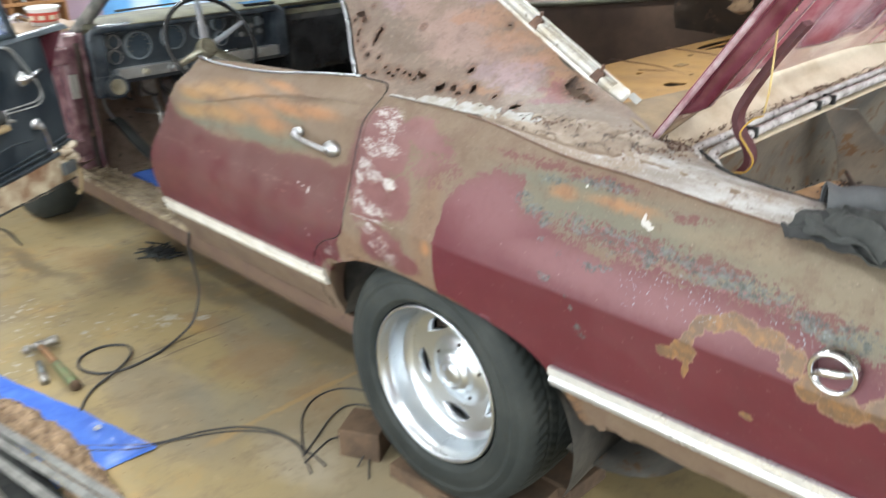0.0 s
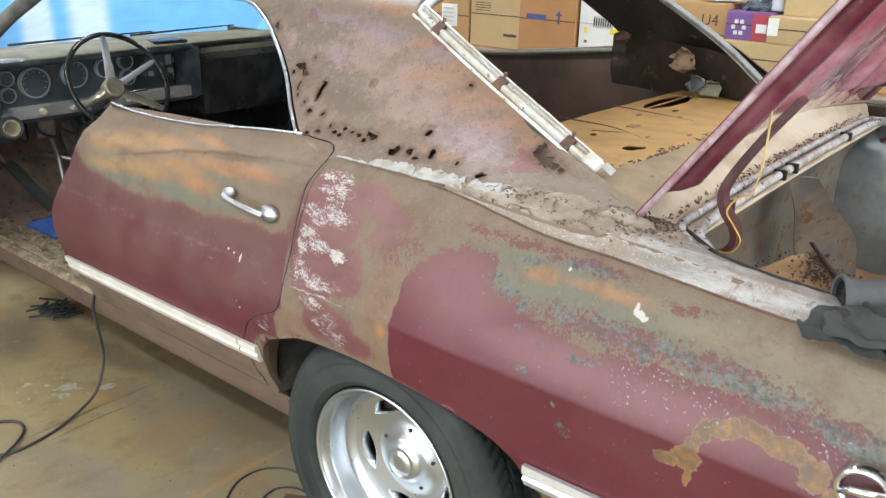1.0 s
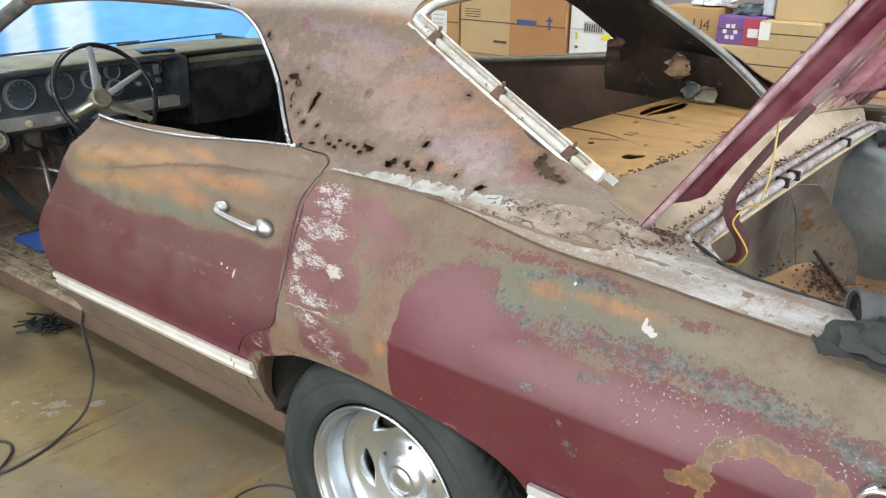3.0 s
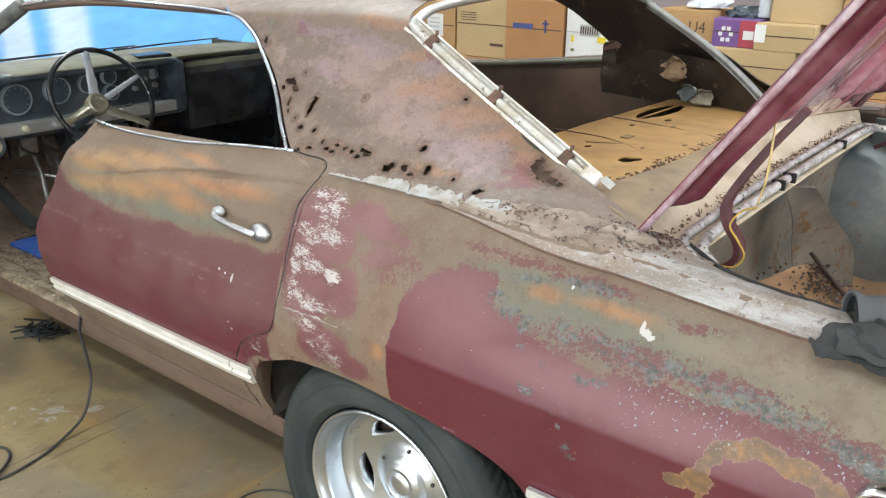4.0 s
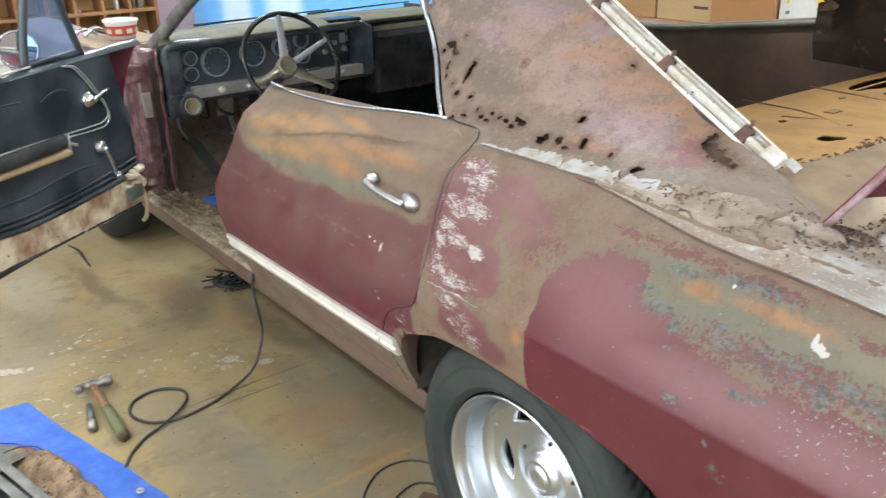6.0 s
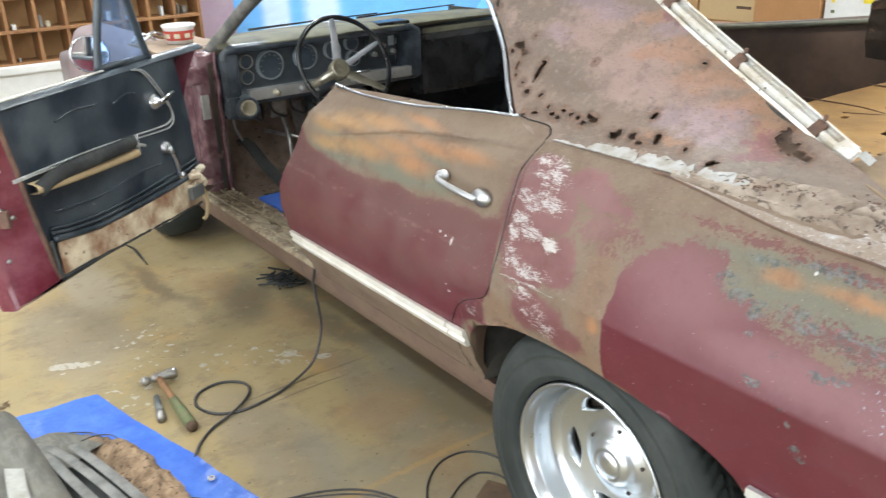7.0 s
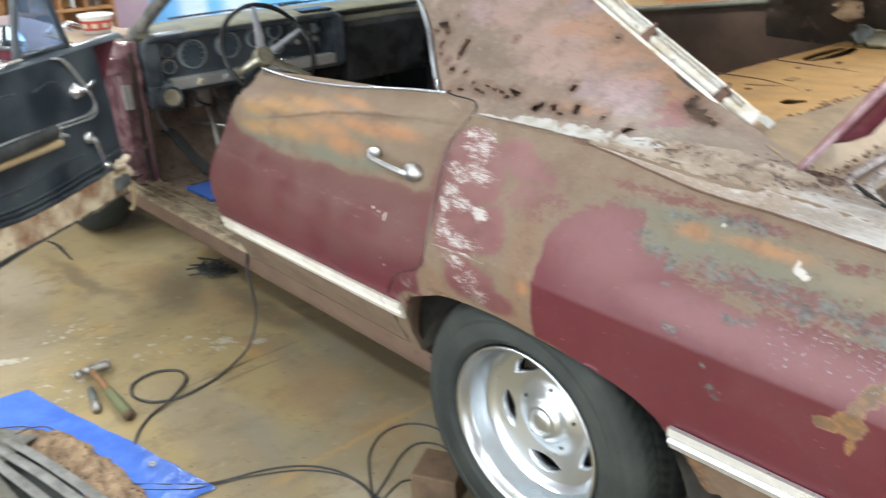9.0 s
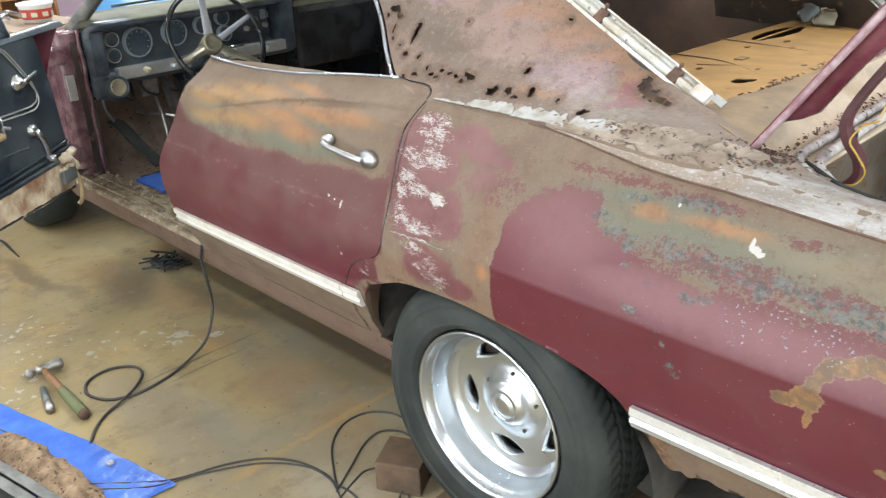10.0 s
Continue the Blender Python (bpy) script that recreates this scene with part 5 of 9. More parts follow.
part("end_tongue", box(bmesh.new(), (-0.046, 0.006, 0.003), (-0.020, 0.024, 0.006), 0.001, mc), M_silver, rv_, "bare metal tongue at the moulding's end", smooth=False)
gap_side = Vector((0.35, 0.55, 0.55)).normalized()
# Black tube paints the shadow line between moulding and sail panel.
part("window_shadow_line", tube(bmesh.new(), spline([Vector(p) - gap_side * 0.0245 + Vector((0.1, -0.4, 0.3)) * 0.004 for p in REVEAL], 8), 0.0052, 6), M_blackrag, car, "black tube painting in the shadow line below the moulding")
R2 = [(p[0], interp([(-0.175, 1.50), (-0.03, 1.49), (0.12, 1.46), (0.24, 1.385), (0.305, 1.345)], p[0]), p[2]) for p in REVEAL]
channel(R2, 0.024, (0.35, -0.55, 0.55), (-0.2, -0.5, -0.6), M_strap, car, "window_moulding", "dull silver far window moulding")
b = tube(bmesh.new(), spline([(-0.175, 0.335, 1.325), (-0.20, 0.45, 1.352), (-0.215, 0.7, 1.368), (-0.22, MID, 1.374), (-0.215, 1.20, 1.368), (-0.20, 1.40, 1.352), (-0.175, 1.50, 1.325)], 8), 0.011)
part("window_moulding", b, M_silver, car, "dull silver upper window moulding")

# bright edges of the side window
b = tube(bmesh.new(), spline([(p[0] - 0.006, p[1] - 0.006, p[2] + 0.001) for p in WIN[1:]] + [(-1.0, 0.285, 1.325), (-1.5, 0.30, 1.318), (-1.98, 0.355, 1.268)], 8), 0.0042, 8)
part("window_edge", b, M_edge, car, "bright window edge moulding")
b = tube(bmesh.new(), spline([(x, side_y(x, z) - 0.001, z + 0.002) for x, z in ((-0.335, 1.056), (-0.485, 1.045), (-0.68, 1.024), (-0.78, 1.016), (-0.90, 1.010), (-1.01, 1.009), (-1.10, 1.012), (-1.148, 1.014))], 8), 0.0036, 8)
part("window_sill", b, M_edge, rear_door, "bright belt moulding")

# Black tubes along the door gaps paint in their shade.
part("door_seam_tube", tube(bmesh.new(), spline([(-0.225, side_y(-0.225, 1.028) + 0.001, 1.029), (-0.2225, side_y(-0.225, 1.04) + 0.001, 1.042), (-0.243, side_y(-0.243, 1.05) + 0.003, 1.053), (-0.30, side_y(-0.30, 1.052) + 0.002, 1.0555), (-0.34, side_y(-0.34, 1.056) + 0.002, 1.060)], 6), 0.0015, 6), M_gloss, rear_door, "black tube painting in the dark gap at the door's corner")

part("door_seam_tube", tube(bmesh.new(), seam_path, 0.0022, 6), M_gloss, rear_door, "black tube painting in the dark gap between door and wing")

# lifted edge of the old paint along the fold, curving down to the arch
for k, (pts, mtl) in enumerate((([(-0.228, 0.763), (-0.174, 0.767), (-0.113, 0.769), (-0.06, 0.771)], M_flake),)):
    rb = [Vector((p.x, side_y(p.x, p.y) - 0.0005, p.y + 0.0015 * noise.noise(Vector((p.x * 60, 3, k))))) for p in spline([(a, c, 0) for a, c in pts], 10)]
    part("paint_edge", tube(bmesh.new(), rb, [0.0006 + 0.0014 * abs(noise.noise(Vector((i * 0.45, k, 5)))) for i in range(len(rb))], 6), mtl, quarter, "lifted pale edge of old paint")

# pull handle of the rear door
hd = bmesh.new()
HB = Vector((-0.335, side_y(-0.335, 0.892) - 0.004, 0.895))
tube(hd, spline([HB + Vector((0.0, -0.020, 0.0)), HB + Vector((-0.04, -0.026, 0.006)), HB + Vector((-0.09, -0.028, 0.012)), HB + Vector((-0.128, -0.024, 0.016)), HB + Vector((-0.142, -0.012, 0.018)), HB + Vector((-0.143, 0.004, 0.018))], 6), 0.0080, 10, ry=0.006)
lathe(hd, [(0.0235, 0.004), (0.024, -0.003), (0.022, -0.010), (0.020, -0.0105), (0.011, -0.018), (0.0, -0.019)], 24, Matrix.Translation(HB) @ Matrix.Rotation(radians(-90), 4, "X") @ Matrix.Diagonal((1.25, 0.85, 1, 1)))
lathe(hd, [(0.016, 0.004), (0.016, -0.006), (0.012, -0.012), (0, -0.013)], 18, Matrix.Translation(HB + Vector((-0.143, 0, 0.018))) @ Matrix.Rotation(radians(-90), 4, "X") @ Matrix.Diagonal((1.1, 0.8, 1, 1)))
part("door_handle", hd, M_handle, rear_door, "pitted chrome pull handle")

# round badge and lettering on the quarter
bd = bmesh.new()
BC = Vector((0.925, side_y(0.925, 0.815) - 0.011, 0.815))
BM = Matrix.Translation(BC) @ Matrix.Rotation(radians(96), 4, "X")
lathe(bd, [(0.036, -0.012), (0.037, 0.006), (0.034, 0.011), (0.029, 0.009), (0.027, -0.010)], 40, BM)
part("badge_ring", bd, M_chrome, quarter, "round chrome badge")
bd = bmesh.new()
tube(bd, [BM @ Vector(p) for p in ((-0.031, -0.012, 0.006), (-0.012, 0.0, 0.008), (0.008, 0.004, 0.008), (0.031, 0.010, 0.006))], [0.004, 0.007, 0.007, 0.003], 8)
part("badge_bar", bd, M_chrome, quarter)
for k in range(5):
    xx = 1.0 + 0.055 * k
    part("badge_bar", box(bmesh.new(), (xx, side_y(xx, 0.82) - 0.010, 0.802), (xx + 0.012, side_y(xx, 0.82) + 0.004, 0.84), 0.003), M_chrome, quarter, smooth=False)

rf = [[(x, 0.38 + dx, 1.36 - dz), (x, 0.66 + dx / 2, 1.382 - dz), (x, MID, 1.39 - dz), (x, 1.28 - dx / 2, 1.382 - dz), (x, 1.56 - dx, 1.36 - dz)]
      for x, dx, dz in ((-1.95, 0.06, 0.05), (-1.5, 0.02, 0.012), (-0.80, 0, 0), (-0.5, 0.03, -0.006), (-0.21, 0.05, -0.004))]
part("roof", loft(rf, 30, 5, 0.01), M_sail, car, "brown rusted roof skin")
for mir in (0, 1):
    rail = [[(-0.80, 0.38, 1.36), (-1.4, 0.395, 1.352), (-1.95, 0.44, 1.31)], [(-0.745, 0.282, 1.33), (-1.4, 0.30, 1.318), (-1.98, 0.36, 1.27)], [(-0.73, 0.30, 1.31), (-1.4, 0.315, 1.30), (-1.98, 0.375, 1.25)]]
    b = loft(rail, 20, 3)
    part("roof_rail", mirrored(b) if mir else b, M_sail, car)

# windscreen pillars and glass
for mir in (0, 1):
    b = tube(bmesh.new(), spline([(-2.36, 0.20, 0.96), (-2.27, 0.25, 1.05), (-2.13, 0.31, 1.17), (-1.98, 0.37, 1.27)], 5), 0.028)
    part("windscreen_pillar", mirrored(b) if mir else b, M_postgrey, car, "weathered grey windscreen pillar with worn maroon paint")
    b = box(bmesh.new(), (-2.39, 0.11, 0.34), (-2.28, 0.20, 0.98), 0.015)
    part("hinge_post", mirrored(b) if mir else b, M_jamb, car, "scuffed maroon door hinge post")
part("post_ridge", tube(bmesh.new(), [(-2.276, 0.196 + 0.003 * math.sin(k * 1.3), 0.36 + 0.031 * k) for k in range(21)], 0.008, 10), M_jamb, car, "rounded maroon flange down the hinge post")
# Solid dark strip stands in for the shaded recess by the flange.
part("post_shade_strip", box(bmesh.new(), (-2.285, 0.160, 0.36), (-2.278, 0.182, 0.94), 0.002), M_dark, car, "dark strip painting in the shaded recess beside the post flange", smooth=False)
ws = [[(-2.45, 0.27, 1.0), (-2.55, 0.6, 1.01), (-2.58, MID, 1.01), (-2.55, 1.34, 1.01), (-2.45, 1.67, 1.0)], [(-1.98, 0.42, 1.30), (-2.02, 0.7, 1.325), (-2.04, MID, 1.33), (-2.02, 1.24, 1.325), (-1.98, 1.52, 1.30)]]
wsg = part("windscreen", loft(ws, 24, 4), M_glass, car, "hazy windscreen glass, glare put in as extra haze")
wsg.visible_shadow = False
for ya, yb in ((0.45, 1.10), (1.0, 1.56)):
    wp = tube(bmesh.new(), [(-2.50, ya, 1.022), (-2.49, (ya + yb) / 2, 1.030), (-2.475, yb, 1.036)], [0.006, 0.004, 0.003], 6)
    part("wiper", wp, M_gloss, car, "black wiper lying along the windscreen's foot")

# wheel: dished slotted alloy with a radial tyre
WH = Matrix.Translation((0.006, 0.002, 0.367)) @ Matrix.Rotation(radians(90), 4, "X")
wheel = part("wheel", lathe(bmesh.new(), [(0.2, -0.2), (0.192, -0.19), (0.178, -0.13), (0.177, -0.085), (0.180, -0.062), (0.184, -0.056), (0.185, -0.030), (0.188, -0.022), (0.193, -0.018), (0.196, -0.006), (0.200, 0.0), (0.2045, 0.001), (0.2065, -0.004), (0.2065, -0.012), (0.203, -0.02)], 96, WH), M_alloy, car, "polished slotted alloy wheel")
dp = [(0.178, -0.070), (0.172, -0.078), (0.163, -0.0835)] + [(0.160 - 0.0016 * k, -0.0855 - 0.0004 * k) for k in range(40)] + [(0.090, -0.1005), (0.080, -0.098), (0.072, -0.094), (0.064, -0.088), (0.060, -0.086), (0.057, -0.080), (0.050, -0.073), (0.040, -0.067), (0.034, -0.0655), (0.0335, -0.067), (0.030, -0.0665), (0.028, -0.064), (0.016, -0.0615), (0.0, -0.061)]
disc = lathe(bmesh.new(), dp, 260, WH)
gone = []
for f in disc.faces:
    c = WH.inverted() @ f.calc_center_median()
    r, ang = math.hypot(c.x, c.y), math.degrees(math.atan2(c.y, c.x))
    for k in range(5):
        da = radians((ang - (122 + 72 * k) + 180) % 360 - 180) * 0.128
        if (da / 0.050) ** 2 + abs((r - 0.128) / 0.0175) < 1:
            gone.append(f)
            break
bmesh.ops.delete(disc, geom=gone, context="FACES")
rim = [e for e in disc.edges if len(e.link_faces) == 1 and all(math.hypot(*(WH.inverted() @ v.co).xy) < 0.17 for v in e.verts)]
for v in {v for e in rim for v in e.verts}:
    c = WH.inverted() @ v.co
    r, ang = math.hypot(c.x, c.y), math.degrees(math.atan2(c.y, c.x))
    k = min(range(5), key=lambda q: abs((ang - (122 + 72 * q) + 180) % 360 - 180))
    da = radians((ang - (122 + 72 * k) + 180) % 360 - 180) * 0.128
    qa, qb = max(1e-4, abs(da / 0.050)), abs((r - 0.128) / 0.0175)
    s_ = (math.sqrt(qb * qb + 4 * qa * qa) - qb) / (2 * qa * qa)
    a, r2 = radians(122 + 72 * k) + da * s_ / 0.128, 0.128 + (r - 0.128) * s_
    v.co = WH @ Vector((r2 * math.cos(a), r2 * math.sin(a), c.z))
ext = bmesh.ops.extrude_edge_only(disc, edges=rim)
bmesh.ops.translate(disc, vec=(0, 0.022, 0), verts=[v for v in ext["geom"] if isinstance(v, bmesh.types.BMVert)])
part("wheel_disc", disc, M_alloy, wheel, "slotted alloy wheel centre")
part("brake_drum", lathe(bmesh.new(), [(0.17, -0.19), (0.165, -0.135), (0.14, -0.128), (0.0, -0.128)], 40, WH), M_dark, wheel)
for k in range(5):
    a = radians(158 + 72 * k)
    q = WH @ Matrix.Translation((0.0745 * math.cos(a), 0.0745 * math.sin(a), -0.0945))
    part("lug_nut", lathe(bmesh.new(), [(0.0045, -0.004), (0.0045, 0.003), (0.003, 0.004), (0, 0.004)], 8, q), M_dark, wheel, smooth=False)
tp = [(0.2085, -0.030), (0.2090, -0.010), (0.2135, -0.001), (0.222, 0.0045), (0.2235, 0.0068), (0.230, 0.0088), (0.2315, 0.0076), (0.246, 0.0135), (0.2475, 0.0122), (0.262, 0.0145), (0.2635, 0.0126), (0.275, 0.0122), (0.2765, 0.0135), (0.279, 0.0132), (0.2805, 0.0118), (0.292, 0.0088), (0.2935, 0.0068), (0.300, 0.0052), (0.306, 0.0045), (0.316, -0.004), (0.323, -0.012)]
tread = [(0.330 + 0.007 * (1 - (2 * k / 40 - 1) ** 2), -0.020 - 0.172 * k / 40) for k in range(41)]
TREAD0 = len(tp)
tp = tp + tread + [(0.318, -0.205), (0.29, -0.218), (0.24, -0.212), (0.2, -0.195)]
tp = [(r if r < 0.2085 else 0.2085 + (r - 0.2085) * 0.91, h) for r, h in tp]
tb = bmesh.new()
NA = 360
rings = []
for j, (r, h) in enumerate(tp):
    ring = []
    for i in range(NA):
        rr = r
        if TREAD0 <= j < TREAD0 + 41:
            k = j - TREAD0
            rib = min(abs(k - c) for c in (9, 16, 24, 31))
            cut = rib < 0.8
            if not cut:
                lane = sum(k > c for c in (9, 16, 24, 31))
                ph = (i + (k * (0.5 if lane % 2 else -0.5)) + lane * 2.0) % 5.0
                cut = ph < (1.0 if lane in (0, 4) else 0.7)
            rr -= 0.004 if cut else 0.0
        a = 2 * math.pi * i / NA
        ring.append(tb.verts.new(WH @ Vector((rr * math.cos(a), rr * math.sin(a), h))))
    rings.append(ring)
for p, q in zip(rings, rings[1:]):
    for i in range(NA):
        tb.faces.new((p[i], q[i], q[(i + 1) % NA], p[(i + 1) % NA]))
part("tyre", tb, M_rubber, wheel, "worn black radial tyre")
# wheel house behind the arch
hs = bmesh.new()
HR = [(0.366, 0.030), (0.362, 0.07), (0.352, 0.16), (0.345, 0.30), (0.30, 0.36), (0.0, 0.36)]
rows = []
for r, yy in HR:
    rows.append([hs.verts.new((0.022 + (r + 0.030 * abs(math.cos(a)) ** 3) * math.cos(a), yy, 0.345 + r * 0.93 * math.sin(a))) for a in (math.pi * (-0.12 + 1.05 * k / 40) for k in range(41))])
for p, q in zip(rows, rows[1:]):
    for k in range(40):
        hs.faces.new((p[k], p[k + 1], q[k + 1], q[k]))
part("wheel_house", box(bmesh.new(), (-0.48, 0.085, 0.36), (-0.425, 0.45, 0.78), 0.01), M_under, car, "grey undersealed front wall of the wheel house", smooth=False)
part("wheel_house", hs, M_under, car, "dark undersealed wheel house")
lip = bmesh.new()
lp = [Vector((p[0], 0, p[1])) for p in spline([(a, b, 0) for a, b in ARCH[1:]], 4) for p in [(p[0], p[1])]]
prev = None
for p in lp:
    y0 = side_y(p.x, p.z)
    row = [lip.verts.new((p.x, y0 + 0.004, p.z)), lip.verts.new((p.x * 1.01, y0 + 0.02, p.z + 0.004)), lip.verts.new((p.x * 1.02, 0.055, p.z + 0.012))]
    if prev:
        for k in range(2):
            lip.faces.new((prev[k], row[k], row[k + 1], prev[k + 1]))
    prev = row
part("arch_lip", lip, M_brown, quarter, "rusty turned-in arch lip")
FW = Matrix.Translation((-3.02, 0.06, 0.34)) @ Matrix.Rotation(radians(90), 4, "X")
front_wheel = part("wheel", lathe(bmesh.new(), [(0.2, -0.2), (0.185, -0.12), (0.2, -0.005), (0.205, -0.02)], 40, FW), M_alloy, car)
part("tyre", lathe(bmesh.new(), [(0.2, -0.015), (0.24, 0.012), (0.30, 0.005), (0.335, -0.04), (0.335, -0.16), (0.29, -0.21), (0.2, -0.2)], 48, FW), M_rubber, front_wheel)

# deck between the rear window and the boot, parcel shelf, inner body
dk = [[(0.262, 0.31, 1.014), (0.272, 0.6, 1.006), (0.275, MID, 1.006), (0.272, 1.34, 1.006), (0.262, 1.63, 1.014)], [(0.295, 0.282, 1.050), (0.315, 0.6, 1.040), (0.318, MID, 1.040), (0.315, 1.34, 1.040), (0.295, 1.658, 1.050)],
      [(0.375, 0.235, 1.042), (0.37, 0.6, 1.060), (0.365, MID, 1.064), (0.37, 1.34, 1.060), (0.375, 1.705, 1.042)], [(0.455, 0.2, 1.021), (0.405, 0.6, 1.050), (0.39, MID, 1.056), (0.405, 1.34, 1.050), (0.455, 1.74, 1.021)]]
part("deck_panel", loft(dk, 40, 5, 0.003, flip=True), M_tan, car, "tan oxidised deck panel")
tr = [[(-0.10, 0.30, 1.0), (-0.12, MID, 1.0), (-0.10, 1.64, 1.0)], [(0.12, 0.3, 1.0), (0.12, MID, 1.005), (0.12, 1.64, 1.0)], [(0.33, 0.3, 1.0), (0.35, MID, 1.005), (0.33, 1.64, 1.0)]]
shelf = loft(tr, 260, 40)
eat(shelf, [(-0.035, 1.37, 0.042, 0.150), (0.045, 1.24, 0.010, 0.02), (0.172, 0.715, 0.020, 0.026), (0.19, 0.735, 0.012, 0.018), (0.03, 0.786, 0.010, 0.014), (0.136, 0.50, 0.008, 0.02), (0.29, 0.40, 0.02, 0.02)], 0.10, (0, 1))
for v in shelf.verts:
    v.co.z += 0.0015 * noise.noise(v.co * 14)
solid(shelf, 0.003)
part("parcel_shelf", shelf, M_traytan, car, "tan rusty metal parcel shelf with holes")
for pts in ([(-0.155, 0.912), (0.0, 0.905), (0.10, 0.86), (0.18, 0.80)], [(0.002, 0.823), (0.10, 0.87), (0.194, 0.898)], [(-0.131, 1.18), (0.02, 1.16), (0.176, 1.127), (0.25, 1.10)], [(-0.12, 0.62), (0.05, 0.60), (0.16, 0.56)]):
    part("shelf_seam", tube(bmesh.new(), spline([(x, y, 1.0065) for x, y in pts], 6), 0.0034, 5, ry=0.0016), M_rustclip, car, "dark dirt-filled pressing line")
part("shelf_bar", tube(bmesh.new(), [(-0.035, 1.215, 1.003), (-0.035, 1.525, 1.003)], 0.0028, 6), M_traytan, car)
dirt = bmesh.new()
for k in range(900):
    q = rnd.random()
    c = Vector((0.245 + 0.022 * math.sin(math.pi * q) + rnd.gauss(0, 0.013), 0.36 + 1.2 * q, 1.004 + rnd.uniform(0, 0.006)))
    bmesh.ops.create_cube(dirt, size=rnd.uniform(0.0015, 0.0065), matrix=Matrix.Translation(c) @ Euler((rnd.uniform(-0.5, 0.5), rnd.uniform(-0.5, 0.5), rnd.uniform(0, 6))).to_matrix().to_4x4() @ Matrix.Diagonal((1, rnd.uniform(0.6, 2), 0.5, 1)))
part("leaf_litter", dirt, M_rustclip, car, "rust scale and dirt in the window channel", smooth=False)["kind"] = "stuff"
for cx, cy, s_ in ((0.06, 0.95, 0.012), (0.10, 1.15, 0.006), (0.24, 0.55, 0.006), (0.0, 1.1, 0.005), (0.22, 0.95, 0.005), (0.15, 0.85, 0.004)):
    part("rust_scale", box(bmesh.new(), (cx - s_, cy - 2 * s_, 1.006), (cx + s_, cy + 1.4 * s_, 1.010), 0.001), M_tan, car, smooth=False)
part("seat_bulkhead", box(bmesh.new(), (-0.12, 0.2, 0.40), (-0.10, 1.74, 0.99)), M_dark, car, smooth=False)
part("floor_pan", box(bmesh.new(), (-2.5, 0.2, 0.33), (-0.1, 1.74, 0.36)), M_footwell, car, "rusty brown floor pan", smooth=False)
BELT = [(-1.9, 0.965), (-1.26, 0.996), (-0.8, 1.040), (-0.42, 1.085), (-0.15, 1.10)]
part("inner_door_panel", loft([[(x, 1.80, 0.36) for x, z in BELT], [(x, 1.795, 0.8) for x, z in BELT], [(x, 1.80, z) for x, z in BELT], [(x, 1.86, z + 0.004) for x, z in BELT]], 40, 5, 0.004), M_brownpanel, car, "brown inner panel of the far rear door")
part("belt_ledge", tube(bmesh.new(), spline([(x, 1.792, z + 0.004) for x, z in BELT], 6), 0.010, 8), M_dashtop, car, "dull green-grey far belt ledge")
part("far_side", box(bmesh.new(), (-2.4, 1.85, 0.34), (1.5, 1.93, 1.02), 0.03), M_brown, car, smooth=False)
part("inner_door_panel", box(bmesh.new(), (-2.35, 1.80, 0.36), (-1.27, 1.84, 1.02), 0.01), M_gloss, car, smooth=False)

# boot
bt = loft([[(0.52, 0.14, 0.56), (0.52, MID, 0.50), (0.52, 1.8, 0.56)], [(0.75, 0.14, 0.55), (0.75, MID, 0.49), (0.75, 1.8, 0.55)], [(1.5, 0.14, 0.55), (1.5, MID, 0.49), (1.5, 1.8, 0.55)]], 80, 20)
for v in bt.verts:
    v.co.z += 0.012 * (1 if int(v.co.y / 0.09) % 2 else 0) * smoothstep(0.6, 0.7, v.co.x) + 0.006 * noise.noise(v.co * 9)
part("boot_floor", bt, M_bootfloor, car, "rusty ribbed boot floor")
bk = [[(0.50, 0.2, 0.97), (0.50, MID, 0.985), (0.50, 1.74, 0.97)], [(0.46, 0.2, 0.86), (0.43, MID, 0.86), (0.46, 1.74, 0.86)], [(0.48, 0.2, 0.68), (0.40, MID, 0.66), (0.48, 1.74, 0.68)], [(0.56, 0.2, 0.55), (0.52, MID, 0.5), (0.56, 1.74, 0.55)]]
part("boot_bulkhead", loft(bk, 30, 5, flip=True), M_wheelhouse, car, "stained grey boot bulkhead")
br = [[(0.505, 0.86, 0.968), (0.53, 0.90, 0.965), (0.555, 0.935, 0.96)], [(0.51, 0.95, 0.87), (0.54, 1.02, 0.86), (0.575, 1.09, 0.85)], [(0.50, 1.03, 0.77), (0.55, 1.13, 0.755), (0.60, 1.245, 0.735)], [(0.51, 1.08, 0.64), (0.56, 1.18, 0.62), (0.61, 1.29, 0.61)]]
part("brace_panel", loft(br, 12, 6, 0.003, flip=True), M_wheelhouse, car, "pale grey pressed brace panel")
fl_ = loft([[(0.50, 0.2, 0.85), (0.53, 0.45, 0.84), (0.565, 0.60, 0.835), (0.590, 0.69, 0.845)], [(0.64, 0.2, 0.825), (0.65, 0.45, 0.822), (0.64, 0.62, 0.826), (0.627, 0.745, 0.835)], [(0.82, 0.2, 0.79), (0.79, 0.40, 0.80), (0.755, 0.52, 0.815), (0.728, 0.60, 0.83)]], 40, 10)
for v in fl_.verts:
    v.co.z += 0.004 * noise.noise(v.co * 14)
solid(fl_, 0.003)
part("wheel_house_flange", fl_, M_bootfloor, car, "rust-tan flange over the wheel house")
gunk = bmesh.new()
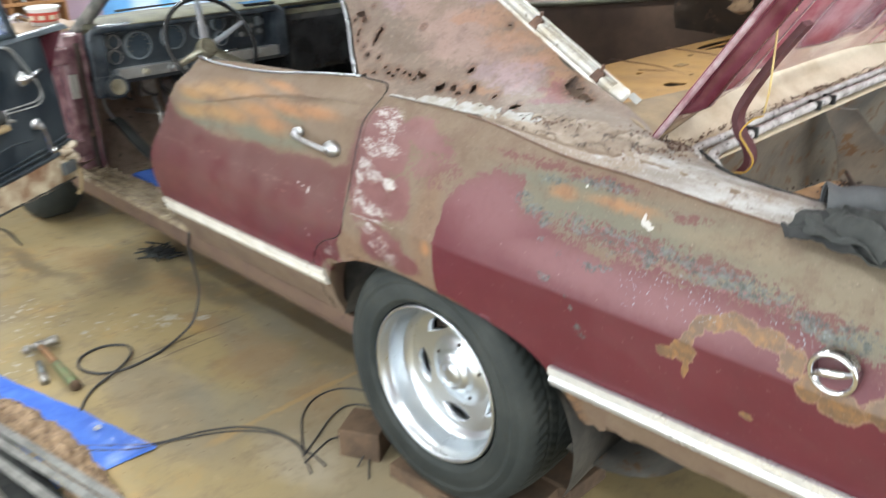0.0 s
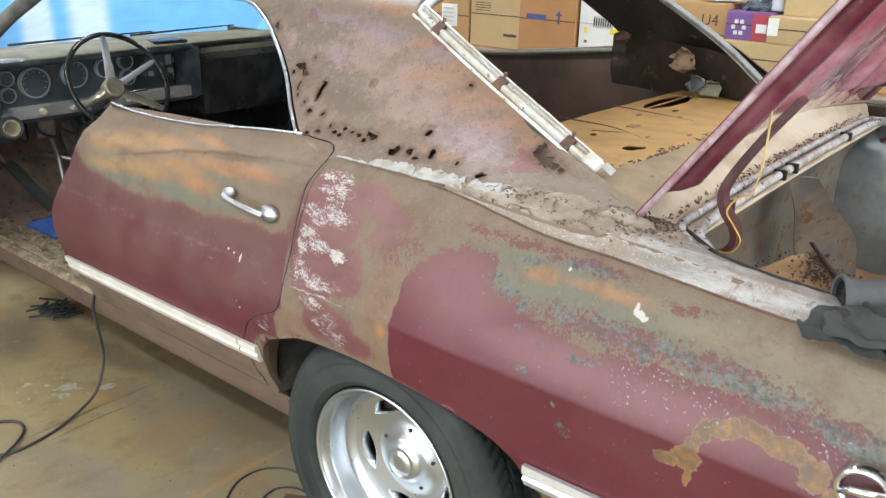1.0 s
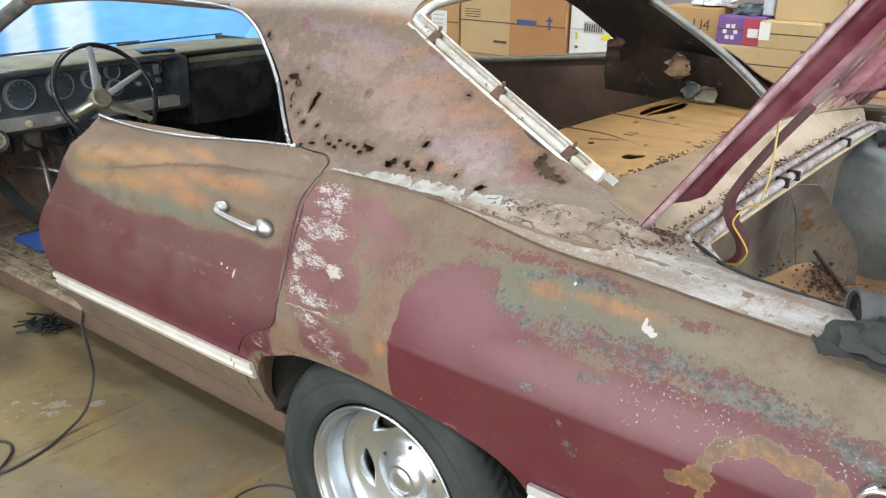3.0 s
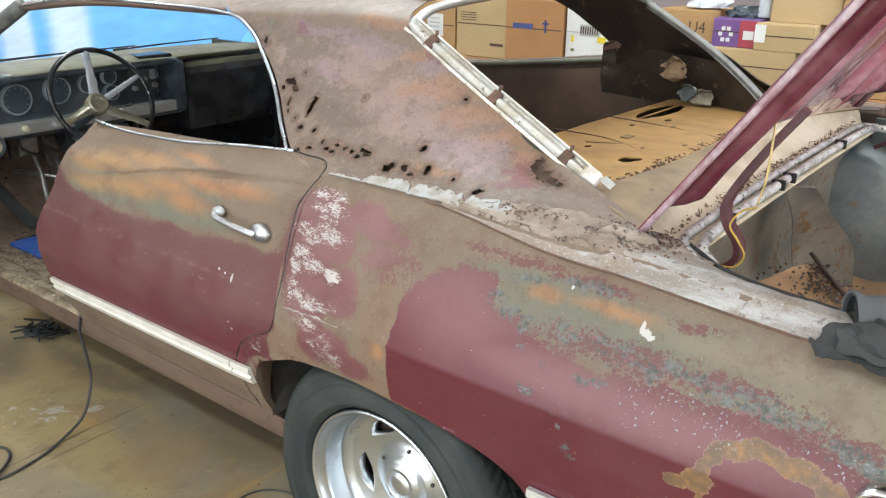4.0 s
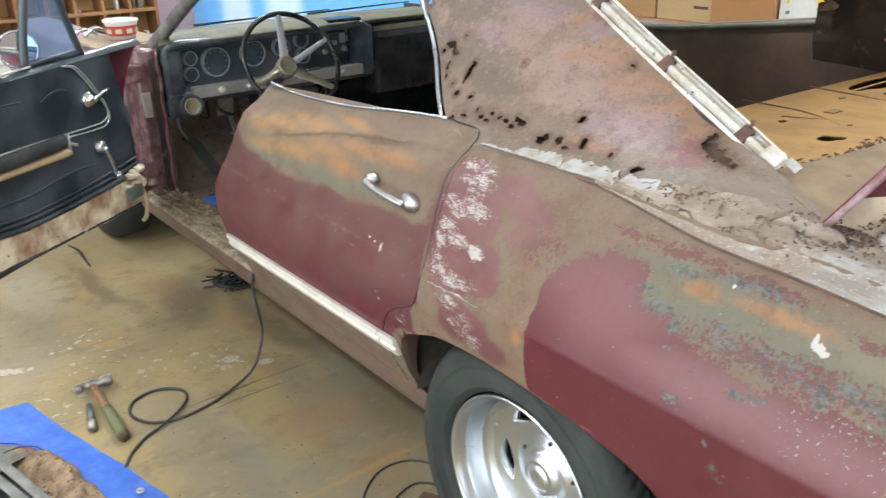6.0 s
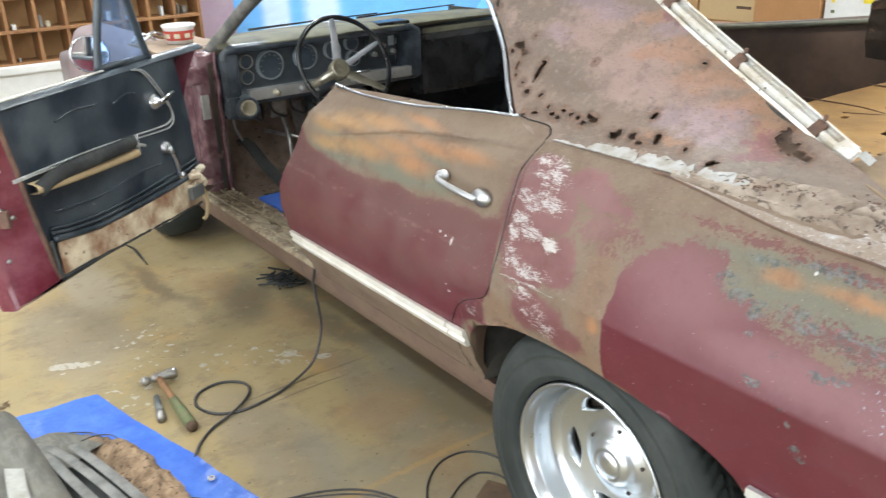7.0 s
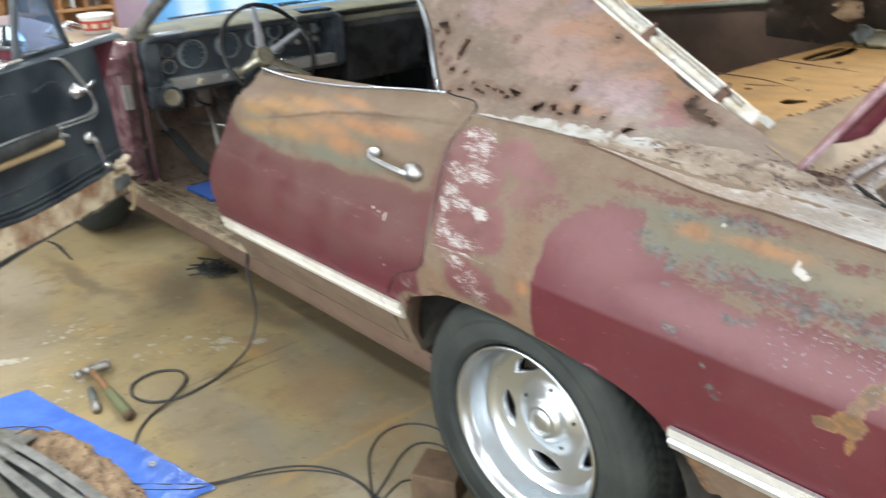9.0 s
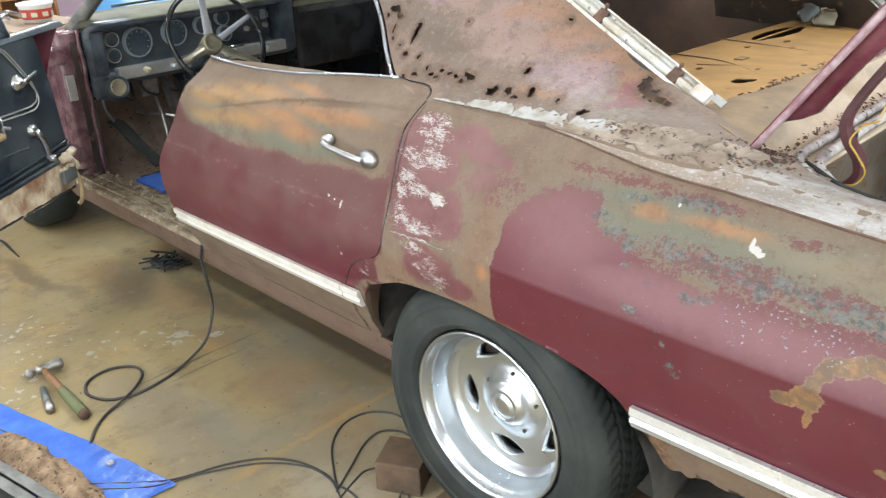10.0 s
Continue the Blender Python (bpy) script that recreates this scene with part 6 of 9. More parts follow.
for k in range(420):
    a_ = rnd.random()
    c = Vector((0.615 + 0.09 * a_ + rnd.gauss(0, 0.022), 0.72 - 0.14 * a_ + rnd.gauss(0, 0.03), 0.838 + rnd.uniform(-0.004, 0.004))) if k < 260 else Vector((rnd.uniform(0.54, 0.78), rnd.uniform(0.3, 0.7), 0.832 + rnd.uniform(-0.006, 0.004)))
    bmesh.ops.create_cube(gunk, size=rnd.uniform(0.0012, 0.0055), matrix=Matrix.Translation(c) @ Euler((rnd.uniform(-0.8, 0.8), rnd.uniform(-0.8, 0.8), rnd.uniform(0, 6))).to_matrix().to_4x4() @ Matrix.Diagonal((1, rnd.uniform(0.5, 2.2), 0.5, 1)))
part("boot_dirt", gunk, M_dark, car, "black dirt and rust scale on the flange", smooth=False)["kind"] = "stuff"
part("boot_rib", tube(bmesh.new(), spline([(0.60, 0.80, 0.845), (0.66, 0.70, 0.842), (0.74, 0.58, 0.836), (0.80, 0.50, 0.825)], 6), 0.006, 8, ry=0.004), M_dark, car, "rusted rib along the flange")
hump = lathe(bmesh.new(), [(0.30, 0.0), (0.30, 0.22), (0.26, 0.30), (0.18, 0.33), (0.0, 0.335)], 36, Matrix.Translation((0.38, 0.14, 0.56)) @ Matrix.Rotation(radians(-90), 4, "X"))
part("wheel_house", hump, M_wheelhouse, car, "stained grey wheel house inside the boot")
wh2 = lathe(bmesh.new(), [(0.40, 0.0), (0.40, 0.20), (0.36, 0.27), (0.0, 0.29)], 40, Matrix.Translation((0.42, 1.86, 0.52)) @ Matrix.Rotation(radians(90), 4, "X"))
part("wheel_house", wh2, M_bluegrey, car, "blue-grey far wheel house inside the boot")
part("boot_side", box(bmesh.new(), (0.5, 1.78, 0.5), (1.5, 1.80, 0.99)), M_bluegrey, car, smooth=False)
part("boot_side", box(bmesh.new(), (0.46, 0.12, 0.5), (1.5, 0.135, 0.95)), M_bootfloor, car, smooth=False)
part("rear_panel", box(bmesh.new(), (1.5, 0.05, 0.45), (1.56, 1.9, 0.95), 0.02), M_plain_maroon, car, smooth=False)
GUTTER_W = [(0.06, 0.004), (0.16, 0.008), (0.26, 0.015), (0.34, 0.05), (0.44, 0.15), (0.5, 0.148), (0.545, 0.122), (0.58, 0.090), (0.62, 0.068), (0.67, 0.056), (0.8, 0.050), (1.5, 0.050)]


def gutter_edge(x):
    return side_y(x, shoulder_z(x)) + interp(GUTTER_W, x)


GX = (0.06, 0.12, 0.19, 0.26, 0.34, 0.40, 0.45, 0.5, 0.545, 0.58, 0.62, 0.7, 0.85, 1.0, 1.2, 1.5)
gt = [[(x, side_y(x, shoulder_z(x) - dz * smoothstep(0.02, 0.42, x)) - 0.0025 * (dz < 0.02), shoulder_z(x) - dz * smoothstep(0.02, 0.42, x)) for x in GX] for dz in (0.024, 0.019, 0.010)]
gt += [[(x, side_y(x, shoulder_z(x)) + f * interp(GUTTER_W, x), shoulder_z(x) + dz - 0.012 * smoothstep(0.47, 0.38, x)) for x in GX] for f, dz in ((0.02, 0.001), (0.12, 0.005), (0.45, 0.006), (0.8, 0.003), (1.0, -0.004))]
gt += [[(x, gutter_edge(x) + dy, shoulder_z(x) + dz) for x in GX] for dy, dz in ((0.006, -0.018), (0.010, -0.06))]
gm = loft(gt, 150, 4)
for v in gm.verts:
    v.co.z += 0.0016 * noise.noise(v.co * 45) + 0.0012 * noise.noise(v.co * 110)
part("boot_gutter", gm, M_gutter, car, "pale corroded boot gutter")
# rusted seam between the gutter and the wing
SEAM = [0.06 + 1.4 * k / 60 for k in range(61)]
part("rust_seam", tube(bmesh.new(), [(x, side_y(x, shoulder_z(x) - 0.023 * smoothstep(0.02, 0.42, x)) - 0.0012 + 0.0015 * noise.noise(Vector((x * 31, 0, 0))), shoulder_z(x) - 0.0235 * smoothstep(0.02, 0.42, x) + 0.0012 * noise.noise(Vector((x * 47, 3, 0)))) for x in SEAM], 0.0022, 6), M_rustclip, car, "rust-brown seam along the gutter")
ft = [[(0.452, 0.2, 1.019), (0.402, 0.6, 1.047), (0.387, MID, 1.053), (0.402, 1.34, 1.047), (0.452, 1.74, 1.019)], [(0.462, 0.21, 1.006), (0.425, 0.6, 1.022), (0.415, MID, 1.025), (0.425, 1.34, 1.022), (0.462, 1.73, 1.006)],
      [(0.474, 0.24, 0.992), (0.460, 0.6, 0.997), (0.455, MID, 0.997), (0.460, 1.34, 0.997), (0.474, 1.70, 0.992)], [(0.49, 0.25, 0.978), (0.482, 0.6, 0.978), (0.48, MID, 0.978), (0.482, 1.34, 0.978), (0.49, 1.69, 0.978)], [(0.52, 0.26, 0.972), (0.515, 0.6, 0.972), (0.513, MID, 0.972), (0.515, 1.34, 0.972), (0.52, 1.68, 0.972)], [(0.522, 0.26, 0.967), (0.518, 0.6, 0.967), (0.516, MID, 0.967), (0.518, 1.34, 0.967), (0.522, 1.68, 0.967)]]
part("boot_gutter", loft(ft, 70, 4, flip=True), M_cream_flange, car, "dusty cream front boot gutter")
part("gutter_seal", tube(bmesh.new(), spline([(x, gutter_edge(x) + 0.005, shoulder_z(x) - 0.003) for x in (0.535, 0.56, 0.59, 0.62, 0.66, 0.72, 0.80, 0.9, 1.0, 1.2, 1.45)], 6), 0.0046, 8), M_blackrag, car, "perished black seal along the gutter")
# old weatherstrip: two ribs along the front lip, bent round the corner
for dx, dz, r in ((0.0, 0.0, 0.0090), (0.029, -0.004, 0.0100)):
    corner = [(0.66, 0.118, 0.985), (0.62, 0.128, 0.989), (0.58, 0.156, 1.002), (0.545, 0.192, 1.006), (0.515, 0.240, 1.003), (0.494, 0.31, 0.996)] if dx == 0 else [(0.66, 0.142, 0.975), (0.63, 0.152, 0.979), (0.60, 0.178, 0.994), (0.57, 0.212, 0.998), (0.544, 0.256, 0.996), (0.526, 0.32, 0.992)]
    path = corner + [(0.484 + dx, 0.42, 0.990 + dz), (0.480 + dx, 0.6, 0.993 + dz), (0.478 + dx, MID, 0.994 + dz), (0.480 + dx, 1.34, 0.993 + dz), (0.486 + dx, 1.62, 0.988 + dz), (0.52 + dx, 1.70, 0.98 + dz)]
    b = tube(bmesh.new(), spline(path, 14), r, 10)
    for v in b.verts:
        v.co += Vector((0.0016, 0, 0.0022)) * noise.noise(v.co * 40) + Vector((0.0008, 0, 0.0012)) * noise.noise(v.co * 110)
    part("weatherstrip", b, M_weather, car, "cracked grey boot weatherstrip")
for yy in (0.47, 0.78, 0.86, 1.31):
    part("clip", box(bmesh.new(), (0.495, yy, 0.980), (0.525, yy + 0.010, 1.003), 0.002), M_blackrag, car, smooth=False)
lit = bmesh.new()
for k in range(1300):
    if k < 760:
        c = Vector((0.40 + rnd.gauss(0.055, 0.040), rnd.gauss(0.165, 0.026), 1.018 + rnd.uniform(-0.002, 0.008)))
    elif k < 900:
        u_ = rnd.random()
        c = Vector((0.22 + 0.22 * u_ + rnd.gauss(0, 0.01), 0.105 + 0.085 * u_ + rnd.gauss(0, 0.012), 1.043 - 0.012 * u_ + rnd.uniform(-0.003, 0.004)))
    else:
        q = rnd.random()
        c = Vector((0.462 + rnd.gauss(0, 0.010), 0.26 + 1.38 * q, 0.996 + rnd.uniform(0, 0.008)))
    m = Matrix.Translation(c) @ Euler((rnd.uniform(-0.6, 0.6), rnd.uniform(-0.6, 0.6), rnd.uniform(0, 6))).to_matrix().to_4x4() @ Matrix.Diagonal((rnd.uniform(0.0015, 0.006) * (2.0 if k % 9 == 0 else 1.0), rnd.uniform(0.0012, 0.0035), 0.0018, 1))
    bmesh.ops.create_cube(lit, size=1.0, matrix=m)
part("leaf_litter", lit, M_rustclip, car, "dry leaf litter and rust scale in the gutter", smooth=False)["kind"] = "stuff"

# boot lid, open
LA = math.atan2(1.414 - 1.025, 0.73 - 0.453)
LID = Matrix.Translation((0.455, 0, 1.026)) @ Matrix.Rotation(-LA, 4, "Y")


def lid_row(u, prof):
    return [LID @ Vector((u, y, h)) for y, h in prof]


def crown(y):
    return 0.058 * (1 - abs((y - MID) / 0.792) ** 2.4)


OUTER = [(y, crown(y)) for y in (0.178, 0.28, 0.4, 0.65, MID, 1.29, 1.54, 1.66, 1.762)]
boot_lid = part("boot_lid", loft([lid_row(u, OUTER) for u in (0.0, 0.3, 0.7, 1.1)], 40, 6, 0.004), M_lid, car, "open maroon boot lid seen from below")
half = [(0.180, -0.002), (0.181, -0.010), (0.194, -0.012), (0.200, -0.026), (0.212, -0.038), (0.235, -0.041), (0.250, -0.034), (0.262, -0.022), (0.285, -0.011), (0.312, -0.015), (0.332, -0.032), (0.372, -0.039), (0.402, -0.030), (0.418, -0.010),
        (0.50, -0.004), (0.548, -0.026), (0.595, -0.032), (0.635, -0.010), (0.75, -0.004), (0.85, -0.032), (MID, -0.035)]
FULL = half + [(2 * MID - y, h) for y, h in half[-2::-1]]
lr = []
for u, k in ((0.0, 0.06), (0.06, 0.18), (0.085, 0.7), (0.11, 1.0), (0.18, 0.95), (0.30, 1.0), (0.55, 1.1), (0.85, 1.0), (1.02, 1.0), (1.07, 0.5), (1.1, 0.2)):
    lr.append(lid_row(u, [(y, h * k + crown(y) - 0.001) for y, h in FULL]))
bm = bmesh.new()
cols = []
for r in lr:
    cols.append([bm.verts.new(p) for p in spline(r, 4)])
for a_, b_ in zip(cols, cols[1:]):
    for k in range(len(a_) - 1):
        f = bm.faces.new((a_[k], a_[k + 1], b_[k + 1], b_[k]))
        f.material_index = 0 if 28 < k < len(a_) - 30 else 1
bmesh.ops.subdivide_edges(bm, edges=bm.edges[:], cuts=1, use_grid_fill=True, smooth=0.4)
for v in bm.verts:
    v.co += Vector((math.sin(LA), 0, -math.cos(LA))) * (0.0018 * noise.noise(v.co * 9))
part("lid_frame", bm, [M_lidin, M_lidrim], boot_lid, "glossy maroon stamped lid frame, scuffed, its reflections painted in as pale pink")


part("lid_hem", tube(bmesh.new(), [LID @ Vector((0.0 + 1.1 * k / 30, 0.179, crown(0.179) - 0.004)) for k in range(31)], 0.0040, 8, ry=0.006), M_hem, boot_lid, "dusty pale folded hem of the lid")


def strap(path, wide, thick, material, parent, name, label):
    """A flat bar along the path, wide across the car."""
    pts = spline(path, 8)
    bm = bmesh.new()
    rows = []
    for i, p in enumerate(pts):
        d = (pts[min(i + 1, len(pts) - 1)] - pts[max(i - 1, 0)]).normalized()
        s = Vector((0, 1, 0))
        n = d.cross(s).normalized()
        rows.append([bm.verts.new(p + s * a * wide / 2 + n * b * thick / 2) for a, b in ((-1, -1), (1, -1), (1, 1), (-1, 1))])
    for a, b in zip(rows, rows[1:]):
        for k in range(4):
            bm.faces.new((a[k], a[(k + 1) % 4], b[(k + 1) % 4], b[k]))
    bm.faces.new(rows[0][::-1])
    bm.faces.new(rows[-1])
    return part(name, bm, material, parent, label, smooth=False)


HINGE = [(0.665, 0.31, 1.245), (0.615, 0.312, 1.175), (0.572, 0.315, 1.105), (0.555, 0.318, 1.062), (0.563, 0.320, 1.030), (0.582, 0.322, 1.003), (0.586, 0.322, 0.975), (0.566, 0.322, 0.950), (0.540, 0.320, 0.935)]
for mir in (0, 1):
    strap([(x, 2 * MID - y if mir else y, z) for x, y, z in HINGE], 0.030, 0.012, M_hinge, car, "lid_hinge", "dark maroon gooseneck boot hinge")
b = tube(bmesh.new(), spline([(0.672, 0.262, 1.300), (0.660, 0.268, 1.280), (0.655, 0.28, 1.268)], 6), 0.0018, 6)
tube(b, spline([(0.628, 0.275, 1.262), (0.630, 0.272, 1.20), (0.626, 0.28, 1.13), (0.612, 0.30, 1.08)], 8), 0.0019, 6)
part("wire", b, M_cream_wire, car, "loose cream wire hanging from the lid")
b = tube(bmesh.new(), spline([(0.612, 0.30, 1.075), (0.585, 0.31, 1.06), (0.572, 0.298, 1.035), (0.588, 0.300, 1.01), (0.602, 0.302, 0.985), (0.59, 0.300, 0.962), (0.562, 0.296, 0.958), (0.54, 0.30, 0.955)], 8), 0.0018, 6)
part("wire", b, M_yellow, car, "yellow wire wound round the hinge")

# glove and rag over the gutter
rg = bmesh.new()
path = spline([(0.818, 0.096, 1.010), (0.85, 0.116, 1.008), (0.90, 0.142, 1.002), (0.97, 0.17, 0.99), (1.08, 0.20, 0.97)], 10)
tube(rg, path, [0.035 + 0.002 * math.sin(0.9 * i) for i in range(len(path))], 28, cap=False, ry=0.031)
solid(rg, 0.004)
for v in rg.verts:
    v.co += Vector((0.002, 0.005, 0.006)) * noise.noise(v.co * 28) + Vector((0, 0, 0.002)) * noise.noise(v.co * 80)
glove = thing("work_glove", 0.95, 0.11, 0.98, "dark grey rolled work glove lying over the boot gutter", "glove")
part("cuff", rg, M_greyrag, glove)
# Black plug paints the shade inside the open cuff.
part("lining", tube(bmesh.new(), path[2:18], 0.0300, 24, ry=0.0265), M_gloss, glove, "black plug painting in the dark inside of the cuff")
for k, (o, zz, mtl) in enumerate(((0.0, 0.0, M_blackrag), (0.035, 0.010, M_darkcloth))):
    fold = loft([[(0.80 + o, 0.012, 0.962 + zz), (0.88, 0.004, 0.966 + zz), (1.0, -0.004, 0.958 + zz), (1.15, -0.012, 0.945 + zz)], [(0.795 + o, 0.036, 0.984 + zz), (0.88, 0.030, 0.990 + zz), (1.0, 0.024, 0.984 + zz), (1.15, 0.016, 0.970 + zz)],
                 [(0.79 + o, 0.060, 0.990 + zz), (0.88, 0.060, 0.998 + zz), (1.0, 0.055, 0.992 + zz), (1.15, 0.045, 0.978 + zz)], [(0.80 + o, 0.085, 0.986 + zz), (0.88, 0.095, 0.992 + zz), (1.0, 0.09, 0.986 + zz), (1.15, 0.08, 0.972 + zz)]], 150, 24)
    for v in fold.verts:
        w_ = v.co.y * 85 + 26 * v.co.x + 2.4 * noise.noise(Vector((v.co.x * 14, v.co.y * 16, 5 * k)))
        v.co.z += 0.016 * abs(math.sin(w_)) ** 0.7 + 0.007 * noise.noise(v.co * 38) + 0.003 * noise.noise(v.co * 90)
        v.co.x += (1 - smoothstep(0.80, 0.90, v.co.x)) * (0.028 * noise.noise(Vector((v.co.y * 45, 4 * k, 3))) + 0.012 * math.sin(w_))
        v.co.y += 0.008 * noise.noise(v.co * 24 + Vector((k, 0, 0)))
    solid(fold, 0.003)
    tagged(centred(part("rag", fold, mtl)), "crumpled black rag lying on the rear wing" if k == 0 else "crumpled dark grey cloth lying on the black rag", "rag")

# dashboard
dash = part("dashboard", loft([[(-2.30, y, 0.74) for y in (0.21, 0.6, MID, 1.4, 1.73)], [(-2.26, y, 0.76) for y in (0.21, 0.6, MID, 1.4, 1.73)], [(-2.25, y, 0.80) for y in (0.21, 0.6, MID, 1.4, 1.73)], [(-2.34, y, 0.81) for y in (0.21, 0.6, MID, 1.4, 1.73)],
                       [(-2.36, y, 0.90) for y in (0.21, 0.6, MID, 1.4, 1.73)], [(-2.35, y, 0.97) for y in (0.21, 0.6, MID, 1.4, 1.73)], [(-2.27, y, 0.975) for y in (0.21, 0.6, MID, 1.4, 1.73)]], 30, 4), M_dashface, car, "dusty black dashboard with round gauges")
pad = loft([[(-2.27, 0.20, 0.97), (-2.245, 0.5, 0.98), (-2.24, MID, 0.985), (-2.26, 1.3, 0.985), (-2.27, 1.74, 0.98)], [(-2.25, 0.20, 0.995), (-2.225, 0.5, 1.0), (-2.22, MID, 1.005), (-2.24, 1.3, 1.005), (-2.25, 1.74, 1.0)], [(-2.32, 0.22, 1.012), (-2.32, 0.6, 1.02), (-2.32, MID, 1.022), (-2.32, 1.3, 1.02), (-2.32, 1.72, 1.012)], [(-2.56, 0.28, 1.0), (-2.62, 0.6, 1.0), (-2.64, MID, 1.0), (-2.62, 1.3, 1.0), (-2.56, 1.66, 1.0)]], 30, 5)
part("dash_pad", pad, M_dashtop, dash, "sun-faded dusty dash pad")
part("cluster_cheek", box(bmesh.new(), (-2.36, 0.208, 0.70), (-2.245, 0.285, 0.975), 0.018), M_navy, dash, smooth=False)
part("cluster_cheek", box(bmesh.new(), (-2.36, 1.11, 0.76), (-2.22, 1.175, 0.99), 0.02), M_navy, dash, smooth=False)
part("hood", tube(bmesh.new(), spline([(-2.262, 0.225, 0.94), (-2.262, 0.232, 0.972), (-2.252, 0.27, 0.984), (-2.244, 0.45, 0.986), (-2.240, 0.75, 0.989), (-2.238, 1.05, 0.992), (-2.238, 1.13, 0.985), (-2.238, 1.152, 0.95), (-2.24, 1.155, 0.86), (-2.24, 1.148, 0.80)], 6), 0.019, 12), M_navy, dash, "navy-black padded hood round the gauges")
part("speaker_box", box(bmesh.new(), (-2.33, 0.95, 1.0), (-2.228, 1.12, 1.022), 0.010), M_gloss, dash, "black box on the dash over the radio", smooth=False)
part("radio_window", box(bmesh.new(), (-2.32, 1.052, 0.905), (-2.3155, 1.082, 0.948), 0.002), M_bezel, dash, "pale blue radio window", smooth=False)
fr = bmesh.new()
tube(fr, spline([(-2.335, 0.31, 0.815), (-2.335, 0.31, 0.93), (-2.333, 0.33, 0.955), (-2.328, 0.7, 0.968), (-2.328, 1.08, 0.972), (-2.33, 1.10, 0.95), (-2.335, 1.10, 0.82)], 5), 0.0035, 6)
part("cluster_frame", fr, M_chrome, dash)


def gauge(y, z, r, face=M_gauge):
    m = Matrix.Translation((-2.335, y, z)) @ Matrix.Rotation(radians(90), 4, "Y")
    g_ = part("gauge", lathe(bmesh.new(), [(r, -0.02), (r, 0.004), (r * 0.94, 0.007), (r * 0.88, 0.004)], 32, m), M_chrome, dash, "round gauge with a dull bezel")
    g_.data.materials[0] = M_white if r < 0.033 else M_bezel
    part("gauge_face", lathe(bmesh.new(), [(r * 0.9, -0.002), (r * 0.5, -0.004), (0, -0.004)], 32, m), face, g_)
    n = bmesh.new()
    for k in range(9):
        a = radians(210 - 30 * k)
        tube(n, [m @ Vector((-r * 0.78 * math.sin(a), r * 0.78 * math.cos(a), 0.0)), m @ Vector((-r * 0.66 * math.sin(a), r * 0.66 * math.cos(a), 0.0))], r * 0.022, 4)
    part("gauge_marks", n, M_cream, g_, smooth=False)


for y, z, r in ((0.352, 0.915, 0.030), (0.350, 0.850, 0.030), (0.462, 0.888, 0.062), (0.632, 0.904, 0.056), (0.768, 0.915, 0.040), (0.868, 0.935, 0.034), (0.872, 0.866, 0.034)):
    gauge(y, z, r)
part("radio", box(bmesh.new(), (-2.36, 0.95, 0.86), (-2.318, 1.09, 0.955), 0.004), M_bluegrey, dash, "dark radio panel", smooth=False)
for y, z in ((0.97, 0.875), (1.07, 0.88), (1.02, 0.91)):
    part("knob", lathe(bmesh.new(), [(0.012, 0), (0.011, 0.016), (0.006, 0.02), (0, 0.02)], 16, Matrix.Translation((-2.318, y, z)) @ Matrix.Rotation(radians(90), 4, "Y")), M_silver, dash)
part("lower_trim", box(bmesh.new(), (-2.27, 0.31, 0.770), (-2.226, 1.14, 0.815), 0.004), M_silver, dash, "brushed lower dash strip", smooth=False)
for y in (0.425, 0.545, 0.80, 1.0):
    part("knob", lathe(bmesh.new(), [(0.015, 0), (0.014, 0.018), (0.009, 0.024), (0, 0.024)], 18, Matrix.Translation((-2.226, y, 0.792)) @ Matrix.Rotation(radians(90), 4, "Y")), M_cream if y < 0.5 else M_silver, dash, "dash knob")
vm = Matrix.Translation((-2.235, 0.292, 0.742)) @ Matrix.Rotation(radians(75), 4, "Y")
vent = part("air_vent", lathe(bmesh.new(), [(0.046, -0.06), (0.047, 0.02), (0.040, 0.026), (0.035, 0.018)], 32, vm), M_black, dash, "round black fresh-air vent")
part("vent_ring", lathe(bmesh.new(), [(0.034, 0.018), (0.030, 0.022), (0.024, 0.012), (0.021, -0.02), (0.0, -0.03)], 32, vm), M_cream, vent, "cream vent ball")
part("glovebox", box(bmesh.new(), (-2.36, 1.18, 0.66), (-2.235, 1.72, 0.95), 0.03), M_gloss, dash, "black glovebox front", smooth=False)
part("dash_band", box(bmesh.new(), (-2.30, 1.2, 0.945), (-2.255, 1.72, 0.972), 0.006), M_dashtop, dash, smooth=False)

# steering wheel
AX = Vector((math.sin(radians(62)), 0, math.cos(radians(62))))
HUB = Vector((-2.075, 0.652, 0.878))
SW = Matrix.Translation(HUB + AX * 0.055) @ Matrix.Rotation(radians(62), 4, "Y")
ring = bmesh.new()
tube(ring, [SW @ Vector((0.202 * math.cos(a), 0.202 * math.sin(a), 0)) for a in (2 * math.pi * k / 64 for k in range(65))], 0.0105, 10, cap=False)
steering = part("steering_wheel", ring, M_gloss, car, "black three-spoke steering wheel with chrome spokes")
HM = Matrix.Translation(HUB) @ Matrix.Rotation(radians(62), 4, "Y")
part("horn_cap", lathe(bmesh.new(), [(0.042, -0.03), (0.044, 0.0), (0.041, 0.012), (0.033, 0.020), (0.031, 0.017), (0.018, 0.022), (0, 0.023)], 32, HM), M_horn, steering, "tarnished horn cap")
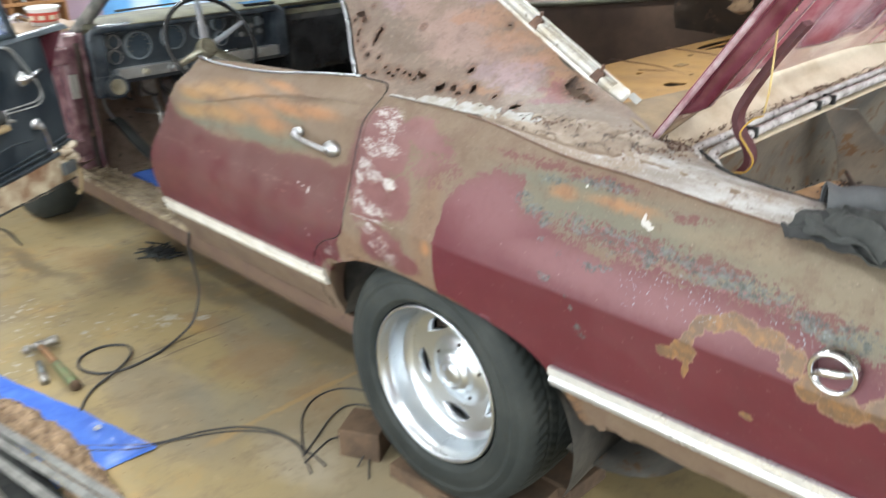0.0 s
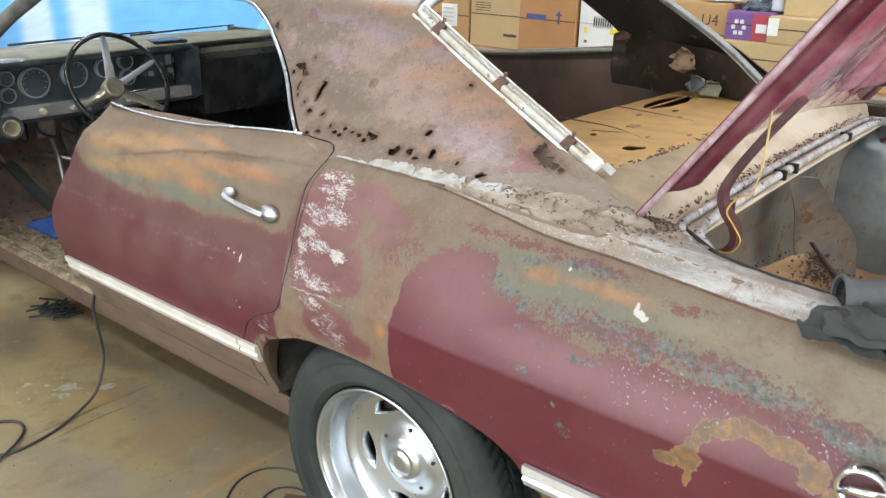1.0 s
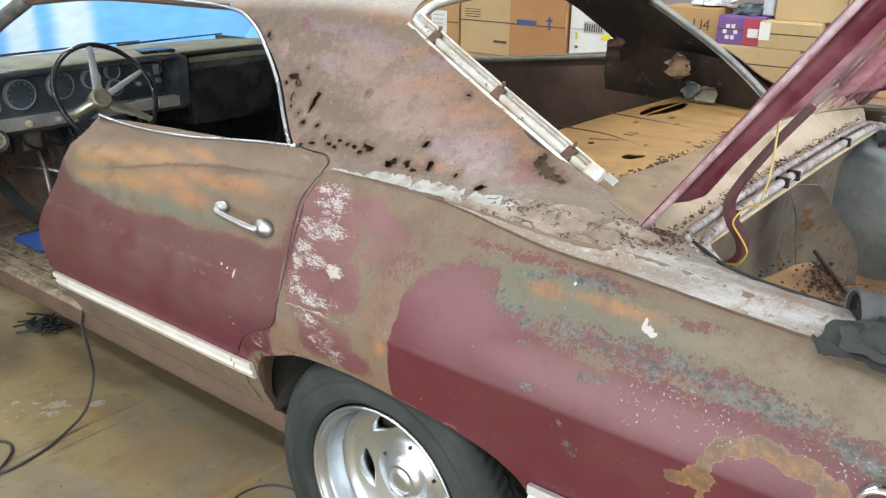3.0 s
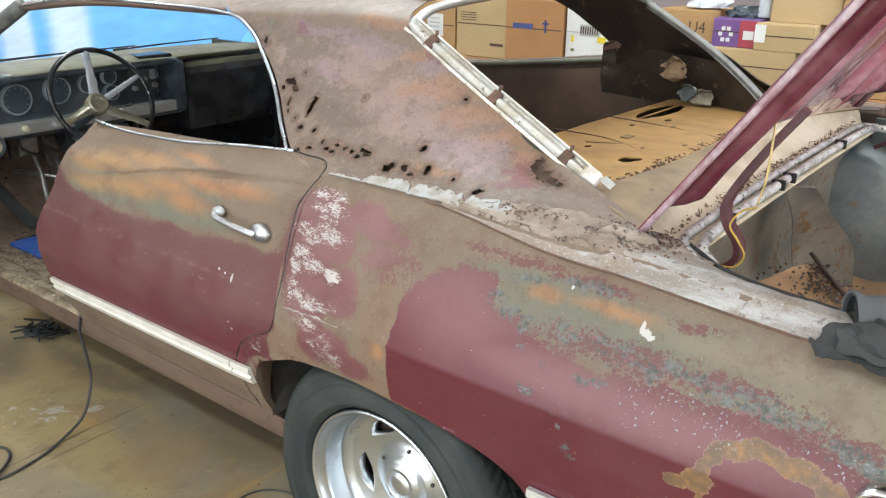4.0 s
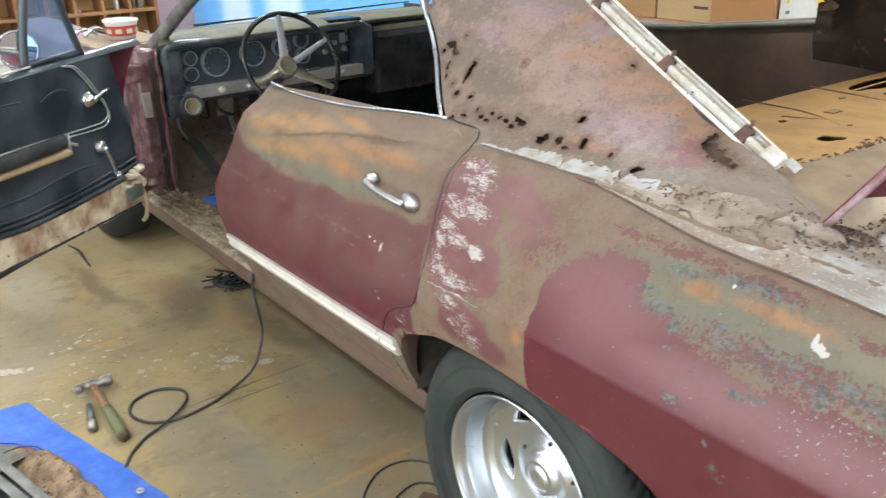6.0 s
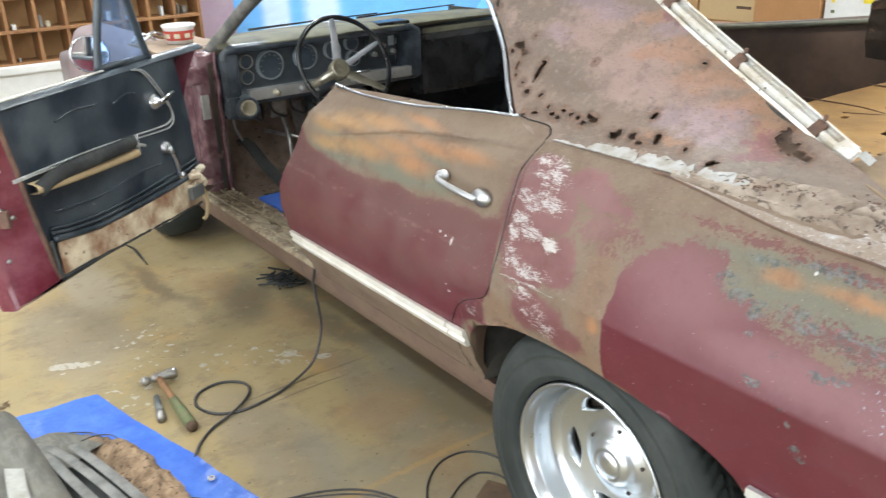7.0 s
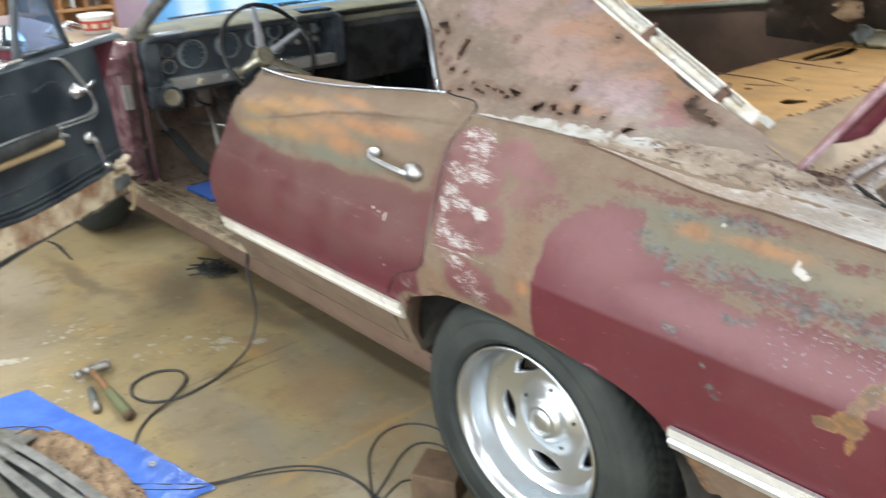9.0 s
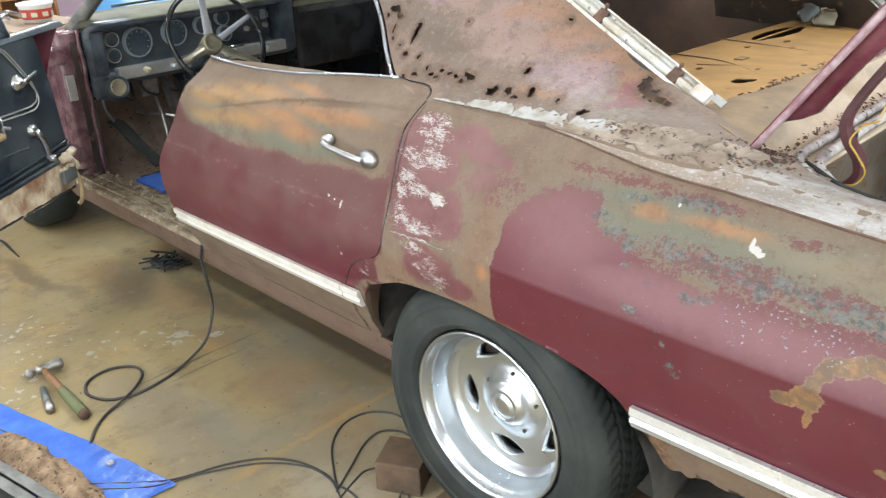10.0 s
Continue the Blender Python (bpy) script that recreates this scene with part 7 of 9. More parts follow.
for a, mtl in ((180, M_spoke), (112, M_spoke), (48, M_olive), (292, M_horn)):
    ra = radians(a)
    d = Vector((math.cos(ra), math.sin(ra), 0))
    t_ = Vector((-math.sin(ra), math.cos(ra), 0))
    sp = bmesh.new()
    prev = None
    sl_ = 0.55 if a == 112 else 1.0
    for q, wd, h in ((0.035, 0.020, 0.0), (0.09, 0.016, 0.018), (0.15, 0.013, 0.042), (0.20, 0.011, 0.055)):
        row = [sp.verts.new(HM @ (d * q + t_ * s_ * wd * sl_ + Vector((0, 0, h + e)))) for s_, e in ((-1, 0), (-0.5, 0.005), (0.5, 0.005), (1, 0))]
        if prev:
            for k in range(3):
                sp.faces.new((prev[k], prev[k + 1], row[k + 1], row[k]))
        prev = row
    solid(sp, 0.004)
    part("spoke", sp, mtl, steering, "bright steering wheel spoke" if mtl is M_spoke else "")
part("steering_column", tube(bmesh.new(), [HUB - AX * 0.03, HUB - AX * 0.35], 0.032, 16), M_black, car, "black steering column")
part("column_lever", tube(bmesh.new(), [HUB - AX * 0.10, HUB - AX * 0.08 + Vector((0, 0.19, 0.0))], 0.006, 8), M_chrome, car)
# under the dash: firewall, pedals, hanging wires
# Black on the far firewall half and far kick panel paints in cabin shade.
for y0, y1, mtl, lb in ((0.2, 0.96, M_footwell, "rusty brown firewall"), (0.96, 1.74, M_gloss, "far side of the firewall, blackened to stand in for shade")):
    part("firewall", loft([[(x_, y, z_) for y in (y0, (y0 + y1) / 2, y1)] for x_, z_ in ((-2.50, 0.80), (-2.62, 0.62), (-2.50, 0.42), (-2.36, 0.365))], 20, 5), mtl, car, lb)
part("kick_panel", box(bmesh.new(), (-2.75, 1.72, 0.36), (-2.27, 1.75, 1.0), 0.008), M_gloss, car, "far kick panel, blackened to stand in for shade", smooth=False)
part("kick_panel", box(bmesh.new(), (-2.5, 0.2, 0.38), (-2.29, 0.215, 0.76), 0.006), M_bluegrey, car, "grey kick panel", smooth=False)
strap([(-2.36, 0.300, 0.585), (-2.34, 0.325, 0.56), (-2.28, 0.360, 0.48), (-2.20, 0.40, 0.40)], 0.050, 0.014, M_blackrag, car, "trim_strip", "hanging black trim strip below the dash")
strap([(-2.42, 0.60, 0.70), (-2.40, 0.60, 0.60), (-2.36, 0.60, 0.52)], 0.05, 0.012, M_steel, car, "pedal", "bare steel brake pedal")
strap([(-2.42, 0.75, 0.70), (-2.40, 0.75, 0.58), (-2.38, 0.75, 0.50)], 0.04, 0.012, M_steel, car, "pedal", "")
part("heater_duct", box(bmesh.new(), (-2.44, 0.66, 0.55), (-2.30, 0.92, 0.73), 0.02), M_bluegrey, car, "grey heater duct under the dash", smooth=False)
part("fuse_bracket", box(bmesh.new(), (-2.40, 0.44, 0.66), (-2.34, 0.52, 0.74), 0.006), M_steel, car, "bare steel bracket under the dash", smooth=False)
for y0, z0, y1, z1 in ((0.50, 0.72, 0.47, 0.45), (0.56, 0.68, 0.62, 0.42), (0.42, 0.60, 0.60, 0.55)):
    part("linkage_rod", tube(bmesh.new(), [(-2.38, y0, z0), (-2.30, (y0 + y1) / 2 + 0.01, (z0 + z1) / 2), (-2.22, y1, z1)], 0.010, 8), M_steel, car, "bare steel linkage rod")
for k in range(7):
    y0 = 0.34 + 0.10 * k
    b = tube(bmesh.new(), spline([(-2.33, y0, 0.77), (-2.31, y0 + rnd.uniform(-0.03, 0.05), 0.70), (-2.34, y0 + rnd.uniform(0.0, 0.1), 0.66), (-2.40, y0 + 0.08, 0.74)], 6), 0.006, 6)
    part("wire", b, M_cable, car, "loose wiring under the dash")
part("floor_tarp", box(bmesh.new(), (-2.18, 0.27, 0.362), (-1.95, 0.52, 0.376), 0.004), M_tarp, car, "blue plastic showing through the floor", smooth=False)
db = bmesh.new()
for k in range(160):
    c = Vector((rnd.uniform(-2.3, -1.1), rnd.uniform(0.2, 0.75), 0.364))
    bmesh.ops.create_icosphere(db, subdivisions=1, radius=rnd.uniform(0.004, 0.022), matrix=Matrix.Translation(c) @ Matrix.Diagonal((1.4, 1, 0.4, 1)))
part("floor_debris", db, M_sill, car, "rust scale and dirt on the floor pan", smooth=False)["kind"] = "stuff"

part("linkage_rod", tube(bmesh.new(), spline([(-2.33, 0.262, 0.70), (-2.33, 0.268, 0.64), (-2.35, 0.300, 0.585)], 6), 0.006, 8), M_silver, car, "bright bent rod by the kick panel")
for y0, z0, w, h in ((0.62, 0.44, 0.12, 0.05), (0.86, 0.42, 0.10, 0.07), (1.1, 0.40, 0.16, 0.05)):
    part("bracket", box(bmesh.new(), (-2.46, y0, z0 - 0.03), (-2.36, y0 + w, z0 + h), 0.012), M_footwell if w > 0.08 else M_bluegrey, car, "rusty pressed bracket on the toe board", smooth=False)
mat_ = loft([[(-2.2, 0.30, 0.372), (-2.2, 0.55, 0.368), (-2.22, 0.9, 0.37)], [(-1.9, 0.28, 0.366), (-1.9, 0.55, 0.378), (-1.88, 0.9, 0.37)], [(-1.55, 0.34, 0.37), (-1.5, 0.6, 0.372), (-1.5, 0.88, 0.367)]], 40, 12)
for v in mat_.verts:
    v.co.z += 0.012 * abs(noise.noise(v.co * 9)) + 0.004 * noise.noise(v.co * 30)
part("floor_mat", mat_, M_blackrag, car, "torn black remains of the floor mat")
# front door, open
FD = Matrix.Translation((-2.22, 0.04, 0)) @ Matrix.Rotation(radians(-50), 4, "Z") @ Matrix.Diagonal((1.045, 1, 1, 1))


def door_sheet(rows, n=20, m=5, thick=0.0, flip=False):
    return loft([[FD @ Vector(p) for p in r] for r in rows], n, m, thick, flip)


# section of the door's outer face (v, z)
jp = [(0.033, 0.475), (-0.005, 0.55), (-0.025, 0.652), (-0.022, 0.74), (-0.014, 0.828), (0.022, 0.93), (0.075, 1.03)]
skin = [[(u, v - 0.001, z) for u in (0.0, 0.4, 0.8, 1.12)] for v, z in jp]
front_door = part("front_door", door_sheet(skin, 24, 4, 0.003), M_plain_maroon, car, "open maroon front door with black trim panel")
jb = bmesh.new()
jrows = []
for v, z in jp:
    r_ = 0.026 * smoothstep(0.50, 0.66, z) * smoothstep(0.95, 0.80, z)
    w_ = 0.124 - v
    e_ = interp([(0.475, 0.980), (0.56, 0.999), (0.64, 1.013), (0.74, 1.035), (0.85, 1.053), (1.03, 1.086)], z + 0.03)
    jrows.append([jb.verts.new(FD @ Vector(q)) for q in ((1.12, v, z), (1.128 + r_ * 0.5, v + 0.010, z), (1.124 + r_, v + w_ * 0.40, z), (1.118 + r_ * 0.2, v + w_ * 0.55, z), (0.5 * (1.112 + e_), v + w_ * 0.8, z + 0.02), (e_, 0.124, z + 0.035))])
for a_, b_ in zip(jrows, jrows[1:]):
    for k in range(5):
        jb.faces.new((a_[k], a_[k + 1], b_[k + 1], b_[k]))
bmesh.ops.subdivide_edges(jb, edges=jb.edges[:], cuts=3, use_grid_fill=True, smooth=0.5)
for v in jb.verts:
    v.co += FD.to_3x3() @ Vector((0.006 * noise.noise(v.co * 8), 0, 0))
solid(jb, 0.002)
part("latch_face", jb, M_plain_maroon, front_door, "scuffed maroon latch face of the door")
def on_latch_face(v, z):
    """A frame lying on the latch face at that depth and height."""
    v0 = interp([(z_, v_) for v_, z_ in jp], z)
    f_ = (v - v0) / (0.124 - v0)
    u = interp([(0.06, 1.132), (0.40, 1.148), (0.55, 1.123), (0.8, 1.095), (1.0, 1.06)], f_)
    return FD @ Matrix.Translation((u + 0.006, v, z)) @ Matrix.Rotation(radians(10 if f_ < 0.45 else 22), 4, "Z")


part("sticker", box(bmesh.new(), (-0.002, -0.013, -0.015), (0.0015, 0.013, 0.015), 0.0005, on_latch_face(0.078, 0.812)), M_sticker, front_door, "faded teal service sticker", smooth=False)
part("latch", box(bmesh.new(), (-0.012, -0.012, -0.025), (0.006, 0.012, 0.025), 0.004, on_latch_face(0.095, 0.74)), M_rustclip, front_door, "worn rusty door latch", smooth=False)
for z, v in ((0.935, 0.080), (0.765, 0.090), (0.872, 0.104), (0.95, 0.095), (0.74, 0.108), (0.62, 0.085)):
    part("bolt", lathe(bmesh.new(), [(0.0065, -0.004), (0.006, 0.003), (0, 0.004)], 10, on_latch_face(v, z) @ Matrix.Rotation(radians(90), 4, "Y")), M_steel, front_door)
bot = [[(u, v, z) for u in (0.02, 0.4, 0.8, 1.11)] for v, z in ((0.034, 0.474), (0.07, 0.476), (0.12, 0.495))]
part("door_bottom", door_sheet(bot, 16, 3, 0.002, True), M_brown, front_door)
tp_ = [[(u, v, z) for u in (0.05, 0.4, 0.8, 1.11)] for v, z in ((0.072, 1.03), (0.085, 1.045), (0.11, 1.045), (0.13, 1.03))]
part("door_top", door_sheet(tp_, 16, 3, 0.003), M_black, front_door)
pn = [[(u0, 0.118, z), (0.4, 0.128, z), (0.8, 0.128, z), (u1, 0.122, z)] for z, u0, u1 in ((0.50, 0.22, 0.97), (0.60, 0.185, 0.99), (0.66, 0.185, 1.01), (0.74, 0.19, 1.028), (0.85, 0.20, 1.045), (0.94, 0.22, 1.06), (1.03, 0.24, 1.08))]
pb = door_sheet(pn, 40, 8)
for v in pb.verts:
    v.co += FD.to_3x3() @ Vector((0, 0.004 * noise.noise(v.co * 7), 0))
panel = part("door_trim_panel", pb, M_doorvinyl, front_door, "black vinyl door panel, worn and dusty")
for off in (0.0, 0.014):
    b = tube(bmesh.new(), [FD @ Vector((u, 0.133, z)) for u, z, _ in spline([(0.50 - off, 1.03, 0), (0.45 - off, 1.015, 0), (0.40 - off, 0.965, 0), (0.335 - off * 0.6, 0.885, 0), (0.308 + off * 0.6, 0.835, 0), (0.335 + off, 0.803 + off, 0), (0.42, 0.803 + off, 0), (0.74, 0.828 + off * 0.6, 0), (1.08, 0.838 + off * 0.4, 0)], 8)], 0.0028, 6)
    part("piping", b, M_silver, panel, "silver piping line")
lt = bmesh.new()
rows = []
for k in range(90):
    u = 0.21 + 0.765 * k / 89
    z1 = interp([(0.21, 0.592), (0.4, 0.590), (0.6, 0.588), (0.78, 0.598), (0.98, 0.625)], u) + 0.006 * noise.noise(Vector((u * 22, 3, 1)))
    z0 = 0.481 + 0.045 * smoothstep(0.3, 1.0, u) + 0.002 * noise.noise(Vector((u * 17, 9, 1)))
    rows.append([lt.verts.new(FD @ Vector((u, 0.134 + 0.005 * noise.noise(Vector((u * 25, q * 4, 5))) + 0.003 * noise.noise(Vector((u * 70, q * 11, 8))), z0 + (z1 - z0) * q))) for q in (0, 0.12, 0.25, 0.38, 0.5, 0.62, 0.75, 0.88, 1)])
for a_, b_ in zip(rows, rows[1:]):
    for k in range(8):
        lt.faces.new((a_[k], b_[k], b_[k + 1], a_[k + 1]))
solid(lt, 0.004)
part("torn_carpet", lt, M_carpet, panel, "torn tan backing bared along the door's foot")
# rolled lower edge of the vinyl, its folds, and the frayed end by the hinge
for dz, rr in ((0.0, 0.010), (0.022, 0.006), (0.040, 0.004)):
    part("vinyl_roll", tube(bmesh.new(), spline([FD @ Vector((u, 0.134 + 0.002 * math.sin(9 * u + 40 * dz), z + dz * (1.25 - 0.5 * u))) for u, z in ((0.20, 0.604), (0.30, 0.598), (0.45, 0.596), (0.60, 0.597), (0.78, 0.606), (0.90, 0.622), (0.985, 0.640))], 6), rr, 8), M_doorvinyl, panel, "rolled lower edge of the black vinyl")
part("seal_strip", tube(bmesh.new(), spline([FD @ Vector((u, 0.136, z)) for u, z in ((1.0, 0.64), (0.992, 0.58), (0.98, 0.525), (0.90, 0.515), (0.6, 0.500), (0.22, 0.480))], 6), 0.005, 8), M_blackrag, front_door, "black seal along the door's foot")
ch_ = bmesh.new()
for k in range(16):
    c = FD @ Vector((rnd.uniform(0.205, 0.30), 0.142 + rnd.uniform(0, 0.01), rnd.uniform(0.555, 0.615)))
    bmesh.ops.create_icosphere(ch_, subdivisions=2, radius=rnd.uniform(0.008, 0.018), matrix=Matrix.Translation(c) @ Matrix.Diagonal((1.2, 1.0, rnd.uniform(0.6, 1.2), 1)))
for v in ch_.verts:
    v.co += Vector((0.006, 0.006, 0.006)) * noise.noise(v.co * 60)
part("frayed_padding", ch_, M_cream_flange, panel, "frayed cream padding at the hinge end", smooth=False)
part("spring_clip", box(bmesh.new(), (0.215, 0.140, 0.515), (0.305, 0.160, 0.565), 0.006, FD), M_bluegrey, panel, "bent grey metal clip", smooth=False)
part("torn_strip", tube(bmesh.new(), spline([FD @ Vector(p) for p in ((0.235, 0.15, 0.56), (0.222, 0.158, 0.52), (0.218, 0.160, 0.475), (0.235, 0.160, 0.435), (0.255, 0.158, 0.425))], 6), 0.008, 8, ry=0.004), M_tanfoam, panel, "hanging strip of torn lining")
# creases in the vinyl
for pts in ([(0.88, 0.955), (0.80, 0.968), (0.70, 0.962)], [(0.62, 0.945), (0.55, 0.962), (0.50, 0.955)], [(0.95, 0.71), (0.75, 0.69), (0.55, 0.70), (0.42, 0.69)]):
    part("vinyl_fold", tube(bmesh.new(), spline([FD @ Vector((u, 0.1285, z)) for u, z in pts], 6), 0.0035, 6), M_doorvinyl, panel, "raised fold in the vinyl")
part("door_seam_tube", tube(bmesh.new(), [FD @ Vector((u, 0.126, z)) for u, z, _ in spline([(1.085, 1.03, 0), (1.068, 0.93, 0), (1.052, 0.85, 0), (1.034, 0.74, 0), (1.012, 0.64, 0), (0.998, 0.57, 0), (0.98, 0.515, 0)], 6)], 0.007, 8), M_rustclip, front_door, "rust-stained door seal")
# armrest, handles, crank
ar = door_sheet([[(1.03, 0.128, 0.790), (0.9, 0.128, 0.775), (0.58, 0.128, 0.755)], [(1.04, 0.165, 0.795), (0.9, 0.17, 0.785), (0.57, 0.16, 0.765)], [(1.04, 0.165, 0.815), (0.9, 0.17, 0.808), (0.57, 0.16, 0.785)], [(1.03, 0.128, 0.82), (0.9, 0.128, 0.812), (0.58, 0.128, 0.79)]], 16, 3)
part("armrest_base", ar, M_tanfoam, panel, "tan armrest base without its cover")
part("armrest", tube(bmesh.new(), [FD @ Vector(p) for p in spline([(1.02, 0.155, 0.80), (0.95, 0.168, 0.825), (0.8, 0.172, 0.825), (0.66, 0.168, 0.822), (0.58, 0.15, 0.815)], 5)], 0.017, 10, ry=0.022), M_blackrag, panel, "grey-black armrest pad")
b = lathe(bmesh.new(), [(0.028, 0), (0.027, 0.010), (0.018, 0.018), (0.012, 0.03), (0, 0.032)], 20, FD @ Matrix.Translation((0.405, 0.128, 0.905)) @ Matrix.Rotation(radians(-90), 4, "X"))
tube(b, [FD @ Vector(p) for p in spline([(0.405, 0.155, 0.905), (0.37, 0.16, 0.915), (0.325, 0.155, 0.922)], 4)], [0.011, 0.011, 0.010, 0.010, 0.010, 0.009, 0.009, 0.008, 0.008], 8)
part("inner_handle", b, M_chrome, panel, "chrome inner door handle")
b = lathe(bmesh.new(), [(0.022, 0), (0.020, 0.014), (0.012, 0.02), (0, 0.022)], 20, FD @ Matrix.Translation((0.385, 0.128, 0.74)) @ Matrix.Rotation(radians(-90), 4, "X"))
tube(b, [FD @ Vector(p) for p in spline([(0.385, 0.148, 0.74), (0.375, 0.155, 0.70), (0.362, 0.155, 0.65), (0.36, 0.15, 0.635)], 4)], 0.010, 8)
lathe(b, [(0.012, 0), (0.013, 0.02), (0.008, 0.03), (0, 0.031)], 14, FD @ Matrix.Translation((0.36, 0.15, 0.635)) @ Matrix.Rotation(radians(-90), 4, "X"))
part("window_crank", b, M_chrome, panel, "chrome window crank")
b = bmesh.new()
tube(b, [FD @ Vector((0.555, 0.13, 0.80)), FD @ Vector((0.52, 0.15, 0.785))], 0.006, 6)
tube(b, [FD @ Vector((0.545, 0.14, 0.825)), FD @ Vector((0.545, 0.14, 0.76))], 0.006, 6)
part("latch_lever", b, M_silver, panel, "bare metal pull lever")
part("lock_knob", tube(bmesh.new(), [FD @ Vector((1.06, 0.105, 1.035)), FD @ Vector((1.06, 0.105, 1.075))], 0.005, 8), M_black, front_door)
part("belt_strip", tube(bmesh.new(), [FD @ Vector((u, 0.118, 1.05)) for u in (0.62, 0.7, 0.8, 1.1)], 0.0035, 8), M_trim, front_door, "dull bright belt strip")
# vent window and mirror
vf = bmesh.new()
tube(vf, [FD @ Vector(p) for p in spline([(0.62, 0.10, 1.04), (0.612, 0.11, 1.14), (0.595, 0.135, 1.30)], 4)], 0.013, 10)
tube(vf, [FD @ Vector(p) for p in spline([(0.36, 0.105, 1.045), (0.42, 0.12, 1.15), (0.50, 0.14, 1.29), (0.595, 0.14, 1.31)], 4)], 0.012, 10)
tube(vf, [FD @ Vector(p) for p in ((0.36, 0.105, 1.052), (0.62, 0.105, 1.056))], 0.010, 8)
vw = part("vent_window", vf, M_black, front_door, "quarter light in a black frame")
gl = door_sheet([[(0.385, 0.105, 1.06), (0.61, 0.105, 1.06)], [(0.44, 0.122, 1.16), (0.605, 0.118, 1.16)], [(0.51, 0.138, 1.29), (0.597, 0.134, 1.29)]], 8, 4)
part("pane", gl, M_ventglass, vw, "hazy vent glass, its blue reflection put into the haze colour").visible_shadow = False
mm = FD @ Matrix.Translation((0.475, -0.03, 1.075)) @ Matrix.Rotation(radians(38), 4, "Z") @ Matrix.Rotation(radians(90), 4, "Y")
mr = part("door_mirror", lathe(bmesh.new(), [(0.0, -0.07), (0.03, -0.066), (0.052, -0.04), (0.060, -0.008), (0.062, 0.0), (0.058, 0.005), (0.054, 0.002)], 36, mm), M_chrome, front_door, "round chrome door mirror")
part("mirror_glass", lathe(bmesh.new(), [(0.055, 0.001), (0.03, 0.002), (0, 0.002)], 36, mm), M_mirror, mr)
part("mirror_stem", tube(bmesh.new(), [mm @ Vector((0, 0, -0.05)), FD @ Vector((0.475, 0.04, 1.0))], 0.012, 8), M_chrome, mr)

# hinge post details, scuttle, wing
part("data_plate", box(bmesh.new(), (-2.285, 0.118, 0.715), (-2.276, 0.150, 0.815), 0.002), M_paper, car, "bare metal data plate", smooth=False)
for z in (0.47, 0.86):
    part("door_hinge", box(bmesh.new(), (-2.33, 0.05, z), (-2.26, 0.13, z + 0.07), 0.01), M_jamb, car, "worn maroon door hinge", smooth=False)
part("hinge_cover", box(bmesh.new(), (-2.46, 0.10, 0.30), (-2.36, 0.24, 0.97), 0.03), M_jamb, car, smooth=False)
wg = [[(x, y, z) for x in (-2.42, -2.9, -3.5, -3.9)] for y, z in ((0.05, 0.42), (0.0, 0.60), (-0.01, 0.72), (0.03, 0.88), (0.08, 0.95), (0.2, 0.965))]
part("front_wing", loft(wg, 24, 4, 0.004), M_mauve, car, "faded maroon front wing")
part("engine_bay", box(bmesh.new(), (-3.85, 0.2, 0.30), (-2.75, 1.74, 0.55), 0.02), M_dark, car, "dark empty engine bay", smooth=False)
part("far_wing", box(bmesh.new(), (-3.9, 1.74, 0.42), (-2.42, 1.93, 0.82), 0.05), M_mauve, car, "faded maroon far wing", smooth=False)
part("cowl", loft([[(-2.75, y, 0.965) for y in (0.2, MID, 1.74)], [(-2.6, y, 0.96) for y in (0.2, MID, 1.74)], [(-2.45, y, 0.975) for y in (0.2, MID, 1.74)]], 12, 3, 0.01), M_pillar, car, "worn cowl panel below the windscreen")

# ---- things in the room ----
board = part("board", box(bmesh.new(), (-2.82, 0.02, 0.972), (-2.42, 0.32, 0.982), 0.003), M_palecard, smooth=False)
tagged(centred(board), "flat piece of cardboard lying on the front wing", "cardboard")
bucket = thing("paper_tub", -2.62, 0.185, 0.983, "white and red paper food tub on the wing", "tub")
part("tub", lathe(bmesh.new(), [(0.0, 0.985), (0.052, 0.985), (0.066, 1.055), (0.068, 1.058), (0.064, 1.056), (0.050, 0.99), (0.0, 0.99)], 36, Matrix.Translation((-2.62, 0.185, 0))), M_white, bucket)
part("tub_rim", lathe(bmesh.new(), [(0.067, 1.050), (0.071, 1.055), (0.071, 1.062), (0.066, 1.064), (0.064, 1.058)], 36, Matrix.Translation((-2.62, 0.185, 0))), M_white, bucket)
part("red_band", lathe(bmesh.new(), [(0.0565, 1.0), (0.0645, 1.040)], 36, Matrix.Translation((-2.62, 0.185, 0))), M_red, bucket, "red printed band")
for k in range(5):
    a = 0.7 * k - 1.9
    part("print", box(bmesh.new(), (-0.012, -0.001, -0.010), (0.012, 0.001, 0.008), 0, Matrix.Translation((-2.62 + 0.0625 * math.cos(a), 0.185 + 0.0625 * math.sin(a), 1.02)) @ Matrix.Rotation(a + 1.57, 4, "Z")), M_cream, bucket, smooth=False)
for k, (x, y, z) in enumerate(((-2.76, 0.06, 0.99), (-2.72, 0.10, 0.995), (-2.80, 0.12, 0.99))):
    b = tube(bmesh.new(), spline([(x, y - 0.04, z), (x + 0.02, y, z + 0.03), (x, y + 0.05, z + 0.012), (x - 0.03, y + 0.07, z)], 6), 0.008, 8)
    tagged(centred(part("chrome_fitting", b, M_chrome)), "small chrome trim piece lying on the wing", "trim piece", "chrome trim pieces")

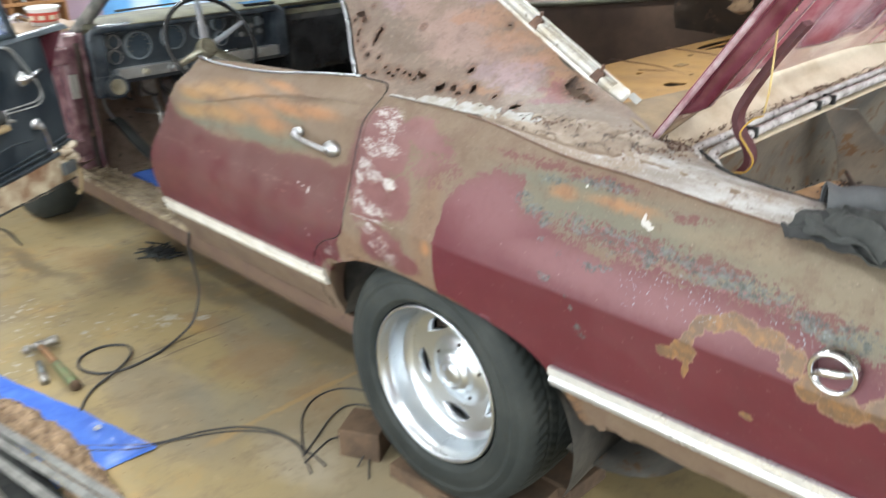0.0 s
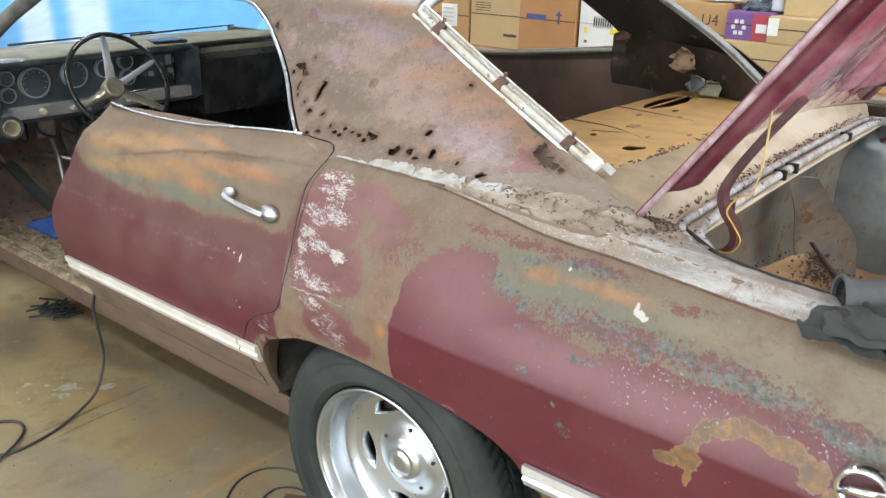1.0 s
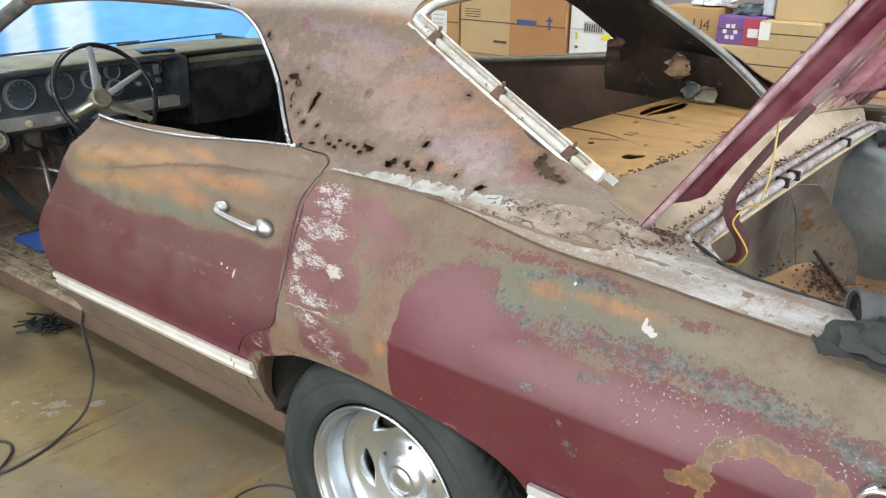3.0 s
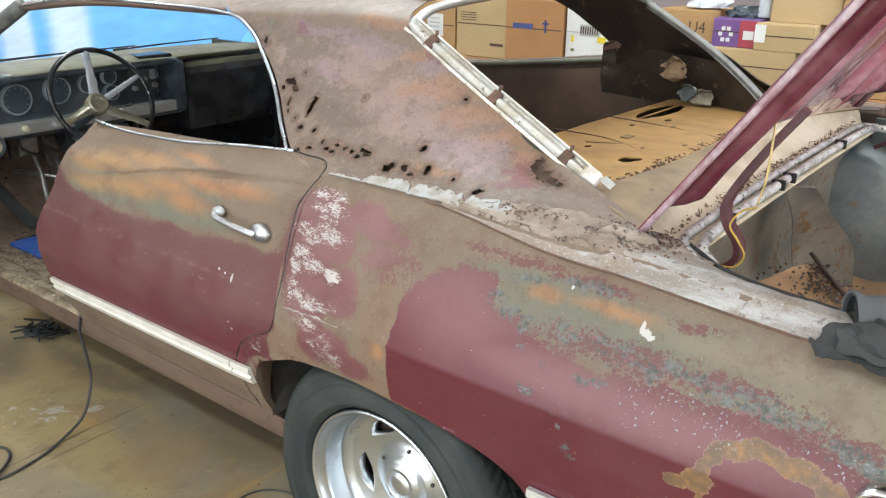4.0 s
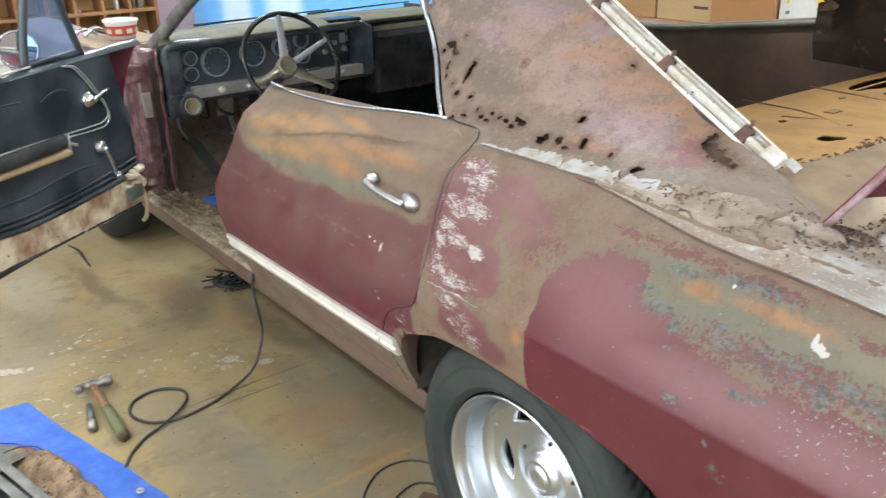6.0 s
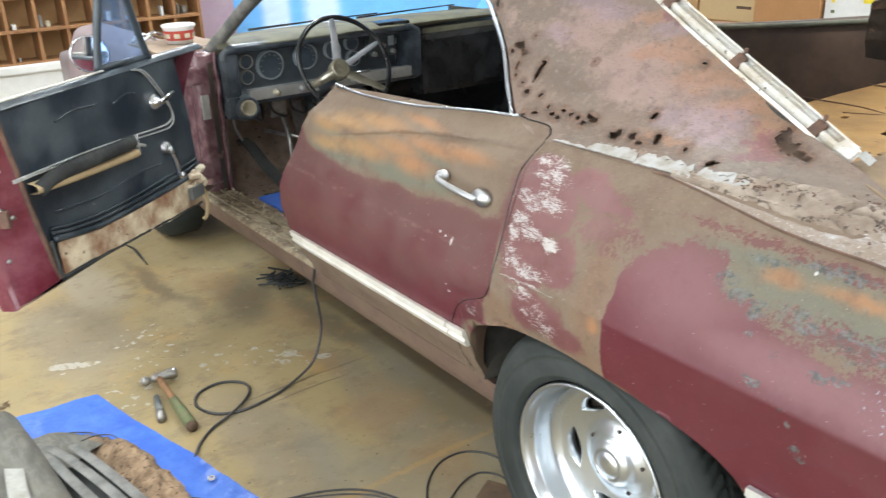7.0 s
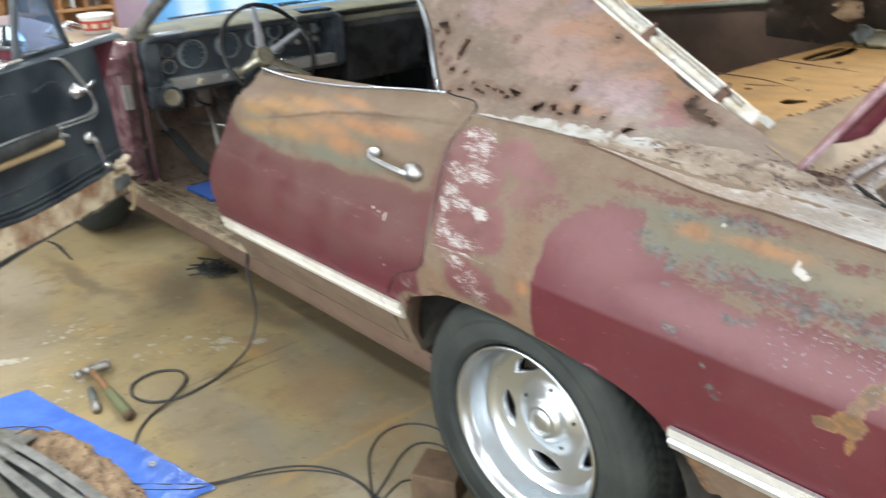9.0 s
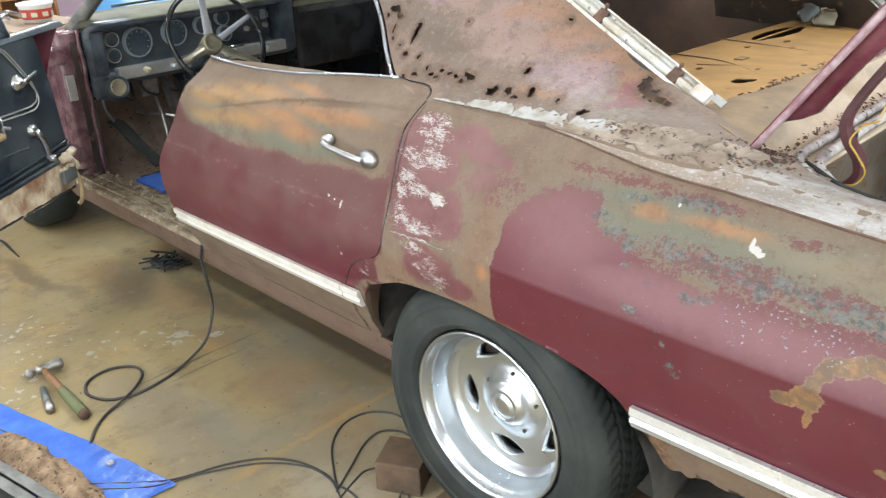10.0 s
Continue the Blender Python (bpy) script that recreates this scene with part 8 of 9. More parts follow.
# pigeonhole shelf on the front wall
CX, CY0, CY1, CZ0, CZ1 = -6.12, -1.62, 1.50, 0.52, 2.0
shelf_t = thing("pigeonhole_shelf", CX, -0.06, CZ0, "brown wooden pigeonhole shelf holding small parts", "shelf")
part("back", box(bmesh.new(), (CX - 0.02, CY0, CZ0), (CX, CY1, CZ1)), M_cubby, shelf_t, smooth=False)
k = 0
z = CZ0
while z <= CZ1 + 0.01:
    part("shelf_board", box(bmesh.new(), (CX, CY0, z - 0.012), (CX + 0.24, CY1, z + 0.012), 0.003), M_rafter, shelf_t, smooth=False)
    z += 0.235
y = CY0
while y <= CY1 + 0.01:
    part("divider", box(bmesh.new(), (CX, y - 0.012, CZ0), (CX + 0.235, y + 0.012, CZ1), 0.003), M_rafter, shelf_t, smooth=False)
    y += 0.208
for k in range(64):
    i, j = rnd.randrange(15), rnd.randrange(4)
    y0, z0 = CY0 + 0.208 * i + rnd.uniform(0.03, 0.13), CZ0 + 0.235 * j + 0.013
    h, w = rnd.uniform(0.015, 0.09), rnd.uniform(0.015, 0.045)
    b = lathe(bmesh.new(), [(0, 0), (w / 2, 0), (w / 2, h * 0.8), (w / 3, h), (0, h)], 10, Matrix.Translation((CX + 0.17, y0, z0))) if k % 2 else box(bmesh.new(), (CX + 0.13, y0, z0), (CX + 0.2, y0 + w, z0 + h), 0.003)
    mt, lb = rnd.choice(((M_steel, "small steel part in a pigeonhole"), (M_bag, "clear plastic bag in a pigeonhole"), (M_white, "small white jar in a pigeonhole"), (M_black, "small black part in a pigeonhole"), (M_cream, "small cream box in a pigeonhole"), (M_silver, "small metal fitting in a pigeonhole")))
    tagged(centred(part("small_part", b, mt, smooth=False)), lb, "part", "small parts in the pigeonholes")
cab = thing("white_cabinet", -6.0, -0.55, 0, "low white chest below the pigeonholes", "cabinet")
part("body", box(bmesh.new(), (-6.25, -1.62, 0.03), (-5.86, 0.95, 0.515), 0.015), M_white, cab, smooth=False)
part("lid", box(bmesh.new(), (-6.25, -1.63, 0.455), (-5.84, 0.96, 0.518), 0.012), M_white, cab, smooth=False)
for yy in (-1.5, 0.85):
    part("foot", box(bmesh.new(), (-6.2, yy - 0.04, 0), (-5.95, yy + 0.04, 0.035)), M_black, cab, smooth=False)
bin_ = thing("plastic_bin", -4.75, 0.27, 0, "mauve-grey rounded plastic drum standing beyond the door", "drum")
part("body", box(bmesh.new(), (-4.98, 0.16, 0.0), (-4.52, 0.42, 0.71), 0.05), M_greydrum, bin_, smooth=True)
part("rim", tube(bmesh.new(), [(-4.52, 0.175, 0.1), (-4.52, 0.175, 0.70)], 0.008, 8), M_white, bin_)

# front wall with an opening hung with blue plastic sheet
slab("wall_front", (-6.4, -3.4, 0), (-6.25, 1.95, 2.8), M_lilac, "lilac-painted garage wall")
slab("wall_front_2", (-6.4, 1.95, 2.4), (-6.25, 6.1, 2.8), M_lilac, "lilac-painted garage wall over the door opening")
slab("ground", (-14.0, -3.4, -0.16), (-6.3, 9.0, -0.01), M_floor, "concrete yard outside the opening")
sheet_g = Graph("blue_sheet")
tr_ = sheet_g.n.new("ShaderNodeBsdfTranslucent")
df_ = sheet_g.n.new("ShaderNodeBsdfDiffuse")
mx_ = sheet_g.n.new("ShaderNodeMixShader")
stripe = sheet_g.ramp(sheet_g.blobs(sheet_g.warped(0.10, 1.5), [(2.36, 0.9, 0.20, 9.0), (2.84, 0.9, 0.27, 9.0)], (0, 1, 1)), 0.05, 0.6)
sc = sheet_g.mix(stripe, (0.14, 0.37, 0.66), (0.52, 0.60, 0.72))
for nd in (tr_, df_):
    sheet_g.link(sc, nd.inputs["Color"])
mx_.inputs[0].default_value = 0.25
sheet_g.link(tr_.outputs[0], mx_.inputs[1])
sheet_g.link(df_.outputs[0], mx_.inputs[2])
sheet_g.link(mx_.outputs[0], sheet_g.n["Material Output"].inputs["Surface"])
sb = loft([[(-6.28, 1.94, z), (-6.26, 2.7, z), (-6.29, 3.6, z), (-6.26, 4.7, z), (-6.28, 5.95, z)] for z in (0.02, 0.8, 1.6, 2.4)], 80, 8)
for v in sb.verts:
    v.co.x += 0.012 * math.sin(v.co.y * 14 + 0.5 * math.sin(v.co.z * 3)) + 0.006 * noise.noise(v.co * 3)
tagged(part("plastic_sheet", sb, sheet_g.mat), "translucent blue plastic sheet hung over the opening", "plastic sheet")

# rack with cartons along the right wall
rack = thing("rack", -1.0, 3.25, 0, "plain steel rack holding cardboard cartons", "rack")
for x in (-3.2, -1.3, 0.9):
    for y in (3.02, 3.5):
        part("post", box(bmesh.new(), (x - 0.02, y - 0.02, 0), (x + 0.02, y + 0.02, 0.86)), M_steel, rack, smooth=False)
part("board", box(bmesh.new(), (-3.25, 2.95, 0.82), (1.6, 3.55, 0.86), 0.004), M_wood, rack, smooth=False)


def carton(x0, x1, y0, z0, z1, mtl, label, depth=0.36):
    t = thing("cardboard_box", (x0 + x1) / 2, y0 + depth / 2, z0, label, "box", "cartons on the rack")
    part("carton", box(bmesh.new(), (x0, y0, z0), (x1, y0 + depth, z1), 0.004), mtl, t, smooth=False)
    zm = z0 + (z1 - z0) * 0.55
    part("tape", box(bmesh.new(), (x0 + 0.003, y0 - 0.0015, zm - 0.003), (x1 - 0.003, y0 + 0.01, zm + 0.003)), M_ink if mtl is not M_white else M_silver, t, smooth=False)
    part("flap", box(bmesh.new(), (x0 + 0.004, y0 + 0.004, z1 - 0.001), (x1 - 0.004, y0 + depth * 0.49, z1 + 0.004), 0.001), mtl, t, smooth=False)
    return t


def mark(t, x0, x1, z0, z1, y, mtl, name="print"):
    part(name, box(bmesh.new(), (x0, y - 0.0022, z0), (x1, y + 0.004, z1)), mtl, t, smooth=False)


t = carton(-2.42, -2.09, 3.0, 0.862, 1.16, M_card, "brown carton with a torn white label")
mark(t, -2.30, -2.18, 0.96, 1.09, 3.0, M_white, "label")
for k in range(4):
    mark(t, -2.285, -2.205, 0.985 + 0.025 * k, 0.993 + 0.025 * k, 2.9985, M_silver)
t = carton(-2.075, -1.72, 3.0, 0.862, 1.20, M_card2, "pale brown carton with small print")
for k in range(4):
    mark(t, -2.04, -1.93, 1.11 - 0.014 * k, 1.114 - 0.014 * k, 3.0, M_ink)
mark(t, -1.83, -1.74, 0.93, 0.945, 3.0, M_ink)
t = carton(-1.71, -1.34, 2.98, 0.862, 1.20, M_card3, "orange-brown carton with faded blue print")
mark(t, -1.66, -1.53, 1.045, 1.075, 2.98, M_blueink)
mark(t, -1.452, -1.440, 1.03, 1.10, 2.98, M_blueink)
mark(t, -1.465, -1.427, 1.075, 1.085, 2.98, M_blueink)
t = carton(-1.325, -0.98, 3.0, 0.862, 1.20, M_white, "white carton with label and yellow tag")
mark(t, -1.24, -1.12, 1.03, 1.09, 3.0, M_silver, "label")
mark(t, -1.13, -1.08, 1.0, 1.03, 2.998, M_yellowtag, "tag")
mark(t, -1.29, -1.275, 0.995, 1.03, 3.0, M_yellowtag, "tag")
mark(t, -1.29, -1.27, 0.945, 0.96, 3.0, M_green, "tag")
for k in range(8):
    mark(t, -1.235 + 0.014 * k, -1.229 + 0.014 * k, 1.04, 1.08, 2.9985, M_ink)
t = carton(-0.80, -0.515, 3.02, 0.862, 1.195, M_card, "brown carton marked U4 in black pen")
tc_ = bpy.data.curves.new("marking", "FONT")
tc_.body, tc_.size, tc_.extrude = "U4", 0.075, 0.0005
tx = new("marking", tc_)
tx.data.materials.append(M_ink)
tx.parent = t
tx.matrix_parent_inverse = t.matrix_basis.inverted()
tx.matrix_basis = pose(-0.645, 3.018, 1.09, 90, 0, 0)
t = carton(-0.51, -0.285, 3.0, 1.035, 1.165, M_purple, "purple and crimson printed carton")
mark(t, -0.38, -0.286, 1.038, 1.162, 3.0, M_crimson, "panel")
for k in range(6):
    a = math.pi * k / 3
    mark(t, -0.445 + 0.026 * math.cos(a) - 0.009, -0.445 + 0.026 * math.cos(a) + 0.009, 1.095 + 0.030 * math.sin(a) - 0.009, 1.095 + 0.030 * math.sin(a) + 0.009, 2.999, M_white)
mark(t, -0.36, -0.31, 1.075, 1.115, 2.998, M_white)
t = carton(-0.50, -0.10, 2.98, 0.862, 1.03, M_card2, "flat pale carton below the printed one")
t = carton(-0.30, -0.03, 2.98, 1.035, 1.155, M_card2, "small pale carton on top of another")
mark(t, -0.32 + 0.02, -0.25, 1.07, 1.15, 2.98, M_white, "label")
t = carton(-0.26, 0.05, 3.05, 1.16, 1.40, M_card2, "pale carton stacked on the pile")
t = carton(-0.09, 0.30, 3.0, 0.862, 1.03, M_card, "brown carton at the end of the pile")
t = carton(0.06, 0.45, 3.02, 1.035, 1.33, M_card, "brown carton stacked on another")
for k, (x, y, z, mtl, lb) in enumerate(((-1.58, 3.12, 1.215, M_bluebag, "crumpled blue and white plastic bag on a carton"), (-1.45, 3.16, 1.215, M_bag, "crumpled clear plastic bag on a carton"), (-0.58, 3.10, 1.22, M_bag, "crumpled clear plastic bag on a carton"), (-0.40, 3.12, 1.18, M_black, "dark bundle lying on a printed carton"))):
    b = bmesh.new()
    bmesh.ops.create_icosphere(b, subdivisions=4, radius=0.085, matrix=Matrix.Translation((x, y, z)) @ Matrix.Diagonal((1.1, 0.8, 0.55, 1)))
    for v in b.verts:
        v.co += (v.co - Vector((x, y, z))) * (0.45 * noise.noise(v.co * 22) + 0.25 * noise.noise(v.co * 50))
        v.co.z = max(v.co.z, z - 0.012)
    tagged(centred(part("plastic_bag", b, mtl, smooth=False)), lb, "bag")
bot_ = thing("bottle", -0.30, 3.10, 1.175, "ribbed clear plastic bottle lying on the cartons", "bottle")
b = lathe(bmesh.new(), [(0.0, 0.0), (0.034, 0.0)] + [(0.036 - 0.004 * (k % 2), 0.012 + 0.014 * k) for k in range(12)] + [(0.03, 0.19), (0.014, 0.21), (0.014, 0.225), (0, 0.225)], 24, Matrix.Translation((-0.30, 3.10, 1.175)))
part("bottle_body", b, M_bag, bot_)

# ---- things on the floor ----
# timber under and before the wheel
tagged(centred(part("timber_block", box(bmesh.new(), (-0.10, -0.07, 0.0), (0.10, 0.07, 0.10), 0.006, Matrix.Translation((-0.315, 0.04, 0)) @ Matrix.Rotation(radians(28), 4, "Z") @ Matrix.Diagonal((0.62, 0.85, 0.9, 1))), M_block, smooth=False)), "short brown timber block chocking the wheel", "timber block")
pl = box(bmesh.new(), (-0.17, 0.01, 0.0), (0.24, 0.30, 0.042), 0.004, Matrix.Rotation(radians(4), 4, "Z"))
tagged(centred(part("plank", pl, M_block, smooth=False)), "flat timber plank under the rear tyre", "plank")
tagged(centred(part("timber_block", box(bmesh.new(), (0.10, 0.24, 0.0), (0.26, 0.40, 0.05), 0.005), M_block, smooth=False)), "flat timber block lying behind the tyre", "timber block")


def cable(path, r, label, lift=0.0):
    pts = [Vector((p[0], p[1], (p[2] if len(p) > 2 else 0.0) + r + lift)) for p in path]
    return tagged(centred(part("cable", tube(bmesh.new(), spline(pts, 10), r, 8), M_cable)), label, "cable")


cable([(-1.262, 0.050, 0.405), (-1.285, 0.055, 0.37), (-1.298, 0.058, 0.33), (-1.302, 0.07, 0.24), (-1.32, 0.082, 0.16), (-1.322, 0.066, 0.09), (-1.31, 0.029, 0.04), (-1.298, -0.036, 0.010), (-1.267, -0.128), (-1.247, -0.222), (-1.252, -0.285), (-1.29, -0.343), (-1.37, -0.368), (-1.438, -0.333), (-1.456, -0.253), (-1.407, -0.19), (-1.343, -0.194), (-1.28, -0.247, 0.005), (-1.236, -0.317, 0.004), (-1.212, -0.376), (-1.159, -0.435), (-1.10, -0.475)], 0.0048, "black power cable hanging from the sill and looped below")
cable([(-0.98, -0.60), (-0.82, -0.44), (-0.77, -0.37), (-0.73, -0.26), (-0.67, -0.17), (-0.59, -0.115), (-0.50, -0.095), (-0.435, -0.10), (-0.39, -0.095), (-0.33, -0.10)], 0.0031, "grey-black cable running over the floor to the wheel")
cable([(-0.97, -0.62), (-0.80, -0.45), (-0.74, -0.32), (-0.66, -0.19), (-0.56, -0.115), (-0.47, -0.10), (-0.40, -0.12), (-0.33, -0.15)], 0.0024, "second thin cable beside the first", 0.002)
cable([(-0.42, -0.11), (-0.50, -0.06), (-0.58, 0.0), (-0.63, 0.08), (-0.625, 0.16), (-0.57, 0.21), (-0.49, 0.22), (-0.41, 0.195), (-0.355, 0.13, 0.06), (-0.31, 0.05, 0.02), (-0.25, -0.01), (-0.20, -0.05)], 0.0030, "loop of black cable in front of the wheel")
cable([(-0.41, -0.12), (-0.46, -0.03), (-0.51, 0.06), (-0.52, 0.13), (-0.47, 0.17), (-0.40, 0.165), (-0.345, 0.10, 0.07), (-0.30, 0.03, 0.02), (-0.26, -0.04)], 0.0027, "inner loop of black cable by the timber block", 0.002)
cable([(-0.385, -0.13), (-0.41, -0.06), (-0.42, -0.01), (-0.39, 0.03), (-0.36, 0.01)], 0.0027, "short bend of black cable")

ham = thing("hammer", -1.45, -0.40, 0, "ball-peen hammer with green-taped wooden handle on the floor", "hammer")
HH, HT = Vector((-1.592, -0.416, 0.026)), Vector((-1.215, -0.430, 0.018))
d = (HT - HH).normalized()
n_ = Vector((-d.y, d.x, 0)).normalized()
b = tube(bmesh.new(), [HH - d * 0.005, HH + d * 0.06, HH + d * 0.13, HH + d * 0.19], [0.010, 0.011, 0.012, 0.013], 12)
part("handle", b, M_hickory, ham, "worn wooden handle")
b = tube(bmesh.new(), [HH + d * 0.17, HH + d * 0.21, HH + d * 0.30, HH + d * 0.345], [0.0145, 0.0165, 0.018, 0.018], 12)
part("grip", b, M_green, ham, "green taped grip")
part("grip_end", tube(bmesh.new(), [HH + d * 0.345, HH + d * 0.357], [0.0185, 0.017], 12), M_block, ham)
b = bmesh.new()
tube(b, [HH + n_ * 0.062, HH + n_ * 0.056, HH + n_ * 0.034, HH + n_ * 0.026, HH + n_ * 0.012, HH - n_ * 0.014, HH - n_ * 0.026], [0.017, 0.019, 0.019, 0.014, 0.016, 0.016, 0.010], 16)
bmesh.ops.create_uvsphere(b, u_segments=20, v_segments=12, radius=0.0165, matrix=Matrix.Translation(HH - n_ * 0.042))
part("head", b, M_steel, ham, "steel ball-peen head")
ch = thing("chisel", -1.47, -0.46, 0, "short dark steel chisel on the floor", "chisel")
C0, C1 = Vector((-1.493, -0.457, 0.013)), Vector((-1.32, -0.495, 0.014))
e_ = (C1 - C0).normalized()
part("shank", tube(bmesh.new(), [C0, C0 + e_ * 0.10], [0.010, 0.012], 10), M_bluegrey, ch)
part("head", tube(bmesh.new(), [C0 + e_ * 0.10, C0 + e_ * 0.104, C0 + e_ * 0.112, C0 + e_ * 0.15], [0.012, 0.0145, 0.014, 0.014], 10), M_steel, ch)

cl = bmesh.new()
for k in range(44):
    c = Vector((-2.08 + rnd.gauss(0, 0.038), 0.29 + rnd.gauss(0, 0.028), 0.006 + abs(rnd.gauss(0, 0.012))))
    tube(cl, spline([c, c + Vector((rnd.uniform(-0.04, 0.04), rnd.uniform(-0.04, 0.04), rnd.uniform(0, 0.025))), c + Vector((rnd.uniform(-0.06, 0.06), rnd.uniform(-0.05, 0.05), 0.0))], 4), 0.0045, 5)
tagged(centred(part("rubber_tangle", cl, M_blackrag)), "tangle of torn black rubber lying on the floor", "rubber scrap", kind="stuff")
b = tube(bmesh.new(), spline([(-3.0, -0.11, 0.008), (-2.90, -0.095, 0.012), (-2.78, -0.10, 0.008), (-2.67, -0.107, 0.008)], 5), [0.003 + 0.0006 * min(k, 15 - k) for k in range(16)], 6)
tagged(centred(part("rubber_strip", b, M_blackrag)), "black rubber strip on the floor", "rubber strip")
gr = bmesh.new()
for k in range(170):
    x, y = rnd.uniform(-2.4, -0.3), rnd.uniform(-0.6, 0.45)
    s_ = rnd.uniform(0.0008, 0.0028)
    bmesh.ops.create_icosphere(gr, subdivisions=1, radius=s_, matrix=Matrix.Translation((x, y, s_ * 0.4)) @ Matrix.Diagonal((1.3, 1, 0.5, 1)))
tagged(part("grit", gr, M_rustclip, smooth=False), "grit and rust flakes scattered on the floor", "grit", kind="stuff")

# tarpaulin and the old seat on it
T0, T1 = Vector((-1.655, -0.605)), Vector((-0.75, -0.39))
bm = bmesh.new()
NU, NV = 110, 90
g_ = []
for i in range(NU + 1):
    row = []
    for j in range(NV + 1):
        u, v = i / NU, j / NV
        e0 = T0.lerp(T1, u)
        x = e0.x - 0.10 * v - 0.02 * v + 0.0
        y = e0.y - 1.35 * v
        wob = 0.008 * noise.noise(Vector((u * 9, v * 12, 2)))
        z = 0.004 + 0.006 * max(0, noise.noise(Vector((x * 7, y * 7, 1)))) + 0.004 * max(0, noise.noise(Vector((x * 22, y * 9, 4)))) + 0.002 * noise.noise(Vector((x * 60, y * 38, 4))) + 0.0012 * noise.noise(Vector((x * 130, y * 130, 2)))
        row.append(bm.verts.new((x + wob, y + wob - 0.005 * math.sin(u * 7) * (1 - v), max(0.003, z))))
    g_.append(row)
for i in range(NU):
    for j in range(NV):
        bm.faces.new((g_[i][j], g_[i][j + 1], g_[i + 1][j + 1], g_[i + 1][j]))
solid(bm, 0.0015)
tarp = tagged(centred(part("tarpaulin", bm, M_tarp)), "creased blue plastic tarpaulin spread on the floor", "tarpaulin")
part("eyelet", lathe(bmesh.new(), [(0.0045, 0.011), (0.0055, 0.014), (0.0095, 0.014), (0.011, 0.010)], 24, Matrix.Translation((-0.962, -0.478, 0.004))), M_silver, tarp, "metal eyelet")

seat = thing("old_seat", -0.95, -1.2, 0.0, "torn grey car seat lying face down on the tarpaulin", "car seat")
# sagging cloth over the springs, its far end at the corner of the tarpaulin
rows = []
for v, (dy, z) in enumerate(((0.0, 0.03), (0.012, 0.10), (0.035, 0.155), (0.09, 0.185), (0.28, 0.20), (0.52, 0.19), (0.75, 0.15), (0.80, 0.03))):
    rows.append([(-1.42 - 0.10 * dy, -0.850 - dy, z + 0.004), (-1.30, -0.842 - dy, z + 0.008), (-1.1, -0.825 - dy, z + 0.010), (-0.85, -0.808 - dy, z), (-0.45, -0.785 - dy, z)])
sb_ = loft(rows, 90, 9)
for v in sb_.verts:
    v.co.z += 0.012 * abs(noise.noise(Vector((v.co.x * 7 - v.co.y * 5, (v.co.x + v.co.y) * 26, 7)))) + 0.006 * abs(noise.noise(Vector((v.co.x * 22 + v.co.y * 6, (v.co.x - v.co.y) * 11, 2)))) + 0.012 * noise.noise(Vector((v.co.x * 6, v.co.y * 14, 1))) + 0.008 * noise.noise(Vector((v.co.x * 9 + v.co.y * 20, v.co.y * 8, 3))) + 0.003 * noise.noise(v.co * 40)
part("cover", sb_, M_seat, seat, "sagging grey seat back cloth")
ec = loft([[(-1.42, -0.855, 0.03), (-1.49, -1.2, 0.02), (-1.52, -1.69, 0.02)], [(-1.44, -0.88, 0.10), (-1.52, -1.2, 0.12), (-1.54, -1.68, 0.12)], [(-1.43, -0.92, 0.175), (-1.48, -1.2, 0.19), (-1.50, -1.62, 0.18)]], 20, 5)
for v in ec.verts:
    v.co.x += 0.014 * noise.noise(v.co * 16)
part("end_cap", ec, M_seat, seat)
fz = bmesh.new()
for k in range(26):
    c = Vector((-1.430 + rnd.gauss(0, 0.006), -0.925 + rnd.gauss(0, 0.022), 0.180 + rnd.gauss(0, 0.005)))
    d1 = Vector((rnd.uniform(-0.022, 0.004), rnd.uniform(-0.01, 0.02), rnd.uniform(-0.004, 0.010)))
    w = Vector((rnd.uniform(0.003, 0.008), rnd.uniform(0.004, 0.010), 0.0))
    f = fz.faces.new([fz.verts.new(p) for p in (c - w, c + w, c + d1 + w * 0.3, c + d1 - w * 0.2)])
bmesh.ops.solidify(fz, geom=fz.faces[:], thickness=0.0015)
part("frayed_edge", fz, M_burlap, seat, "frayed tan edge of the seat", smooth=False)["kind"] = "stuff"
lb_ = loft([[(-1.055, -0.955, 0.216), (-1.030, -0.915, 0.212)], [(-0.96, -0.965, 0.222), (-0.93, -0.925, 0.218)], [(-0.85, -0.975, 0.218), (-0.80, -0.93, 0.214)]], 6, 5, 0.002)
part("paper_tag", lb_, M_paper, seat, "torn white paper tag")
for (x, y) in ((-1.22, -0.99), (-1.06, -1.02)):
    part("hog_ring", tube(bmesh.new(), [Vector((x, y, 0.215)) + Vector((0.016 * math.cos(a), 0.007 * math.sin(a), 0.005 + 0.004 * math.sin(a))) for a in (2 * math.pi * k / 16 for k in range(17))], 0.0020, 6), M_steel, seat, "steel hog ring")
